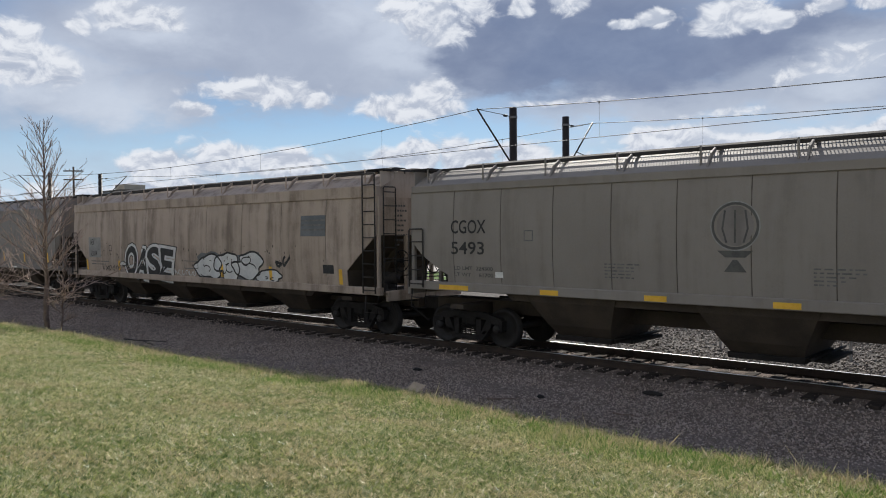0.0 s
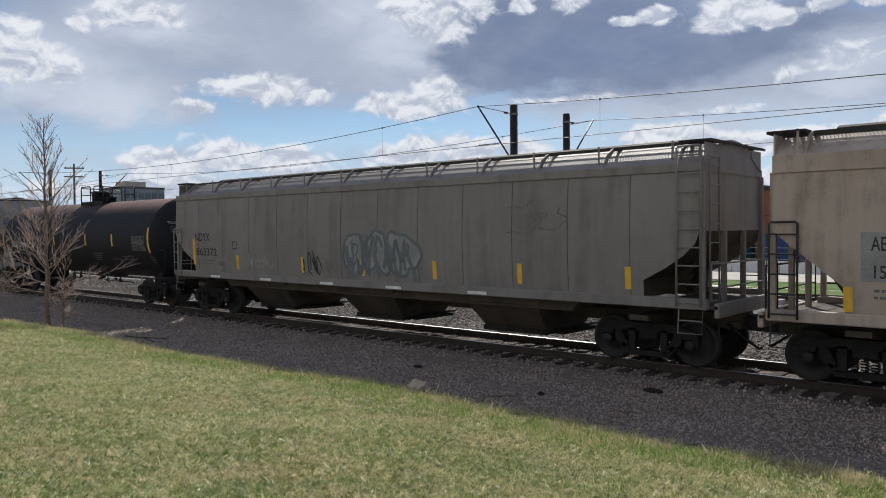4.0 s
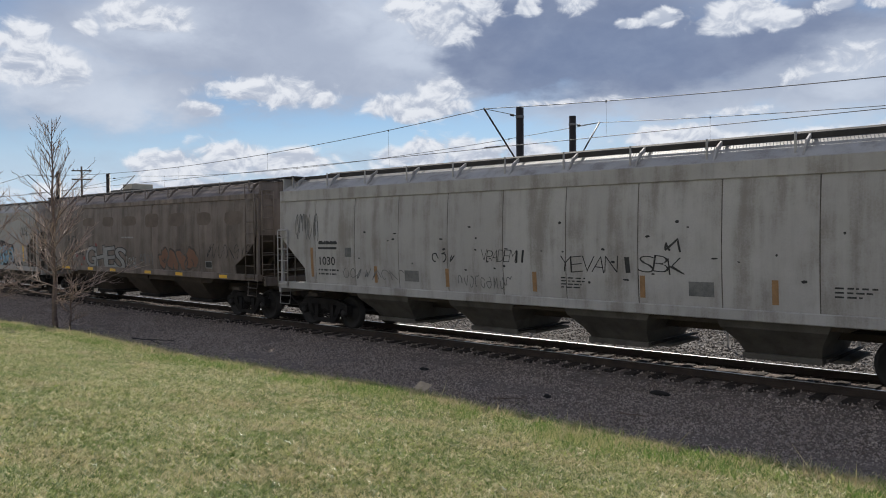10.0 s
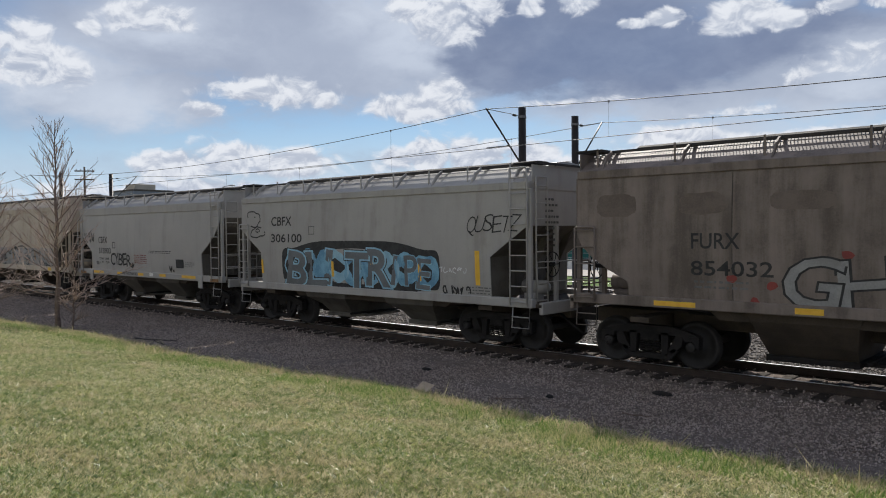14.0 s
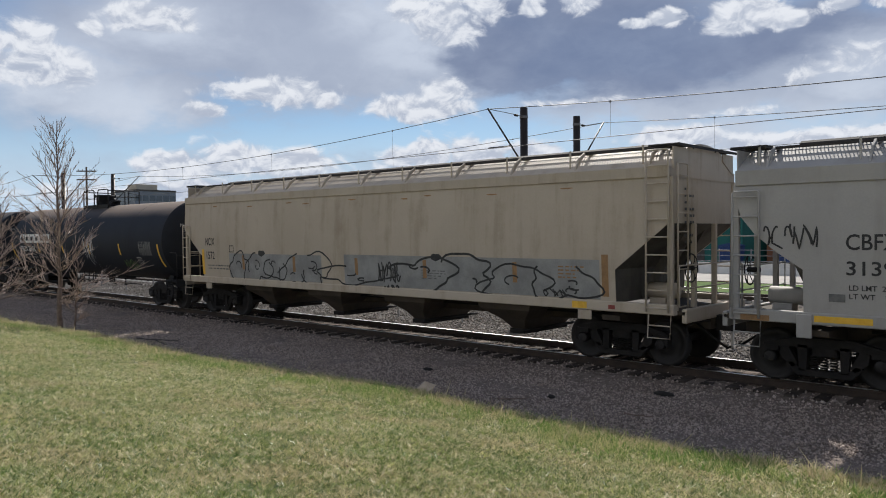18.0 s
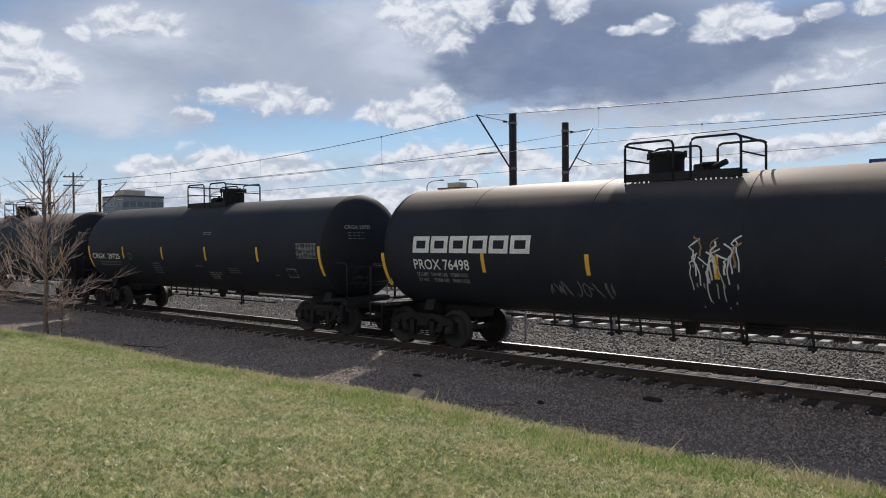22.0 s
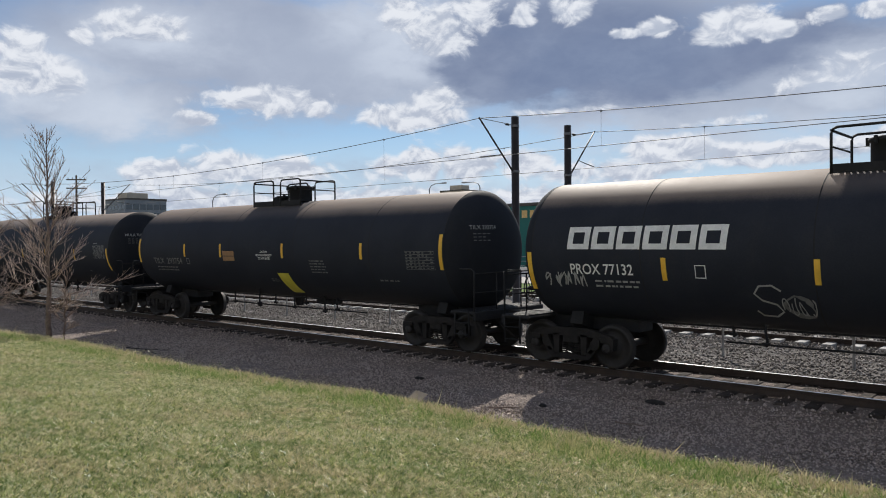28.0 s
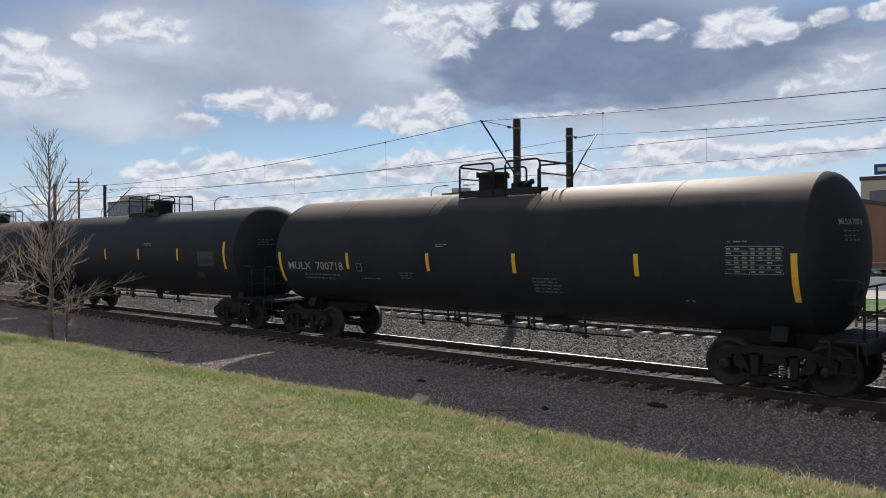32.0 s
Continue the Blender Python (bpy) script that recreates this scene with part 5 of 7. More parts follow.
def marks_grain(car, spec):
    letter(car, spec, "CGOX", -6.86, 2.70, 0.30, "ink", width=1.05)
    letter(car, spec, "5493", -6.86, 2.22, 0.28, "ink", width=1.0)
    letter(car, spec, "LD LMT  224300", -6.78, 1.85, 0.085, "dark_grey_paint", width=1.15)
    letter(car, spec, "LT WT     61700", -6.78, 1.70, 0.085, "dark_grey_paint", width=1.15)
    flat_bar(car, spec, -5.57, 1.70, -5.35, 1.83, "white_paint", "placard")
    frame_box(car, spec, -4.76, 2.52, 0.24, 0.24, "dim_paint")
    for x in (-7.23, -4.36, -1.95, 0.45, 2.9, 5.4):
        w = 0.89 if x < -7 else 0.46
        sill_bar(car, spec, x, x + w, 1.375, 1.485, "yellow")
    lines(car, spec, -2.81, 1.75, 0.8, 0.33, 5, "dim_paint", 4)
    lines(car, spec, 1.1, 1.75, 0.8, 0.33, 5, "dim_paint", 5)
    lines(car, spec, 4.6, 1.75, 0.8, 0.33, 5, "dim_paint", 6)
    # a round emblem over a tapering foot, in plain shapes
    ring = [(-0.2 + 0.40 * math.cos(a), 2.80 + 0.40 * math.sin(a)) for a in [2 * math.pi * k / 36 for k in range(36)]]
    mark(car, spec, "emblem_field", [(-0.2 + 0.33 * math.cos(2 * math.pi * k / 30), 2.80 + 0.36 * math.sin(2 * math.pi * k / 30)) for k in range(30)], [tuple(range(30))], "silver_paint", 0.003)
    mark(car, spec, "emblem_ring", *band([(-0.2 + 0.435 * math.cos(2 * math.pi * k / 36), 2.80 + 0.435 * math.sin(2 * math.pi * k / 36)) for k in range(36)], 0.022), "grey_paint", 0.006)
    mark(car, spec, "emblem_ring", *band(ring, 0.045), "dark_grey_paint", 0.006)
    for dx in (-0.15, 0.0, 0.15):
        pts = [(-0.2 + dx, 2.50), (-0.2 + dx * 1.5, 2.75), (-0.2 + dx * 1.2, 3.08)]
        mark(car, spec, "emblem_stroke", *band(pts, 0.035, False), "dark_grey_paint", 0.006)
    mark(car, spec, "emblem_foot", [(-0.52, 2.36), (0.12, 2.36), (-0.02, 2.24), (-0.38, 2.24)], [(0, 3, 2, 1)], "dark_grey_paint", 0.006)
    mark(car, spec, "emblem_foot", [(-0.40, 1.98), (0.0, 1.98), (-0.16, 2.20), (-0.24, 2.20)], [(0, 1, 2, 3)], "dark_grey_paint", 0.006)
    scrawl(car, spec, 2.2, 1.75, 0.9, 0.5, 2, "ink", 12, 0.05)


def marks_sand(car, spec):
    flat_bar(car, spec, -7.49, 1.84, -6.44, 2.63, "grey_spray", "patch", 0.003)
    letter(car, spec, "AEX", -7.34, 2.34, 0.22, "ink", width=0.37)
    letter(car, spec, "15894", -7.34, 1.90, 0.20, "ink", width=0.56)
    lines(car, spec, -7.3, 1.5, 1.5, 0.22, 2, "dim_paint", 7)
    frame_box(car, spec, -5.75, 2.10, 0.22, 0.24, "ink")
    art_text(car, spec, "OASE", -4.45, 1.25, 3.3, 0.95, "white_spray", "ink", 0.10, 0.16, ((0.19, "ink"), (0.155, "white_spray"), (0.055, "ink")))
    r = random.Random(19)
    for k in range(80):
        x, z = r.uniform(-7.2, 7.6), r.gauss(2.0, 0.22)
        mark(car, spec, "rust_spot", wavy(x, z, r.uniform(0.012, 0.035), r.uniform(0.015, 0.05), r, 7), [tuple(range(7))], "joint", 0.004)
    tag_art(car, spec, -4.9, 1.5, 0.5, 0.25, 1, "white_spray", "ink", 22, 0.03)
    tag_art(car, spec, 0.65, 1.22, 3.25, 0.95, 3, "white_spray", "ink", 33, 0.06, 0.0, True, "slate_spray")
    tag_art(car, spec, 3.95, 1.27, 1.05, 0.34, 1, "white_spray", "ink", 5, 0.05)
    scrawl(car, spec, 4.8, 1.75, 0.65, 0.32, 2, "ink", 4, 0.08)
    flat_bar(car, spec, 6.0, 2.64, 7.08, 3.22, "slate_spray", "patch", 0.003)
    for k in range(3):
        flat_bar(car, spec, 6.02, 2.80 + 0.13 * k, 7.06, 2.85 + 0.13 * k, "dim_paint", "faded_writing", 0.005)
    frame_box(car, spec, -0.32, 1.57, 0.88, 0.27, "dim_paint")
    for x in (-7.75, -5.05, -1.35, 1.9, 4.46, 7.6):
        flat_bar(car, spec, x, 1.34, x + 0.14, 1.75, "yellow")
    flat_bar(car, spec, 6.95, 1.62, 7.4, 1.86, "ink", "placard")
    lines(car, spec, 7.0, 1.66, 0.36, 0.16, 2, "white_paint", 3)
    scrawl(car, spec, -6.4, 1.36, 2.2, 0.2, 8, "ink", 9, 0.03)
    scrawl(car, spec, -1.2, 1.34, 1.6, 0.18, 7, "white_spray", 19, 0.03)


def marks_silver(car, spec):
    letter(car, spec, "NDYX", -8.10, 2.40, 0.26, "ink", width=0.89)
    letter(car, spec, "863372", -8.04, 1.93, 0.24, "ink", width=1.21)
    lines(car, spec, -8.0, 1.60, 0.9, 0.2, 2, "dim_paint", 2)
    flat_bar(car, spec, -8.24, 1.63, -8.10, 2.47, "yellow")
    for x in (-5.74, -2.53, -0.03, 2.5, 5.0, 7.6):
        flat_bar(car, spec, x, 1.53, x + 0.13, 1.97, "yellow")
    frame_box(car, spec, -5.92, 2.16, 0.24, 0.24, "ink")
    flat_bar(car, spec, -6.75, 1.62, -6.4, 1.76, "dim_paint", "placard")
    scrawl(car, spec, -2.45, 1.45, 0.8, 0.7, 4, "ink", 8, 0.035)
    scrawl(car, spec, -1.45, 1.6, 0.5, 0.35, 2, "dim_paint", 18, 0.03)
    tag_art(car, spec, -0.7, 1.45, 2.6, 1.3, 3, "grey_spray", "slate_spray", 41, 0.09)
    scrawl(car, spec, -0.6, 1.5, 2.5, 1.1, 7, "slate_spray", 28, 0.10)
    scrawl(car, spec, -5.4, 1.6, 1.6, 0.4, 5, "grey_paint", 29, 0.03)
    tag_art(car, spec, 4.6, 2.6, 1.6, 0.8, 2, None, "dim_paint", 14, 0.04)
    for x in (-7.2, -4.5, -1.7, 0.9, 3.6):
        sill_bar(car, spec, x, x + 0.55, 1.24, 1.31, "white_paint", "scuff")


def marks_pale(car, spec):
    letter(car, spec, "1030", -7.31, 1.84, 0.22, "ink", width=0.73)
    flat_bar(car, spec, -7.29, 2.27, -6.50, 2.33, "ink", "painted_out_writing")
    flat_bar(car, spec, -7.27, 2.41, -6.48, 2.47, "ink", "painted_out_writing")
    lines(car, spec, -7.25, 2.26, 0.75, 0.24, 1, "ink", 2)
    lines(car, spec, -7.3, 1.50, 0.85, 0.22, 2, "ink", 3)
    flat_bar(car, spec, -7.63, 1.49, -7.52, 2.31, "rust_mark")
    for x in (-5.03, -2.55, -0.03, 2.51, 5.0):
        flat_bar(car, spec, x, 1.42, x + 0.11, 1.85, "rust_mark")
    flat_bar(car, spec, 7.54, 1.38, 7.72, 2.28, "rust_mark")
    for x0, x1 in ((3.5, 3.98), (-3.92, -3.43), (6.96, 7.33)):
        flat_bar(car, spec, x0, 1.50, x1, 1.77, "dim_paint", "placard")
    flat_bar(car, spec, -6.16, 2.07, -5.90, 2.32, "dim_paint", "placard")
    art_text(car, spec, "VPADEMII", -1.44, 2.02, 1.3, 0.30, "ink", "ink", 0.0, 0.15, ((-0.012, "ink"),))
    art_text(car, spec, "YEVAN", 0.67, 1.86, 1.35, 0.36, "ink", "ink", 0.0, 0.12, ((-0.014, "ink"),))
    art_text(car, spec, "ISBK", 2.2, 1.90, 1.2, 0.34, "ink", "ink", 0.0, 0.0, ((-0.012, "ink"),))
    scrawl(car, spec, 3.0, 2.3, 0.4, 0.25, 1, "ink", 24, 0.04)
    scrawl(car, spec, -2.2, 1.42, 1.6, 0.3, 9, "dim_paint", 25, 0.02)
    scrawl(car, spec, -6.3, 1.5, 2.4, 0.28, 8, "dim_paint", 26, 0.02)
    scrawl(car, spec, -3.0, 2.0, 0.8, 0.22, 3, "ink", 27, 0.03)
    scrawl(car, spec, -8.3, 2.5, 1.0, 0.8, 7, "dim_paint", 37, 0.025)
    lines(car, spec, 0.7, 1.5, 0.6, 0.26, 4, "ink", 5)
    lines(car, spec, 6.0, 1.55, 0.7, 0.22, 3, "ink", 6)
    sill_bar(car, spec, 7.75, 8.6, 1.14, 1.28, "white_paint", "placard")
    r = random.Random(3)
    for k in range(34):
        x, z = r.uniform(-6, 8), r.choice((2.2, 1.9, 2.75)) + r.uniform(-0.25, 0.15)
        mark(car, spec, "paint_chip", wavy(x, z, r.uniform(0.02, 0.07), r.uniform(0.012, 0.03), r, 7), [tuple(range(7))], "ink", 0.004)


def marks_grime(car, spec):
    letter(car, spec, "FURX", -5.67, 2.39, 0.28, "ink", width=0.92)
    letter(car, spec, "854032", -5.67, 1.90, 0.26, "ink", width=1.5)
    lines(car, spec, -5.6, 1.6, 1.0, 0.2, 2, "dim_paint", 3)
    art_text(car, spec, "GHES", -4.0, 1.36, 3.4, 0.82, "grey_spray", "ink", 0.045, 0.13)
    art_text(car, spec, "LOYAL", -0.48, 1.50, 0.83, 0.36, "grey_paint", "ink", 0.02, 0.05)
    scrawl(car, spec, -0.45, 1.33, 0.7, 0.14, 4, "ink", 53, 0.04)
    tag_art(car, spec, 2.03, 1.45, 2.5, 0.75, 4, "orange_spray", "joint", 54, 0.07)
    scrawl(car, spec, 0.6, 1.6, 1.0, 0.4, 4, "slate_spray", 55, 0.03)
    scrawl(car, spec, 5.2, 1.9, 2.6, 0.5, 8, "ink", 58, 0.02)
    lines(car, spec, -0.8, 2.5, 1.0, 0.13, 1, "grey_paint", 4)
    sill_bar(car, spec, -6.40, -5.57, 1.29, 1.385, "yellow")
    for x in (-3.82, -1.83, 0.97, 3.19, 5.95):
        sill_bar(car, spec, x, x + 0.46, 1.29, 1.395, "yellow")
    frame_box(car, spec, 5.10, 1.58, 0.41, 0.24, "grey_paint", "ink")
    r = random.Random(8)
    for x, z in ((-4.9, 1.85), (-4.2, 1.75), (-4.5, 1.45), (-0.9, 2.1), (-1.6, 2.2), (-3.0, 2.3)):
        mark(car, spec, "spray_spot", wavy(x, z, 0.09, 0.08, r, 10), [tuple(range(10))], "red_spray", 0.004)
    # grimed patches under the eave
    for k in range(9):
        x = -7.2 + 1.75 * k
        w, h = r.uniform(0.42, 0.62), r.uniform(0.16, 0.26)
        pts = [(x + w * math.copysign(abs(math.cos(a)) ** 0.6, math.cos(a)) + r.uniform(-0.02, 0.02), 3.22 + h * math.copysign(abs(math.sin(a)) ** 0.6, math.sin(a)) + r.uniform(-0.015, 0.015)) for a in [2 * math.pi * j / 28 for j in range(28)]]
        mark(car, spec, "grime_patch", [(x, 3.22)] + pts, [(0, 1 + j, 1 + (j + 1) % 28) for j in range(28)], "grime_dark", 0.002)


def marks_short_blue(car, spec):
    letter(car, spec, "CBFX", -4.08, 2.95, 0.26, "ink", width=1.0)
    letter(car, spec, "306100", -4.09, 2.46, 0.24, "ink", width=1.5)
    frame_box(car, spec, -2.28, 2.68, 0.26, 0.24, "dim_paint")
    r = random.Random(5)
    mark(car, spec, "graffiti_backing", [(-0.4, 1.8)] + [(-0.4 + 3.15 * math.copysign(abs(math.cos(a)) ** 0.4, math.cos(a)), 1.80 + 0.64 * math.copysign(abs(math.sin(a)) ** 0.5, math.sin(a)) + 0.07 * math.sin(5 * a)) for a in [2 * math.pi * k / 60 for k in range(60)]], [(0, 1 + k, 1 + (k + 1) % 60) for k in range(60)], "ink", 0.002)
    for k in range(9):
        mark(car, spec, "graffiti_fill", wavy(-3.0 + 0.66 * k, 1.76 + 0.05 * (k % 2), 0.42, 0.46, r, 18, 0.2), [tuple(range(18))], "blue_spray" if k % 3 else "pale_blue", 0.003 + 0.0004 * k)
    art_text(car, spec, "BLITR", -3.3, 1.30, 4.3, 0.92, "slate_spray", "pale_blue", 0.06, 0.05, ((0.10, "ink"), (0.075, "pale_blue"), (0.03, "slate_spray")))
    art_text(car, spec, "IPE", 1.1, 1.35, 1.3, 0.75, "slate_spray", "pale_blue", 0.03, 0.05)
    art_text(car, spec, "QUSETZ", 3.62, 2.72, 1.5, 0.40, "ink", "ink", 0.0, 0.25, ((-0.010, "ink"),))
    tag_art(car, spec, -5.25, 2.95, 0.55, 0.45, 1, None, "ink", 65, 0.05)
    tag_art(car, spec, -5.0, 2.55, 0.5, 0.45, 1, None, "ink", 66, 0.05)
    flat_bar(car, spec, 3.85, 1.49, 3.99, 2.29, "yellow")
    for x in (-4.6, -1.3, 0.3, 2.02):
        flat_bar(car, spec, x, 1.52, x + 0.10, 1.94, "yellow")
    scrawl(car, spec, 2.7, 1.75, 0.9, 0.14, 6, "white_spray", 66, 0.025)
    scrawl(car, spec, 2.8, 1.25, 0.9, 0.2, 5, "ink", 67, 0.04)
    lines(car, spec, 3.6, 1.25, 0.7, 0.2, 3, "dim_paint", 9)


def marks_short_grey(car, spec):
    letter(car, spec, "CBFX", -3.55, 2.39, 0.25, "ink", width=0.79)
    letter(car, spec, "313903", -3.55, 1.98, 0.22, "ink", width=1.08)
    frame_box(car, spec, -2.31, 2.19, 0.23, 0.24, "ink")
    letter(car, spec, "LD LMT  220600", -3.5, 1.73, 0.085, "ink", width=0.85)
    letter(car, spec, "LT WT    92600", -3.5, 1.59, 0.085, "ink", width=0.85)
    flat_bar(car, spec, -3.8, 1.53, -3.55, 1.66, "dim_paint", "placard")
    art_text(car, spec, "CYBER", -2.5, 1.52, 1.65, 0.46, "ink", "ink", 0.02, 0.14, ((0.004, "ink"),))
    scrawl(car, spec, -0.9, 1.46, 0.35, 0.2, 2, "ink", 71, 0.06)
    lines(car, spec, -0.55, 1.6, 0.98, 0.36, 5, "red_spray", 3)
    lines(car, spec, 0.6, 2.0, 1.6, 0.12, 2, "ink", 4)
    sill_bar(car, spec, -4.02, -3.14, 1.18, 1.285, "yellow")
    sill_bar(car, spec, -1.95, -1.55, 1.19, 1.285, "yellow")
    sill_text(car, "ARI THROUGH SILL", -1.5, 1.20, 0.10, "ink", 1.2)
    sill_bar(car, spec, -0.25, 0.16, 1.19, 1.285, "yellow")
    sill_bar(car, spec, 1.37, 1.81, 1.20, 1.295, "yellow")
    sill_bar(car, spec, 0.62, 0.89, 1.19, 1.31, "white_paint", "placard")
    flat_bar(car, spec, 2.52, 1.54, 3.04, 1.84, "ink", "placard")
    lines(car, spec, 2.55, 1.6, 0.46, 0.2, 3, "white_paint", 6)
    sill_bar(car, spec, 2.92, 3.83, 1.20, 1.30, "yellow")
    scrawl(car, spec, 2.0, 1.40, 0.4, 0.22, 3, "ink", 72, 0.04)
    scrawl(car, spec, -4.9, 2.4, 0.9, 0.4, 5, "ink", 73, 0.03)
    lines(car, spec, 3.15, 1.55, 0.6, 0.2, 3, "dim_paint", 8)
    for e in (-1, 1):
        x0, x1 = sorted((e * 4.75, e * 5.25))
        sill_bar(car, spec, x0, x1, 1.14, 1.24, "rust_mark")
        x0, x1 = sorted((e * 4.05, e * 4.3))
        part("jacking_pad", Shape().box(x0, x1, -1.64, -1.60, 0.9, 1.3, 0.012), "fresh_grey_paint", car)


def marks_cream(car, spec):
    letter(car, spec, "NCIX", -7.55, 2.35, 0.24, "ink", width=0.56)
    letter(car, spec, "1572", -7.54, 1.90, 0.24, "ink", width=0.54)
    lines(car, spec, -7.41, 1.51, 1.35, 0.2, 2, "dim_paint", 3)
    frame_box(car, spec, -6.12, 2.13, 0.25, 0.22, "ink")
    flat_bar(car, spec, -6.14, 1.33, -1.48, 2.10, "grey_spray", "patch", 0.002)
    flat_bar(car, spec, -0.51, 1.33, 7.4, 2.14, "grey_spray", "patch", 0.002)
    tag_art(car, spec, -6.0, 1.16, 2.8, 1.0, 3, None, "ink", 81, 0.06)
    tag_art(car, spec, -3.3, 1.18, 2.0, 0.98, 2, None, "ink", 82, 0.06)
    tag_art(car, spec, -1.2, 1.25, 2.0, 0.7, 1, None, "ink", 83, 0.06)
    tag_art(car, spec, 1.7, 1.14, 2.9, 1.08, 2, None, "ink", 84, 0.075)
    tag_art(car, spec, 4.5, 1.18, 2.7, 1.0, 2, None, "ink", 85, 0.06)
    scrawl(car, spec, 0.75, 1.45, 0.9, 0.55, 6, "ink", 86, 0.045)
    scrawl(car, spec, 0.9, 1.2, 0.7, 0.18, 4, "ink", 87, 0.05)
    for x, z in ((-4.35, 2.12), (2.9, 2.12)):
        mark(car, spec, "spray_spot", wavy(x, z, 0.16, 0.10, random.Random(4), 12), [tuple(range(12))], "ink", 0.007)
    flat_bar(car, spec, -7.77, 1.38, -7.63, 2.21, "yellow")
    for x in (-5.4, -2.8, -0.07, 2.45, 5.2):
        flat_bar(car, spec, x, 1.60, x + 0.12, 2.05, "rust_mark")
    flat_bar(car, spec, 7.45, 1.40, 7.6, 2.25, "rust_mark")
    lines(car, spec, 2.4, 1.55, 0.8, 0.25, 4, "dim_paint", 5)
    lines(car, spec, 6.4, 1.7, 0.7, 0.3, 4, "rust_mark", 6)
    for k in range(9):
        mark(car, spec, "rust_stain", wavy(-7 + 1.6 * k + 0.4 * (k % 3), 3.62 - 0.05 * (k % 2), 0.14, 0.018, random.Random(k), 12), [tuple(range(12))], "rust_mark", 0.002)
    sill_bar(car, spec, 6.75, 7.1, 1.14, 1.28, "yellow", "placard")
    sill_bar(car, spec, 7.6, 7.75, 1.16, 1.24, "red_spray", "placard")
    for x in (-7.5, 6.9):
        part("jacking_pad", Shape().box(x, x + 0.32, -1.63, -1.60, 0.92, 1.11, 0.012), "cream_paint", car)
    scrawl(car, spec, 6.0, 1.34, 0.6, 0.16, 4, "ink", 88, 0.03)


def tank_bars(car, spec, xs, z0, z1, ends, ez0, ez1):
    for x in xs:
        flat_bar(car, spec, x - 0.05, z0, x + 0.05, z1, "yellow")
    for x in ends:
        flat_bar(car, spec, x - 0.055, ez0, x + 0.055, ez1, "yellow")


def block_logo(car, spec, x, z, w, h, n):
    """A trade mark as a row of plain white hollow blocks."""
    s = w / n
    for i in range(n):
        x0, x1 = x + s * i + s * 0.05, x + s * (i + 1) - s * 0.05
        t = min(h * 0.29, s * 0.22)
        vs, fs = [], []
        for xa, za, xb, zb in ((x0, z, x0 + t, z + h), (x1 - t, z, x1, z + h), (x0 + t, z, x1 - t, z + t * 0.9), (x0 + t, z + h - t * 0.9, x1 - t, z + h)):
            v, f = rect(xa, za, xb, zb, 4)
            fs += [tuple(len(vs) + k for k in q) for q in f]
            vs += [(px + 0.08 * (pz - z), pz) for px, pz in v]
        mark(car, spec, "trade_mark_block", vs, fs, "white_paint", 0.006, "white hollow block")


def end_writing(car, spec, text):
    """The number on the head, on the side turned to the camera, with small lines under it."""
    half = spec["pitch"] / 2 - spec.get("gap", 0.58)

    def on_head(y, z):
        return (half - 0.62 + 0.62 * math.sqrt(max(0.0, 1 - (y * y + (z - TANK_Z) ** 2) / TANK_R ** 2)) + 0.008, y, z)
    if text:
        co, fs = glyphs(text, 0.10 / 0.69)
        k = 0.82 / max(q[0] for q in co)
        part("lettering", Shape().add([on_head(-1.0 + a * k, 3.0 + b) for a, b in co], fs), "grey_paint", car)
    s = Shape()
    for k, z in enumerate((2.88, 2.80, 2.72)):
        for i in range(4 - k % 2):
            y = -0.92 + 0.14 * i
            s.add([on_head(y, z), on_head(y + 0.09, z), on_head(y + 0.09, z + 0.022), on_head(y, z + 0.022)], [(0, 1, 2, 3)])
    part("small_writing", s, "dim_paint", car)["kind"] = "stuff"


def marks_tank_a(car, spec):
    letter(car, spec, "TILX  270541", -6.28, 2.05, 0.22, "white_paint", width=1.9)
    letter(car, spec, "LD LMT  211000 LB   95700 KG", -6.2, 1.88, 0.085, "grey_paint", width=1.6)
    letter(car, spec, "LT WT     75000 LB   34000 KG", -6.2, 1.73, 0.085, "grey_paint", width=1.6)
    tank_bars(car, spec, (-4.1, -1.41, 1.67, 3.99), 2.17, 2.63, (-7.3, 6.8), 1.96, 2.86)
    grid_panel(car, spec, 5.56, 2.04, 0.98, 0.50, 7, 6, "grey_paint")
    frame_box(car, spec, -3.95, 2.1, 0.22, 0.24, "dim_paint")
    lines(car, spec, -1.4, 2.86, 0.7, 0.06, 1, "grey_paint", 3)
    lines(car, spec, 2.1, 1.55, 0.9, 0.35, 4, "dim_paint", 4)
    lines(car, spec, 3.5, 1.6, 0.8, 0.12, 2, "dim_paint", 5)
    lines(car, spec, 4.5, 1.6, 0.9, 0.2, 2, "dim_paint", 6)
    lines(car, spec, 6.7, 1.55, 0.35, 0.25, 3, "dim_paint", 6)
    end_writing(car, spec, "TILX 270541")


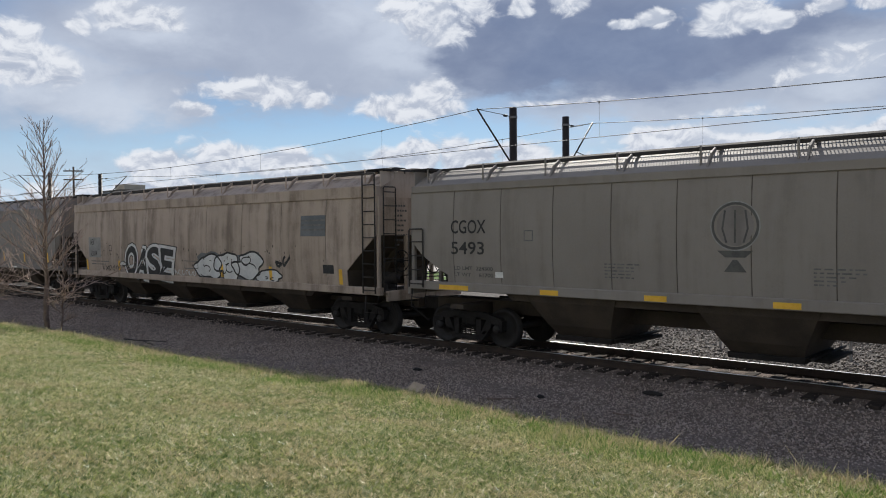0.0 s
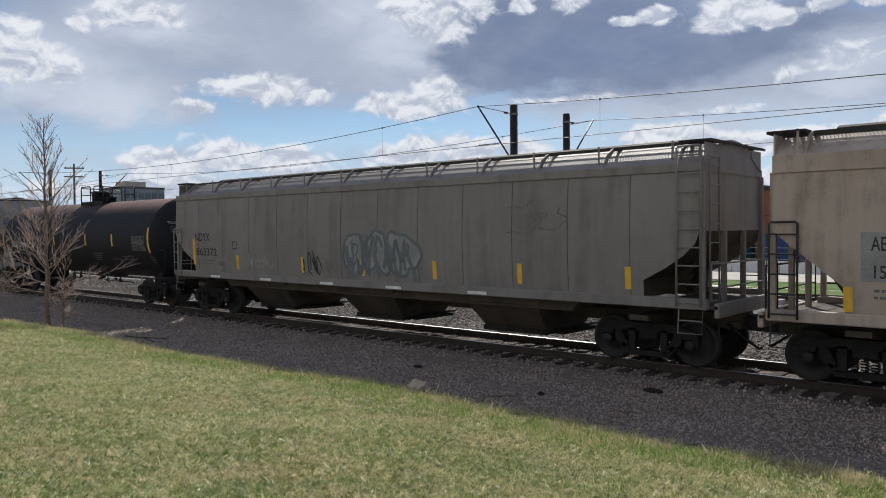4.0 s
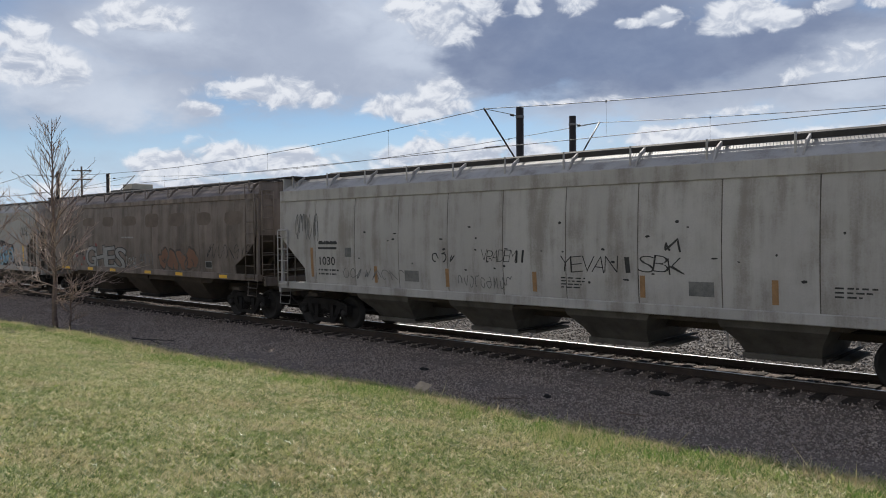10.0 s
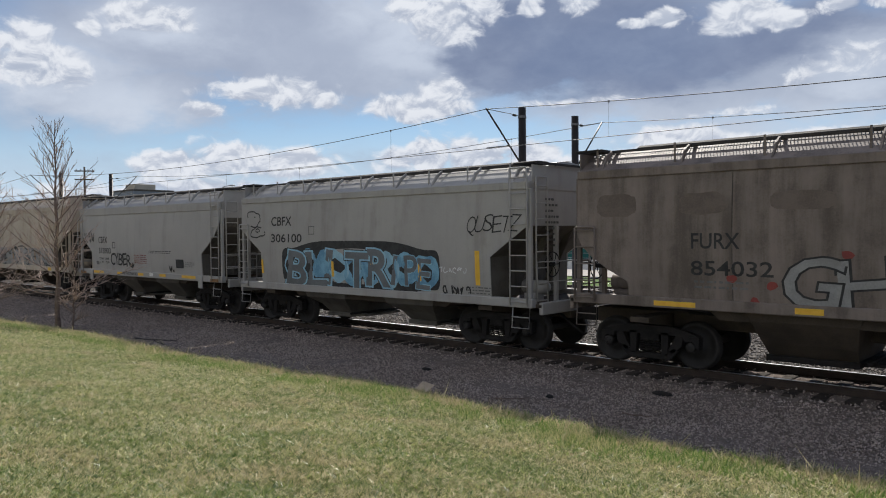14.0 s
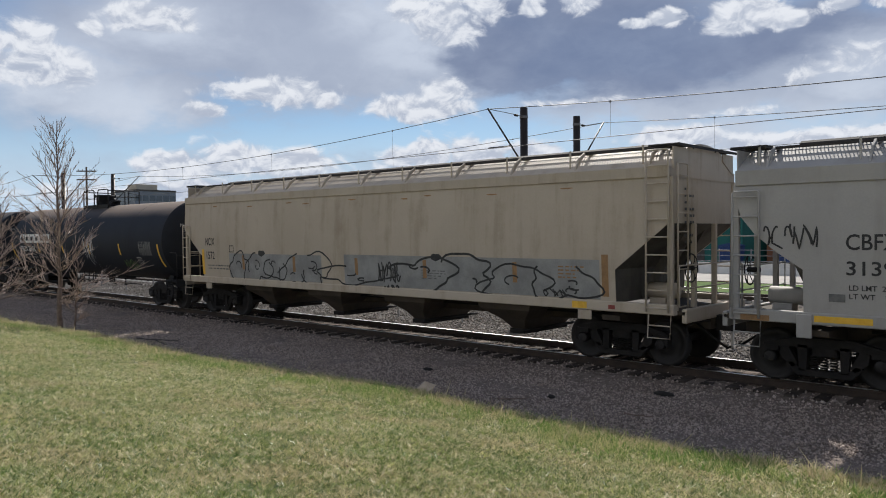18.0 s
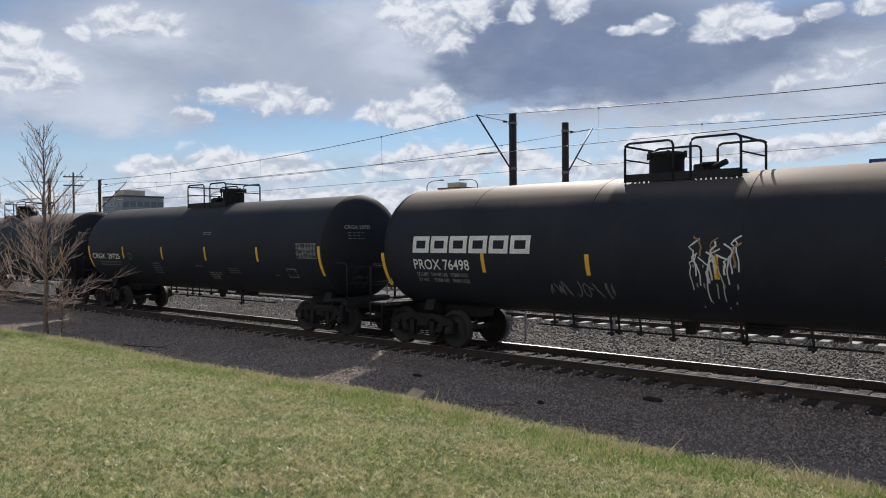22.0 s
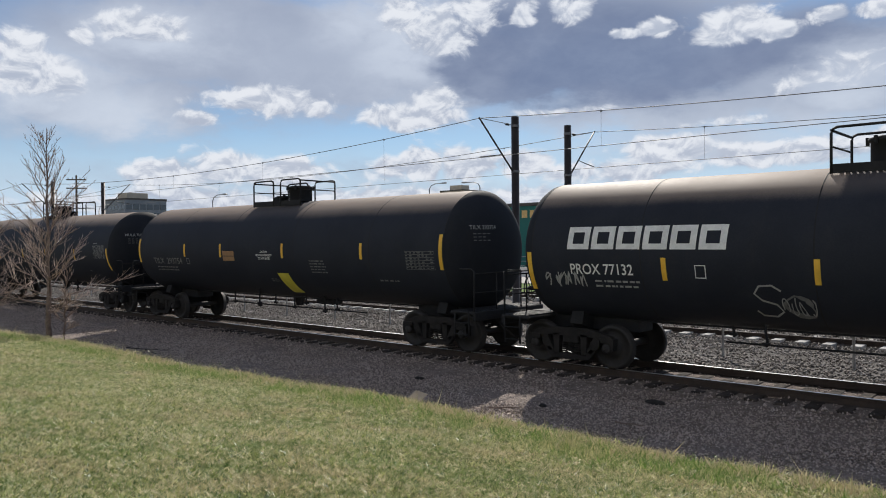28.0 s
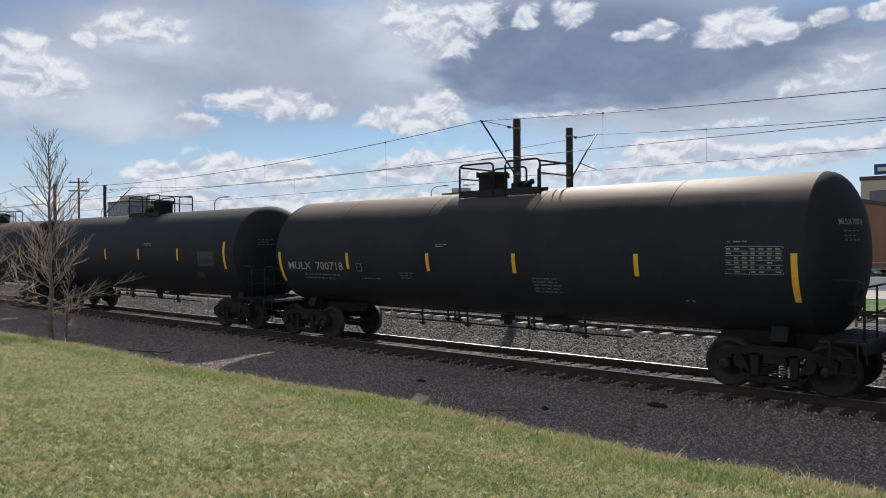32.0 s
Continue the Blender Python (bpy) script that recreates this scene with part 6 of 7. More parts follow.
def marks_tank_b(car, spec):
    block_logo(car, spec, -6.31, 2.37, 3.56, 0.40, 6)
    letter(car, spec, "PROX 76498", -6.30, 1.97, 0.24, "white_paint", width=1.78)
    letter(car, spec, "LD LMT  210100 LBS   95300 KGS", -6.25, 1.80, 0.085, "grey_paint", width=1.62)
    letter(car, spec, "LT WT     75900 LBS   34400 KGS", -6.25, 1.66, 0.085, "grey_paint", width=1.62)
    tank_bars(car, spec, (-4.1, -1.37, 1.31, 4.1), 1.93, 2.37, (-7.35, 7.2), 1.52, 2.36)
    grid_panel(car, spec, 5.72, 1.95, 0.94, 0.49, 7, 6, "grey_paint")
    r = random.Random(91)
    for k in range(15):
        x0, z1, l = 0.84 + 0.062 * k + r.uniform(-0.02, 0.02), 2.45 + r.uniform(-0.15, 0.3), r.uniform(0.25, 0.85)
        pts = [(x0 + 0.05 * math.sin(j * 0.9 + k) * (1 - j / 9) + (0.12 * math.cos(j + k) if j < 3 else 0), z1 - l * j / 9) for j in range(10)]
        mark(car, spec, "graffiti_stroke", *band(pts, r.uniform(0.018, 0.04), False), "rust_mark" if k % 5 == 3 else "white_spray", 0.006)
    r = random.Random(6)
    for k in range(5):
        x = 0.88 + 0.19 * k
        pts = [(x, 2.2), (x + 0.03 * (-1) ** k, 1.8), (x + 0.08 * r.uniform(-1, 1), 1.36 + 0.1 * (k % 3))]
        mark(car, spec, "graffiti_drip", *band(pts, 0.028, False), "grey_paint", 0.006)
    scrawl(car, spec, -2.54, 1.45, 1.85, 0.34, 8, "dim_paint", 92, 0.03)
    M.setdefault("green_spray", surface("green_spray_paint", (0.10, 0.20, 0.05), (0.16, 0.28, 0.08), 0.6, 0, 2, 40, 0.0))
    scrawl(car, spec, 3.99, 1.35, 1.2, 0.4, 5, "green_spray", 93, 0.03)
    frame_box(car, spec, 5.34, 1.62, 0.35, 0.23, "white_paint", None, 0.02)
    lines(car, spec, 5.4, 1.67, 0.24, 0.12, 2, "grey_paint", 3)
    end_writing(car, spec, "PROX 76498")


def marks_tank_c(car, spec):
    letter(car, spec, "CRGX  29725", -7.11, 2.03, 0.19, "white_paint", width=2.28)
    lines(car, spec, -6.6, 1.72, 1.7, 0.2, 2, "dim_paint", 2)
    tank_bars(car, spec, (-4.52, -1.64, 1.16, 4.06), 2.05, 2.49, (-7.36, 7.0), 1.68, 2.52)
    grid_panel(car, spec, 5.98, 2.18, 0.90, 0.42, 7, 6, "grey_paint")
    frame_box(car, spec, 5.35, 1.60, 0.43, 0.26, "grey_paint", None, 0.02)
    frame_box(car, spec, -4.15, 2.02, 0.21, 0.23, "dim_paint")
    lines(car, spec, -2.51, 1.5, 0.57, 0.42, 5, "dim_paint", 3)
    lines(car, spec, 1.03, 2.86, 0.46, 0.11, 2, "grey_paint", 4)
    lines(car, spec, 1.06, 1.40, 0.7, 0.26, 4, "grey_paint", 5)
    lines(car, spec, 2.3, 1.62, 0.6, 0.2, 3, "dim_paint", 6)
    lines(car, spec, 0.4, 1.80, 0.45, 0.07, 1, "dim_paint", 7)
    lines(car, spec, 4.7, 1.60, 0.2, 0.05, 1, "grey_paint", 8)
    end_writing(car, spec, "CRGX 29725")


def marks_tank_d(car, spec):
    block_logo(car, spec, -6.52, 2.53, 3.4, 0.46, 6)
    letter(car, spec, "PROX 77132", -6.45, 2.02, 0.21, "white_paint", width=1.44)
    lines(car, spec, -5.9, 1.70, 1.0, 0.2, 2, "grey_paint", 2)
    tank_bars(car, spec, (-4.36, -1.62, 1.1, 3.9), 1.93, 2.37, (-7.45, 7.05), 1.66, 2.47)
    frame_box(car, spec, -3.75, 1.99, 0.21, 0.25, "white_paint", None, 0.018)
    scrawl(car, spec, -7.1, 1.75, 1.0, 0.3, 6, "grey_paint", 94, 0.03)
    pts = [(-2.25, 1.80), (-2.40, 1.90), (-2.62, 1.88), (-2.72, 1.74), (-2.60, 1.62), (-2.36, 1.55), (-2.28, 1.42), (-2.42, 1.32), (-2.66, 1.33), (-2.74, 1.42)]
    mark(car, spec, "graffiti_scrawl", *band(pts, 0.035, False), "grey_paint", 0.006)
    mark(car, spec, "graffiti_fill", wavy(-1.98, 1.52, 0.28, 0.2, random.Random(5), 14), [tuple(range(14))], "dim_paint", 0.005)
    scrawl(car, spec, -2.3, 1.35, 0.6, 0.34, 4, "grey_paint", 95, 0.02)
    grid_panel(car, spec, 5.82, 2.01, 0.95, 0.46, 7, 6, "grey_paint")
    tag_art(car, spec, 2.86, 1.47, 3.0, 0.55, 5, None, "grey_paint", 96, 0.04)
    lines(car, spec, 1.7, 1.5, 0.5, 0.2, 3, "dim_paint", 6)
    end_writing(car, spec, "PROX 77132")


def marks_tank_e(car, spec):
    letter(car, spec, "TILX  293754", -6.60, 2.0, 0.20, "dim_paint", width=1.92)
    lines(car, spec, -6.5, 1.70, 1.4, 0.2, 2, "dim_paint", 2)
    tank_bars(car, spec, (-4.46, -2.27, 1.0, 4.42), 2.25, 2.68, (-7.6, 7.25), 2.02, 2.88)
    flat_bar(car, spec, -2.13, 2.14, -1.49, 2.45, "rust_mark", "placard")
    flat_bar(car, spec, -2.13, 2.28, -1.49, 2.30, "ink", "placard_line", 0.007)
    for k, word in enumerate(("CAUTION", "NITROGEN BLANKET", "DO NOT ENTER")):
        w = (0.36, 0.82, 0.6)[k]
        letter(car, spec, word, 0.1 - w / 2, 2.40 - 0.10 * k, 0.065, "white_paint", width=w)
    flat, faces = rect(0.0, 1.20, 0.53, 1.80, 10)
    mark(car, spec, "placard", [(0.57 + x + 0.16 * (1.80 - z), z) for x, z in flat], faces, "lime", 0.006, "crooked yellow placard")
    lines(car, spec, 2.23, 1.8, 0.7, 0.4, 5, "dim_paint", 4)
    lines(car, spec, 4.95, 1.62, 0.7, 0.1, 1, "dim_paint", 5)
    lines(car, spec, 0.1, 1.5, 0.4, 0.12, 2, "dim_paint", 6)
    grid_panel(car, spec, 6.06, 2.02, 0.97, 0.45, 7, 6, "dim_paint")
    frame_box(car, spec, -4.4, 2.0, 0.2, 0.2, "dim_paint")
    end_writing(car, spec, "TILX 293754")


def marks_tank_f(car, spec):
    letter(car, spec, "MULX  700718", -7.06, 2.02, 0.21, "grey_paint", width=2.42)
    lines(car, spec, -6.4, 1.70, 1.6, 0.2, 2, "dim_paint", 2)
    tank_bars(car, spec, (-4.43, -1.48, 1.13, 4.1), 2.05, 2.49, (-7.42, 7.05), 1.66, 2.51)
    grid_panel(car, spec, 5.87, 2.14, 1.0, 0.49, 7, 6, "grey_paint")
    lines(car, spec, 5.9, 2.68, 0.35, 0.05, 1, "grey_paint", 1)
    frame_box(car, spec, -4.1, 2.0, 0.2, 0.22, "grey_paint", None, 0.015)
    lines(car, spec, -1.2, 2.62, 0.4, 0.09, 2, "grey_paint", 3)
    lines(car, spec, 1.57, 1.6, 0.7, 0.36, 5, "dim_paint", 4)
    lines(car, spec, -2.5, 1.8, 0.5, 0.2, 3, "dim_paint", 5)
    lines(car, spec, -4.0, 1.75, 0.8, 0.08, 1, "dim_paint", 7)
    lines(car, spec, 5.0, 1.55, 0.25, 0.06, 1, "grey_paint", 8)
    end_writing(car, spec, "MULX 700718")


def marks_tank_g(car, spec):
    lines(car, spec, -6.8, 2.02, 2.2, 0.18, 1, "dim_paint", 2)
    tank_bars(car, spec, (-4.4, -1.5, 1.2, 4.0), 2.2, 2.62, (-7.3, 6.9), 1.95, 2.82)
    grid_panel(car, spec, 5.3, 2.05, 1.0, 0.45, 7, 6, "dim_paint")
    lines(car, spec, 1.6, 2.7, 0.6, 0.12, 2, "grey_paint", 3)
    lines(car, spec, 5.0, 1.6, 0.5, 0.2, 3, "dim_paint", 4)
    end_writing(car, spec, "")


M["lime"] = surface("yellow_placard_paint", (0.55, 0.48, 0.04), (0.65, 0.58, 0.08), 0.6, 0, 3, 30, 0.0)
# couplings between the cars, along the train; the train's zero passes x = 0 at 16 s
JOINTS = [114.6, 96.9, 77.7, 57.98, 41.4, 22.0, 4.65, -7.6, -19.56, -38.6, -55.7, -72.8, -89.97, -107.4, -124.7, -142.0, -159.3, -176.6]
BASE = dict(kind="hopper", eave=3.80, sill=1.28, bulge=0.06, cut=(1.15, 1.72, 2.66), panels=14, band=0.15, rise=0.54, bays=3, bay_in=2.5, bay_low=0.34, bay=(0.56, 0.36), drop=0.16, board_deep=0.05, brake_end=-1, iron="grating")
CARS = [
    dict(BASE, paint="gunmetal_paint", bay=(0.54, 0.34), label="dark grey covered hopper car with black lettering", panels=12, eave=3.70, sill=1.52, straight=False, slide=-0.08, marks=marks_grain),
    dict(BASE, paint="sand_paint", board_deep=0.09, end_lines=True, bay=(0.60, 0.32), label="rust-streaked sand-coloured covered hopper car with white graffiti", panels=9, bays=4, eave=3.66, band=0.29, brake_end=1, slide=-0.1, marks=marks_sand),
    dict(BASE, paint="silver_paint", bay=(0.46, 0.38), drop=0.22, label="silver grey covered hopper car with yellow reflectors", iron="silver_paint", panels=13, eave=3.78, sill=1.38, straight=False, slide=0.1, marks=marks_silver),
    dict(kind="tank", paint="black_brown", label="black tank car with a rust-brown top", brake_end=1, dome=0.60, hatch=-0.05, deck=1.02, slide=0.06, shift=-0.12, gap=0.70, marks=marks_tank_a),
    dict(BASE, paint="pale_paint", board_deep=0.09, end_lines=True, slope="slope_grey", bay_paint="slope_grey", label="pale grey covered hopper car with black scrawls", iron="pale_paint", panels=11, bays=4, eave=3.66, band=0.29, bay=(0.56, 0.40), drop=0.10, brake_end=1, marks=marks_pale),
    dict(BASE, paint="grime_paint", bay=(0.48, 0.40), drop=0.18, label="brown-grimed covered hopper car with sprayed lettering", iron="grime_paint", panels=5, sill=1.42, straight=False, slide=0.06, marks=marks_grime),
    dict(BASE, paint="clean_grey_paint", end_lines=True, slope="slope_grey", bay_paint="slope_grey", label="short light grey covered hopper car with blue graffiti", iron="clean_grey_paint", panels=1, board_deep=0.05, bays=2, bay=(0.50, 0.28), drop=0.14, bay_in=2.2, eave=3.67, sill=1.22, cut=(1.05, 2.15, 2.85), brackets=9, brake_end=1, slide=0.16, marks=marks_short_blue),
    dict(BASE, paint="fresh_grey_paint", slope="slope_grey", bay_paint="slope_grey", label="short clean grey covered hopper car", iron="fresh_grey_paint", panels=1, board_deep=0.05, bays=2, bay=(0.50, 0.28), drop=0.14, bay_in=2.2, eave=3.52, band=0.26, sill=1.30, cut=(1.15, 2.05, 3.25), brackets=7, straight=False, marks=marks_short_grey),
    dict(BASE, paint="cream_paint", end_lines=True, slope="slope_grey", label="cream covered hopper car with outlined graffiti", iron="cream_paint", panels=1, board_deep=0.05, bays=4, bay=(0.44, 0.11), bay_low=0.36, drop=0.0, eave=3.76, band=0.20, cut=(1.15, 1.95, 2.86), brake_end=1, marks=marks_cream),
    dict(kind="tank", paint="black_warm", label="black tank car with a white trade mark and drips", brake_end=-1, dome=0.08, hatch=-0.52, slide=-0.2, marks=marks_tank_b),
    dict(kind="tank", paint="black", label="plain black tank car with yellow reflectors", brake_end=1, dome=0.12, hatch=0.72, slide=0.12, shift=-0.12, gap=0.70, marks=marks_tank_c),
    dict(kind="tank", paint="black_warm", label="black tank car with a white trade mark and scrawls", brake_end=-1, dome=-0.18, hatch=-0.70, deck=1.35, slide=0.08, shift=-0.08, gap=0.66, marks=marks_tank_d),
    dict(kind="tank", paint="black_warm", label="black tank car with a crooked yellow placard", brake_end=-1, dome=-0.22, hatch=0.12, slide=0.12, shift=-0.12, gap=0.64, marks=marks_tank_e),
    dict(kind="tank", paint="black_warm", label="black tank car with a dusty top and white data table", brake_end=1, dome=0.24, hatch=-0.44, slide=0.14, shift=-0.14, gap=0.68, marks=marks_tank_f),
    dict(kind="tank", paint="black", label="black tank car with yellow reflectors", brake_end=1, dome=0.1, hatch=0.3, marks=marks_tank_g),
    dict(kind="tank", paint="black_brown", label="black tank car with a brownish top", brake_end=1, dome=0.0, hatch=0.3, marks=marks_tank_g),
    dict(kind="tank", paint="black", label="black tank car with yellow reflectors", brake_end=1, dome=0.0, hatch=0.3, marks=marks_tank_g),
]
TRAIN = []
for number, spec in enumerate(CARS):
    a, b = JOINTS[number], JOINTS[number + 1]
    spec["pitch"] = a - b
    car = (tank_car if spec["kind"] == "tank" else hopper)(spec)
    TRAIN.append((car, (a + b) / 2 + spec.get("shift", 0.0)))

# ---- behind the tracks ----
def catenary_pole(x, y, arm, high, tip, low):
    """A dark tubular mast with a bracket arm towards its track, which ends at the height tip; low: the contact wire."""
    p = empty("catenary_pole", "dark brown steel catenary mast with a bracket arm", "catenary pole", "catenary poles", at=(x, y, -0.3))
    tip, low = tip + 0.3, low + 0.3
    foot = high - 2.25
    part("mast", Shape().lathe([(0.20, 0.0), (0.20, 0.05), (0.165, 0.06), (0.16, high), (0.0, high)], "z", 16), "black_pole", p)
    part("base_plate", Shape().box(-0.3, 0.3, -0.3, 0.3, 0, 0.04, 0.01), "galv", p)
    for z in (high - 0.38, foot):
        part("clamp", Shape().lathe([(0.16, z - 0.05), (0.175, z - 0.05), (0.175, z + 0.05), (0.16, z + 0.05)], "z", 16, False), "wire", p)
    part("top_tube", Shape().tube([(0, 0.15 * arm, high - 0.36), (0, 0.8 * arm, high - 0.33), (0, 2.33 * arm, tip)], 0.014, 6), "wire", p)
    part("strut", Shape().tube([(0, 0.17 * arm, foot), (0, 2.36 * arm, tip + 0.02)], 0.036, 6), "black_pole", p)
    part("insulator", Shape().lathe([(0.0, 0.42), (0.05, 0.44), (0.05, 0.62), (0.0, 0.64)], "y", 8, True, 0, high - 0.36), "black_pole", p, at=(0, 0 if arm > 0 else -1.06, 0))
    k = (low + 0.25 - foot) / (tip - foot) * 2.2 + 0.17
    part("steady_arm", Shape().tube([(0, k * arm, low + 0.25), (0, (k + 0.2) * arm, low + 0.2), (0, 2.33 * arm, low + 0.03)], 0.02, 6), "black_pole", p)
    return p


POLE_X = [27.6, -18.81, -65.3, -112.0, -158.0]
for px in POLE_X:
    catenary_pole(px, 25.73, -1, 8.1, 7.49, 5.95)
    catenary_pole(px + 0.02 if px > -60 else px + 0.3, 29.7, 1, 8.17, 7.82, 6.12)


def overhead_line(y, z, sag, low):
    line = empty("overhead_line", "thin dark overhead contact line with droppers", "overhead line", "overhead lines", at=(0, y, 0))
    mess = []
    for a, b in zip(POLE_X, POLE_X[1:]):
        for k in range(16):
            u = k / 16
            mess.append((a + (b - a) * u, 0, z - sag * 4 * u * (1 - u)))
    part("messenger_wire", Shape().tube(mess, 0.015, 5, False), "wire", line)
    part("contact_wire", Shape().tube([(40, 0, low), (-160, 0, low)], 0.013, 5, False), "wire", line)
    for a, b in zip(POLE_X, POLE_X[1:]):
        for k in range(5):
            u = (k + 0.6) / 5.2
            drop = part("dropper", Shape().tube([(0, 0, low), (0, 0, z - sag * 4 * u * (1 - u))], 0.005, 4, False), "wire", line, at=(a + (b - a) * u, 0, 0))
            part("clip", once("wire_clip", lambda: Shape().box(-0.03, 0.03, -0.02, 0.02, -0.05, 0.03, 0.008).mesh("clip")), "wire", drop, at=(0, 0, z - sag * 4 * u * (1 - u)))


overhead_line(23.4, 7.49, 0.82, 5.95)
overhead_line(32.1, 7.82, 0.75, 6.12)


def fence(y, x0, n, step, high):
    f = empty("fence", "line of thin grey steel fence posts with a top wire", "fence", at=(0, y, -0.3))
    me = Shape().lathe([(0.032, 0.0), (0.032, high), (0.045, high + 0.01), (0.0, high + 0.06)], "z", 8).mesh("post")
    for k in range(n):
        part("post", me, "galv", f, at=(x0 - k * step, 0, 0))
    part("top_wire", Shape().tube([(x0 + 3, 0, high - 0.02), (x0 - n * step, 0, high - 0.02)], 0.008, 5), "galv", f)


fence(19.3, 4.45, 26, 3.02, 1.55)
sheet("grass_verge", -260, 200, 34.0, 42.0, -0.22, "far_lawn", "green grass verge beyond the light rail", "grass", 60, 6, 0.06)
sheet("pavement", -260, 200, 42.0, 50.0, -0.18, "paving", "pale concrete pavement", "pavement", 40, 3, 0.0)
sheet("road", -260, 200, 50.0, 66.5, -0.20, "asphalt", "grey asphalt road and forecourt", "road", 40, 3, 0.0)

M["teal"] = surface("teal_wall_paint", (0.010, 0.12, 0.105), (0.016, 0.15, 0.13), 0.7, 0, 0.5, 12, 0.05)
M["brick"] = surface("orange_brown_wall", (0.34, 0.15, 0.085), (0.40, 0.19, 0.11), 0.85, 0, 0.3, 8, 0.1)
M["trim"] = surface("dark_trim", (0.05, 0.045, 0.04), (0.09, 0.08, 0.075), 0.7, 0, 2, 30, 0.05)
M["gold"] = surface("gold_sign_paint", (0.62, 0.42, 0.16), (0.72, 0.52, 0.22), 0.6, 0, 4, 40, 0.0)
M["beige"] = surface("beige_wall", (0.46, 0.41, 0.33), (0.55, 0.49, 0.40), 0.85, 0, 0.4, 10, 0.1)
M["office"] = surface("blue_grey_cladding", (0.16, 0.19, 0.23), (0.23, 0.26, 0.30), 0.6, 0, 0.3, 8, 0.05)
M["glass"] = surface("dark_window_glass", (0.03, 0.045, 0.06), (0.05, 0.065, 0.085), 0.15, 0, 1, 10, 0.0, gloss=0.8)
M["blue_bin"] = surface("blue_container_paint", (0.02, 0.05, 0.16), (0.03, 0.075, 0.22), 0.6, 0, 2, 20, 0.1)
M["leaf"] = flecks("far_tree_leaves", ((0.035, 0.05, 0.03), (0.06, 0.075, 0.045), (0.09, 0.10, 0.06)), 0.8)


def block(name, label, x0, x1, y0, y1, high, mat, category="building", parapet=0.35):
    b = empty(name, label, category, at=(0, 0, -0.2))
    part("wall", Shape().box(x0, x1, y0, y1, 0, high, 0.02), mat, b)
    part("roof", Shape().box(x0 - 0.12, x1 + 0.12, y0 - 0.12, y1 + 0.12, high, high + parapet, 0.03), "trim", b)
    return b


teal = block("store_building", "teal-painted store with a gold painted sign", -52.0, -25.6, 67.0, 92.0, 6.5, "teal")


def wall_text(parent, text, x, y, z, h, mat, width=None, name="lettering"):
    co, fs = glyphs(text, h / 0.69)
    w = max(q[0] for q in co)
    k = width / w if width else 1.0
    part(name, Shape().add([(x + a * k, y, z + b) for a, b in co], fs), mat, parent, "gold lettering on the wall")


wall_text(teal, "open 7 days", -36.6, 66.97, 5.3, 0.78, "gold", 9.2)


def sunflower(parent, x, y, z, r):
    """An emblem in plain shapes: a ring of orange petals round a yellow disc."""
    s = Shape()
    for k in range(16):
        a = 2 * math.pi * k / 16
        b = math.pi / 16
        s.add([(x + r * 0.5 * math.cos(a - b), y, z + r * 0.5 * math.sin(a - b)), (x + r * math.cos(a), y, z + r * math.sin(a)), (x + r * 0.5 * math.cos(a + b), y, z + r * 0.5 * math.sin(a + b))], [(0, 1, 2)])
    part("emblem_petals", s, "petal", parent, "orange petal emblem")
    part("emblem_disc", Shape().add([(x + r * 0.52 * math.cos(2 * math.pi * k / 24), y - 0.004, z + r * 0.52 * math.sin(2 * math.pi * k / 24)) for k in range(24)], [tuple(range(24))]), "gold", parent)


M["petal"] = surface("orange_sign_paint", (0.50, 0.16, 0.02), (0.60, 0.23, 0.04), 0.6, 0, 3, 30, 0.0)
sunflower(teal, -39.3, 66.97, 4.6, 2.7)
# a word that cannot be made out, as plain bars
s = Shape()
for k in range(7):
    s.box(-49.2 + 1.05 * k, -48.5 + 1.05 * k, 66.96, 66.98, 5.25, 6.05)
part("sign_bars", s, "gold", teal)
part("roof_unit", Shape().box(-35.8, -33.7, 69, 71, 6.85, 7.75, 0.05), "brick", teal, "rusty rooftop unit")
part("roof_unit", Shape().box(-46.5, -44.6, 70, 73, 6.85, 7.7, 0.05), "galv", teal)
part("vent_pipe", Shape().tube([(-43.6, 71, 6.8), (-43.6, 71, 8.1)], 0.18, 8), "galv", teal)
part("wall_lamp", Shape().box(-33.2, -32.6, 66.7, 67.0, 4.6, 4.85, 0.03), "trim", teal)
for k in range(4):
    part("downpipe", Shape().tube([(-50 + 6.5 * k, 66.93, 0.1), (-50 + 6.5 * k, 66.93, 6.4)], 0.05, 6), "teal", teal)
part("door", Shape().box(-30.2, -29.0, 66.93, 66.99, 0.1, 2.2, 0.01), "trim", teal)

brick = block("brick_warehouse", "orange-brown brick warehouse wall with a flat roof", -25.3, -17.6, 72.0, 95.0, 6.2, "brick")
for z in (2.2, 3.9):
    part("wall_joint", Shape().box(-25.3, -17.6, 71.97, 72.01, z, z + 0.05), "trim", brick)
for x in (-23.4, -20.2):
    part("wall_lamp", Shape().box(x, x + 0.35, 71.7, 72.0, 4.9, 5.25, 0.04), "trim", brick)
part("roof_unit", Shape().box(-24.6, -22.8, 76, 78, 6.55, 7.5, 0.05).tube([(-22.4, 76, 6.5), (-22.4, 76, 7.4)], 0.2, 8), "galv", brick)

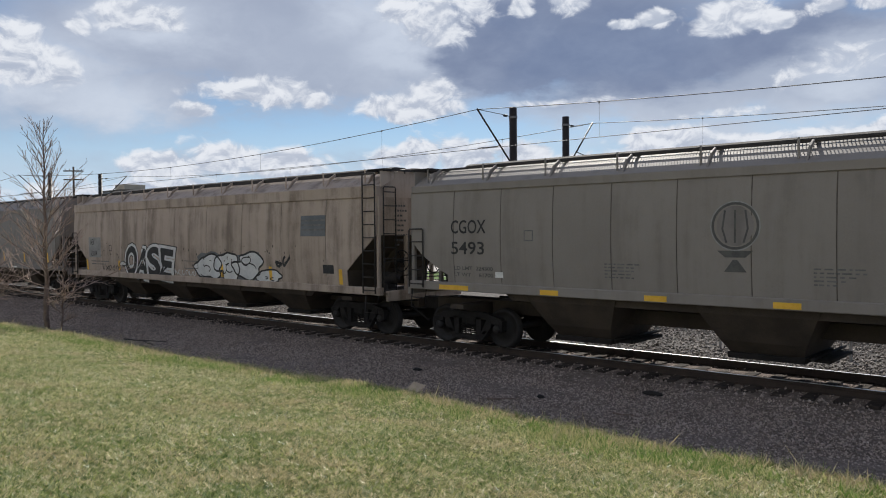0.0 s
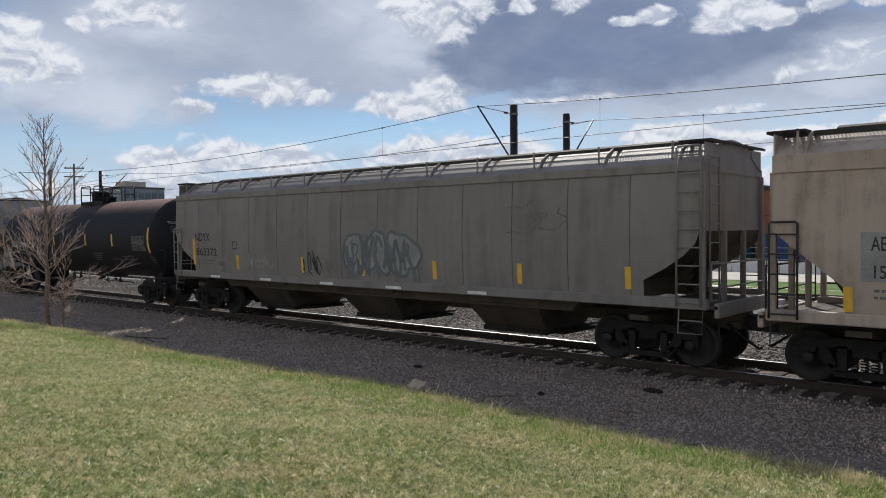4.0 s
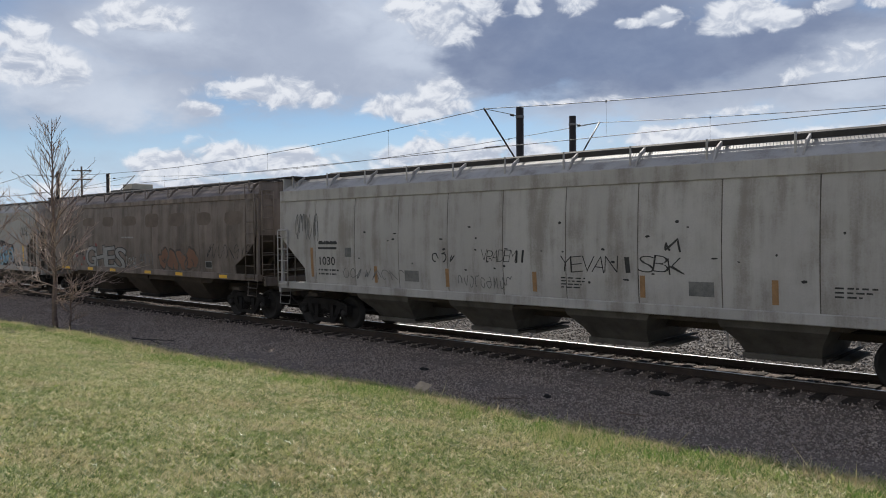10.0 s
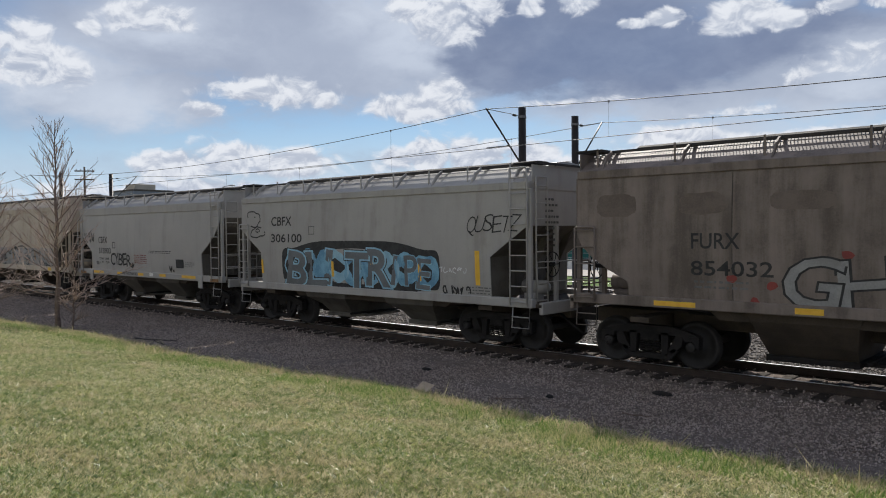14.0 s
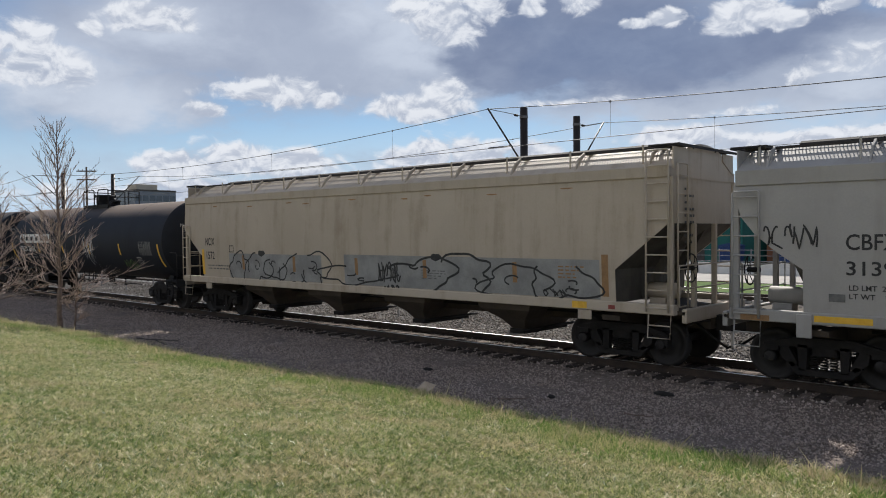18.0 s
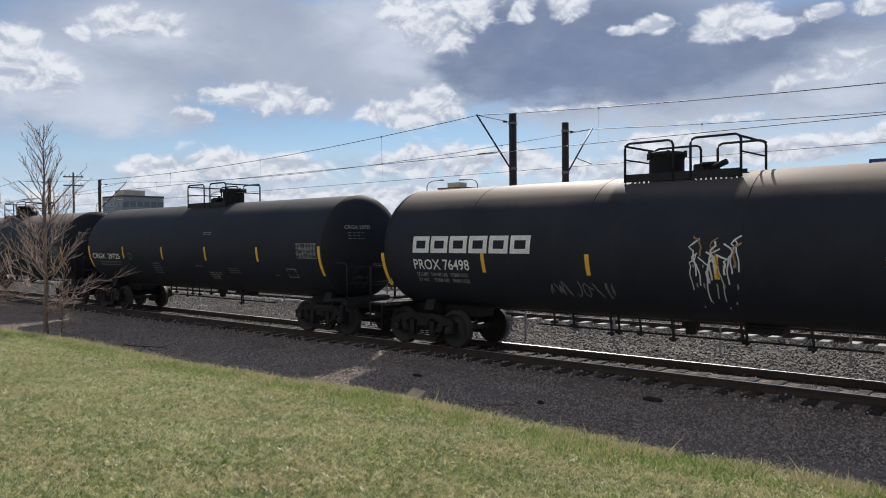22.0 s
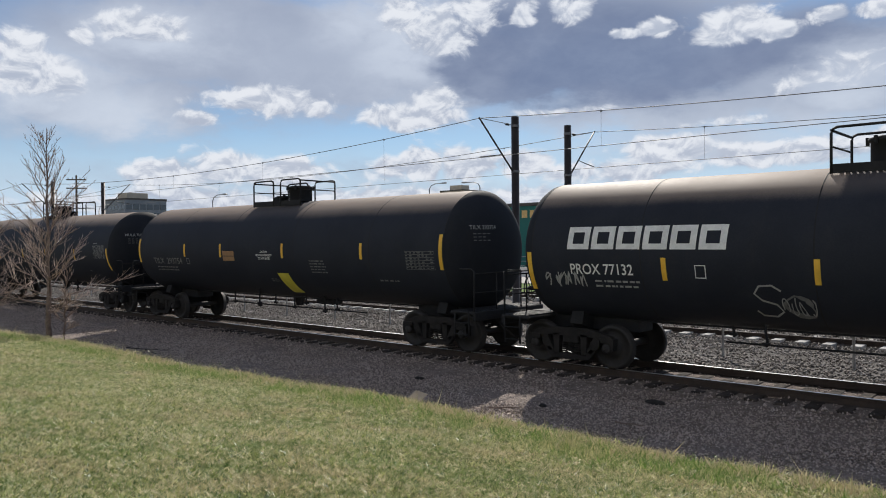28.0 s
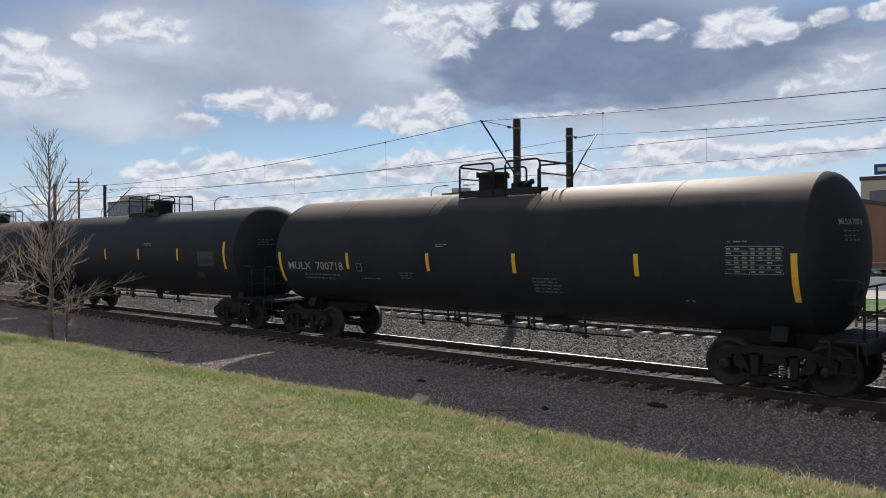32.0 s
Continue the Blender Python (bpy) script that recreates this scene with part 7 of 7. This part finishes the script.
sign = block("office_building", "beige flat-roofed office with a dark blue roof sign", -25.0, 24.0, 107.0, 125.0, 10.3, "beige", parapet=0.5)
part("roof_sign", Shape().box(-23.6, -12.0, 107.5, 107.8, 11.0, 12.3, 0.03), "blue_bin", sign, "dark blue sign board")
for k in range(4):
    part("sign_bar", Shape().box(-23.2 + 2.6 * k, -21.4 + 2.6 * k, 107.46, 107.5, 11.4, 11.9), "white_paint", sign)
for k in range(10):
    part("window", Shape().box(-24.0 + 4.4 * k, -21.2 + 4.4 * k, 106.94, 107.02, 7.2, 9.0, 0.02), "glass", sign)
part("fascia", Shape().box(-25.2, 24.2, 106.7, 107.0, 4.6, 6.2, 0.03), "teal", sign)


def gridded(name, label, x0, x1, y0, y1, high, wall, cols, rows, size, low=3.0, roof="trim"):
    b = block(name, label, x0, x1, y0, y1, high, wall, parapet=0.6)
    me = Shape().box(-size[0] / 2, size[0] / 2, -0.06, 0.06, 0, size[1], 0.03).mesh("window")
    mx = Shape().box(-0.06, 0.06, -size[0] / 2, size[0] / 2, 0, size[1], 0.03).mesh("window")
    for j in range(rows):
        z = low + (high - low - 0.5) * j / rows
        for i in range(cols):
            part("window", me, "glass", b, at=(x0 + (x1 - x0) * (i + 0.5) / cols, y0, z))
        for i in range(cols):
            part("window", mx, "glass", b, at=(x1, y0 + (y1 - y0) * (i + 0.5) / cols, z))
    return b


office = gridded("office_block", "grey office block with dark glazed bands", -279.0, -263.0, 128.0, 143.5, 18.2, "office", 6, 5, (2.1, 1.9))
part("plant_room", Shape().box(-275, -268, 131, 139, 18.8, 21.0, 0.1), "beige", office)
tower = gridded("apartment_tower", "distant pale apartment tower with rows of windows", -302.0, -284.0, 338.0, 352.0, 31.5, "beige", 6, 9, (1.6, 1.5), 4.0)
part("plant_room", Shape().box(-297, -288, 341, 348, 32.1, 35.0, 0.1), "beige", tower)
gridded("low_offices", "distant low grey offices", -152.0, -141.0, 196.0, 210.0, 13.2, "office", 4, 3, (1.8, 1.6))
gridded("low_offices", "distant low grey offices", -136.0, -127.0, 200.0, 212.0, 14.0, "beige", 4, 3, (1.6, 1.5))
for x, y, w, h in ((-330, 118, 16, 9.0), (-215, 112, 12, 7.5), (-240, 150, 18, 8.5)):
    b = block("far_house", "distant low house with a dark gabled roof", x, x + w, y, y + 10, h, "beige", "house", 0.2)
    part("gable", Shape().prism([(-0.6, h + 0.2), (10.6, h + 0.2), (5, h + 3.4)], x - 0.5, x + w + 0.5, "x"), "trim", b)

spire = empty("cupola", "small distant roof cupola with a pointed cap", "cupola", at=(-49.5, 120, -0.2))
part("tower_body", Shape().box(-2.2, 2.2, -2.2, 2.2, 0, 9.6, 0.05), "office", spire)
part("drum", Shape().lathe([(0.55, 9.6), (0.55, 10.7), (0.65, 10.8), (0.6, 10.9), (0.001, 12.6)], "z", 10), "galv", spire)


def street_lamp(x, y, high, side):
    l = empty("street_lamp", "tall grey street lamp with a curved arm", "street lamp", "street lamps", at=(x, y, -0.2))
    part("pole", Shape().tube([(0, 0, 0), (0, 0, high - 0.6)], 0.11, 8, True, 0.07), "galv", l)
    part("arm", Shape().tube([(0, 0, high - 0.62), (side * 0.3, 0, high - 0.2), (side * 1.0, 0, high), (side * 2.2, 0, high + 0.02)], 0.05, 6), "galv", l)
    part("lamp_head", Shape().box(min(side * 2.1, side * 2.8), max(side * 2.1, side * 2.8), -0.16, 0.16, high - 0.06, high + 0.1, 0.05), "galv", l)


street_lamp(-64.5, 70.2, 9.9, 1)
street_lamp(-57.5, 71.5, 9.9, -1)
street_lamp(-76.8, 47.5, 8.2, 1)
street_lamp(-103.0, 46.5, 8.0, 1)


def utility_pole(x, y, high):
    u = empty("utility_pole", "weathered wooden utility pole with crossarms", "utility pole", at=(x, y, -0.2))
    part("pole", Shape().tube([(0, 0, 0), (0, 0, high)], 0.16, 8, True, 0.11), "wood_pole", u)
    for z in (high - 0.5, high - 1.5):
        part("crossarm", Shape().box(-1.1, 1.1, -0.06, 0.06, z - 0.07, z + 0.07, 0.01), "wood_pole", u, turn=(0, 0, 0.9))
    for k in (-0.9, -0.4, 0.4, 0.9):
        part("insulator", Shape().lathe([(0.05, 0.0), (0.05, 0.16), (0.001, 0.2)], "z", 8), "galv", u, at=(k * math.cos(0.9), k * math.sin(0.9), high - 0.43))


utility_pole(-92.0, 38.9, 10.9)


def container(x, y, w, d, h, label):
    c = empty("waste_container", label, "container", "waste containers", at=(x, y, -0.2))
    part("body", Shape().prism([(0, 0.12), (w, 0.12), (w + 0.15, h * 0.7), (w + 0.15, h), (-0.15, h), (-0.15, h * 0.7)], 0, d), "blue_bin", c)
    part("lid", Shape().prism([(-0.2, h + 0.01), (w + 0.2, h + 0.01), (w + 0.2, h + 0.06), (w * 0.5, h + 0.28), (-0.2, h + 0.06)], -0.05, d + 0.05), "blue_bin", c)
    for k in range(4):
        part("rib", Shape().box(w * (k + 0.5) / 4 - 0.05, w * (k + 0.5) / 4 + 0.05, -0.05, 0.0, 0.15, h * 0.95), "blue_bin", c)
    for k in (0.1, w - 0.1):
        part("foot", Shape().box(k - 0.08, k + 0.08, 0.1, d - 0.1, 0, 0.13), "trim", c)


container(-22.4, 66.2, 3.3, 1.8, 2.2, "dark blue steel waste container by the warehouse")
container(-18.2, 65.0, 1.8, 1.4, 1.6, "small blue waste container by the warehouse")
container(-26.6, 64.6, 1.5, 1.2, 1.5, "small blue waste container by the warehouse")


def yard_fence(y, x0, x1, high):
    f = empty("yard_fence", "pale metal yard fence on posts", "fence", at=(0, y, -0.2))
    n = int((x1 - x0) / 2.6)
    me = Shape().box(-0.04, 0.04, -0.04, 0.04, 0, high + 0.1, 0.01).mesh("post")
    for k in range(n + 1):
        part("post", me, "galv", f, at=(x0 + 2.6 * k, 0, 0))
    for z in (0.35, 0.8, high):
        part("rail", Shape().tube([(x0, 0, z), (x1, 0, z)], 0.03, 6), "galv", f)


yard_fence(62.0, -62, 6, 1.25)
M["barrier"] = surface("pale_barrier", (0.55, 0.55, 0.53), (0.66, 0.65, 0.63), 0.8, 0, 1, 20, 0.1)
low = empty("low_wall", "low pale concrete wall along the road", "wall", at=(0, 50.0, -0.2))
for k in range(22):
    part("wall_block", Shape().prism([(-0.25, 0), (0.25, 0), (0.12, 0.45), (0.1, 0.75), (-0.1, 0.75), (-0.12, 0.45)], -58 + 3.0 * k + 0.02, -58 + 3.0 * (k + 1) - 0.02, "x"), "barrier", low)


def parked_car(x, y, colour, label):
    c = empty("parked_car", label, "car", "parked cars", at=(x, y, -0.2))
    part("body", Shape().prism([(-2.2, 0.35), (2.2, 0.35), (2.25, 0.7), (2.0, 0.9), (1.0, 0.98), (0.45, 1.42), (-1.2, 1.45), (-1.9, 0.98), (-2.25, 0.9)], -0.85, 0.85), colour, c)
    part("window", Shape().prism([(0.85, 0.98), (0.38, 1.36), (-1.15, 1.38), (-1.7, 1.0)], -0.86, -0.83), "glass", c)
    for k in (-1.35, 1.35):
        w = part("wheel", Shape().lathe([(0.001, -0.9), (0.2, -0.9), (0.33, -0.88), (0.33, -0.68), (0.001, -0.68)], "y", 16), "trim", c, at=(k, 0, 0.33))
        part("rim", Shape().lathe([(0.001, -0.915), (0.17, -0.91), (0.2, -0.9)], "y", 12), "galv", w)
    for k in (-2.2, 2.12):
        part("headlight", Shape().box(k, k + 0.1, -0.8, -0.5, 0.65, 0.8, 0.02), "white_paint", c)


M["silver_car"] = surface("silver_car_paint", (0.42, 0.43, 0.44), (0.48, 0.49, 0.50), 0.35, 0.3, 1, 20, 0.0)
M["dark_car"] = surface("dark_blue_car_paint", (0.02, 0.03, 0.06), (0.03, 0.04, 0.08), 0.3, 0.2, 1, 20, 0.0)
parked_car(-31.0, 58.5, "silver_car", "silver saloon car parked on the forecourt")
parked_car(-14.5, 57.0, "dark_car", "dark blue saloon car parked on the forecourt")


# ---- trees and small things by the lawn ----
def bare_tree(x, y, z, high, seed, label, lean=0.0, width=1.0):
    """A straight trunk with slender limbs, wide below and steeper above, that fork into fine twigs."""
    r = random.Random(seed)
    t = empty("bare_tree", label, "tree", "saplings", at=(x, y, z))
    k0 = high / 6.5
    top = [(lean * high * 0.02 * k + 0.025 * math.sin(k * 1.7 + seed), 0.025 * math.cos(k * 2.1), high * k / 12) for k in range(13)]
    part("trunk", Shape().tube(top, 0.085 * k0, 9, True, 0.006), "bark", t)
    twigs = Shape()

    def shoot(p, d, l, rad, depth, into):
        """One slender shoot that bends upwards; gives its points."""
        pts = [p]
        n = 6 if depth == 0 else 4 if depth == 1 else 2
        for s in range(n):
            d = (d + Vector((r.uniform(-0.07, 0.07), r.uniform(-0.07, 0.07), r.uniform(-0.03, 0.10)))).normalized()
            pts.append(pts[-1] + d * l / n)
        into.tube(pts, rad, 5 if depth == 0 else 3, False, rad * 0.3)
        return pts

    n = int(52 * k0)
    for i in range(n):
        u = 0.13 + 0.80 * ((i + r.random()) / n) ** 0.92
        k = u * 12
        a, b = Vector(top[int(k)]), Vector(top[min(int(k) + 1, 12)])
        p = a.lerp(b, k - int(k))
        ang = i * 2.4 + r.uniform(-0.6, 0.6)
        reach = width * (0.45 + 2.15 * (1 - u) ** 0.9) * r.uniform(0.65, 1.2) * k0
        up = -0.02 + 1.7 * u + r.uniform(-0.25, 0.25)
        limb = Shape()
        pts = shoot(p, Vector((math.cos(ang), math.sin(ang), up)).normalized(), reach, 0.011 + 0.012 * (1 - u), 0, limb)
        part("limb", limb, "bark", t)
        for s in range(1, 6):
            for q in range(2 if u < 0.55 else 1):
                e, d = pts[s].lerp(pts[s + 1], r.random()), (pts[s + 1] - pts[s]).normalized()
                side = d.cross(Vector((r.uniform(-1, 1), r.uniform(-1, 1), r.uniform(-1, 1)))).normalized()
                w = (d + side * r.uniform(0.3, 0.75) + Vector((0, 0, 0.15))).normalized()
                l = reach * r.uniform(0.25, 0.52) * (1.15 - 0.10 * s)
                sub = shoot(e, w, l, 0.0085, 1, twigs)
                for j in range(1, 4):
                    for c in range(2 if u < 0.45 and j < 3 else 1):
                        w2 = ((sub[j + 1] - sub[j]).normalized() + Vector((r.uniform(-0.55, 0.55), r.uniform(-0.55, 0.55), r.uniform(-0.2, 0.6)))).normalized()
                        shoot(sub[j], w2, l * r.uniform(0.25, 0.5), 0.0062, 2, twigs)
    part("twig_spray", twigs, "twig", t, "fine pale leafless twigs")["kind"] = "stuff"


bare_tree(-25.06, 9.7, -0.35, 6.7, 3, "slender leafless young tree at the lawn's edge")
bare_tree(-24.6, 9.95, -0.35, 2.6, 11, "thin leafless sapling beside the young tree", 0.6, 0.8)
bare_tree(-29.6, 9.2, -0.35, 5.6, 17, "slender leafless young tree at the lawn's edge", 0.0, 1.0)

M["char"] = surface("charred_wood", (0.012, 0.011, 0.011), (0.03, 0.027, 0.025), 0.9, 0, 6, 60, 0.6)
M["card"] = surface("brown_cardboard", (0.46, 0.36, 0.26), (0.58, 0.47, 0.35), 0.9, 0, 8, 60, 0.2)
M["pale_rock"] = surface("pale_rock", (0.42, 0.41, 0.40), (0.56, 0.55, 0.53), 0.9, 0, 4, 40, 0.5)


def lump(name, label, category, x, y, z, size, mat, seed):
    r = random.Random(seed)
    bm = bmesh.new()
    bmesh.ops.create_icosphere(bm, subdivisions=2, radius=1.0)
    for v in bm.verts:
        k = 1 + 0.25 * noise.noise(v.co * 1.3 + Vector((seed, 0, 0))) + 0.06 * r.uniform(-1, 1)
        v.co = Vector((v.co.x * size[0] * k, v.co.y * size[1] * k, v.co.z * size[2] * k))
    me = bpy.data.meshes.new(name)
    bm.to_mesh(me)
    bm.free()
    me.materials.append(M[mat])
    ob = new(name, me)
    ob.location = (x, y, z)
    return tagged(ob, label, category)


lump("charred_wood", "charred lump of wood on the ballast", "wood", -6.44, 13.09, -0.27, (0.20, 0.07, 0.05), "char", 2)
lump("charred_wood", "small charred lump of wood on the ballast", "wood", -11.55, 12.2, -0.28, (0.13, 0.06, 0.035), "char", 5)
lump("rock", "pale rounded rock at the lawn's edge", "rock", -1.62, 9.5, -0.16, (0.24, 0.18, 0.14), "pale_rock", 7)
lump("rock", "dark stone on the ballast", "rock", -7.9, 11.6, -0.28, (0.08, 0.06, 0.04), "char", 9)


def stick(x, y, z, length, turn, mat, label):
    pts = [(length * (k / 5 - 0.5), 0.03 * math.sin(k * 1.9), 0.012 * math.cos(k * 2.3)) for k in range(6)]
    ob = part("stick", Shape().tube(pts, 0.016, 6, True, 0.007), mat, None, at=(x, y, z), turn=(0, 0, turn))
    tagged(ob, label, "stick")


stick(-20.6, 10.6, -0.26, 1.5, 0.35, "char", "dark fallen stick on the ballast")
stick(-19.9, 10.35, -0.25, 1.0, -0.2, "char", "dark fallen stick on the ballast")
stick(-8.3, 11.0, -0.27, 0.6, 0.8, "bark", "dry brown stick on the ballast")
stick(-6.0, 11.3, -0.27, 0.5, 0.2, "bark", "dry brown stick on the ballast")
s = Shape().add([(-0.20, -0.1, 0.0), (0.16, -0.12, 0.02), (0.20, 0.1, 0.14), (-0.14, 0.12, 0.17), (0.02, 0.0, 0.20)], [(0, 1, 4), (1, 2, 4), (2, 3, 4), (3, 0, 4), (3, 2, 1, 0)])
scrap = part("cardboard_scrap", s, "card", None, at=(-9.80, 10.27, -0.24))
tagged(scrap, "crumpled scrap of brown cardboard in the grass edge", "litter")

# ---- motion ----
TRAVEL = [(0, -110.584), (1, -103.659), (2, -96.728), (3, -89.772), (4, -82.831), (5, -75.964), (6, -69.099), (7, -62.171), (8, -55.222), (9, -48.266), (10, -41.317), (11, -34.394), (12, -27.502), (13, -20.677), (14, -13.849), (15, -6.921), (16, 0.0), (17, 6.823), (18, 13.593), (19, 20.31), (20, 27.016), (21, 33.8), (22, 40.53), (23, 47.07), (24, 53.522), (25, 59.939), (26, 66.338), (27, 72.755), (28, 79.171), (29, 85.571), (30, 91.968), (31, 98.368), (32, 104.769)]


def travelled(t):
    i = min(int(t), 31)
    u = t - i
    p = [TRAVEL[max(0, min(32, i + k))][1] for k in (-1, 0, 1, 2)]
    if i == 0:
        p[0] = 2 * p[1] - p[2]
    if i == 31:
        p[3] = 2 * p[2] - p[1]
    a, b, c, d = p
    return b + 0.5 * u * (c - a + u * (2 * a - 5 * b + 4 * c - d + u * (3 * (b - c) + d - a)))


def motions():
    for car, x in TRAIN:
        walk(car, [(t, pose(x + s, TRACK_Y, 0)) for t, s in TRAVEL])
    # wheels roll on the rail: one turn in 2.87 m
    steps = [k / 15 for k in range(481)]
    turns = [math.degrees((travelled(t) - travelled(0)) / 0.4575) for t in steps]
    for wheel, x in WHEELS:
        walk(wheel, [(t, pose(x, 0, 0.4575, 0, a, 0)) for t, a in zip(steps, turns)])


motions()
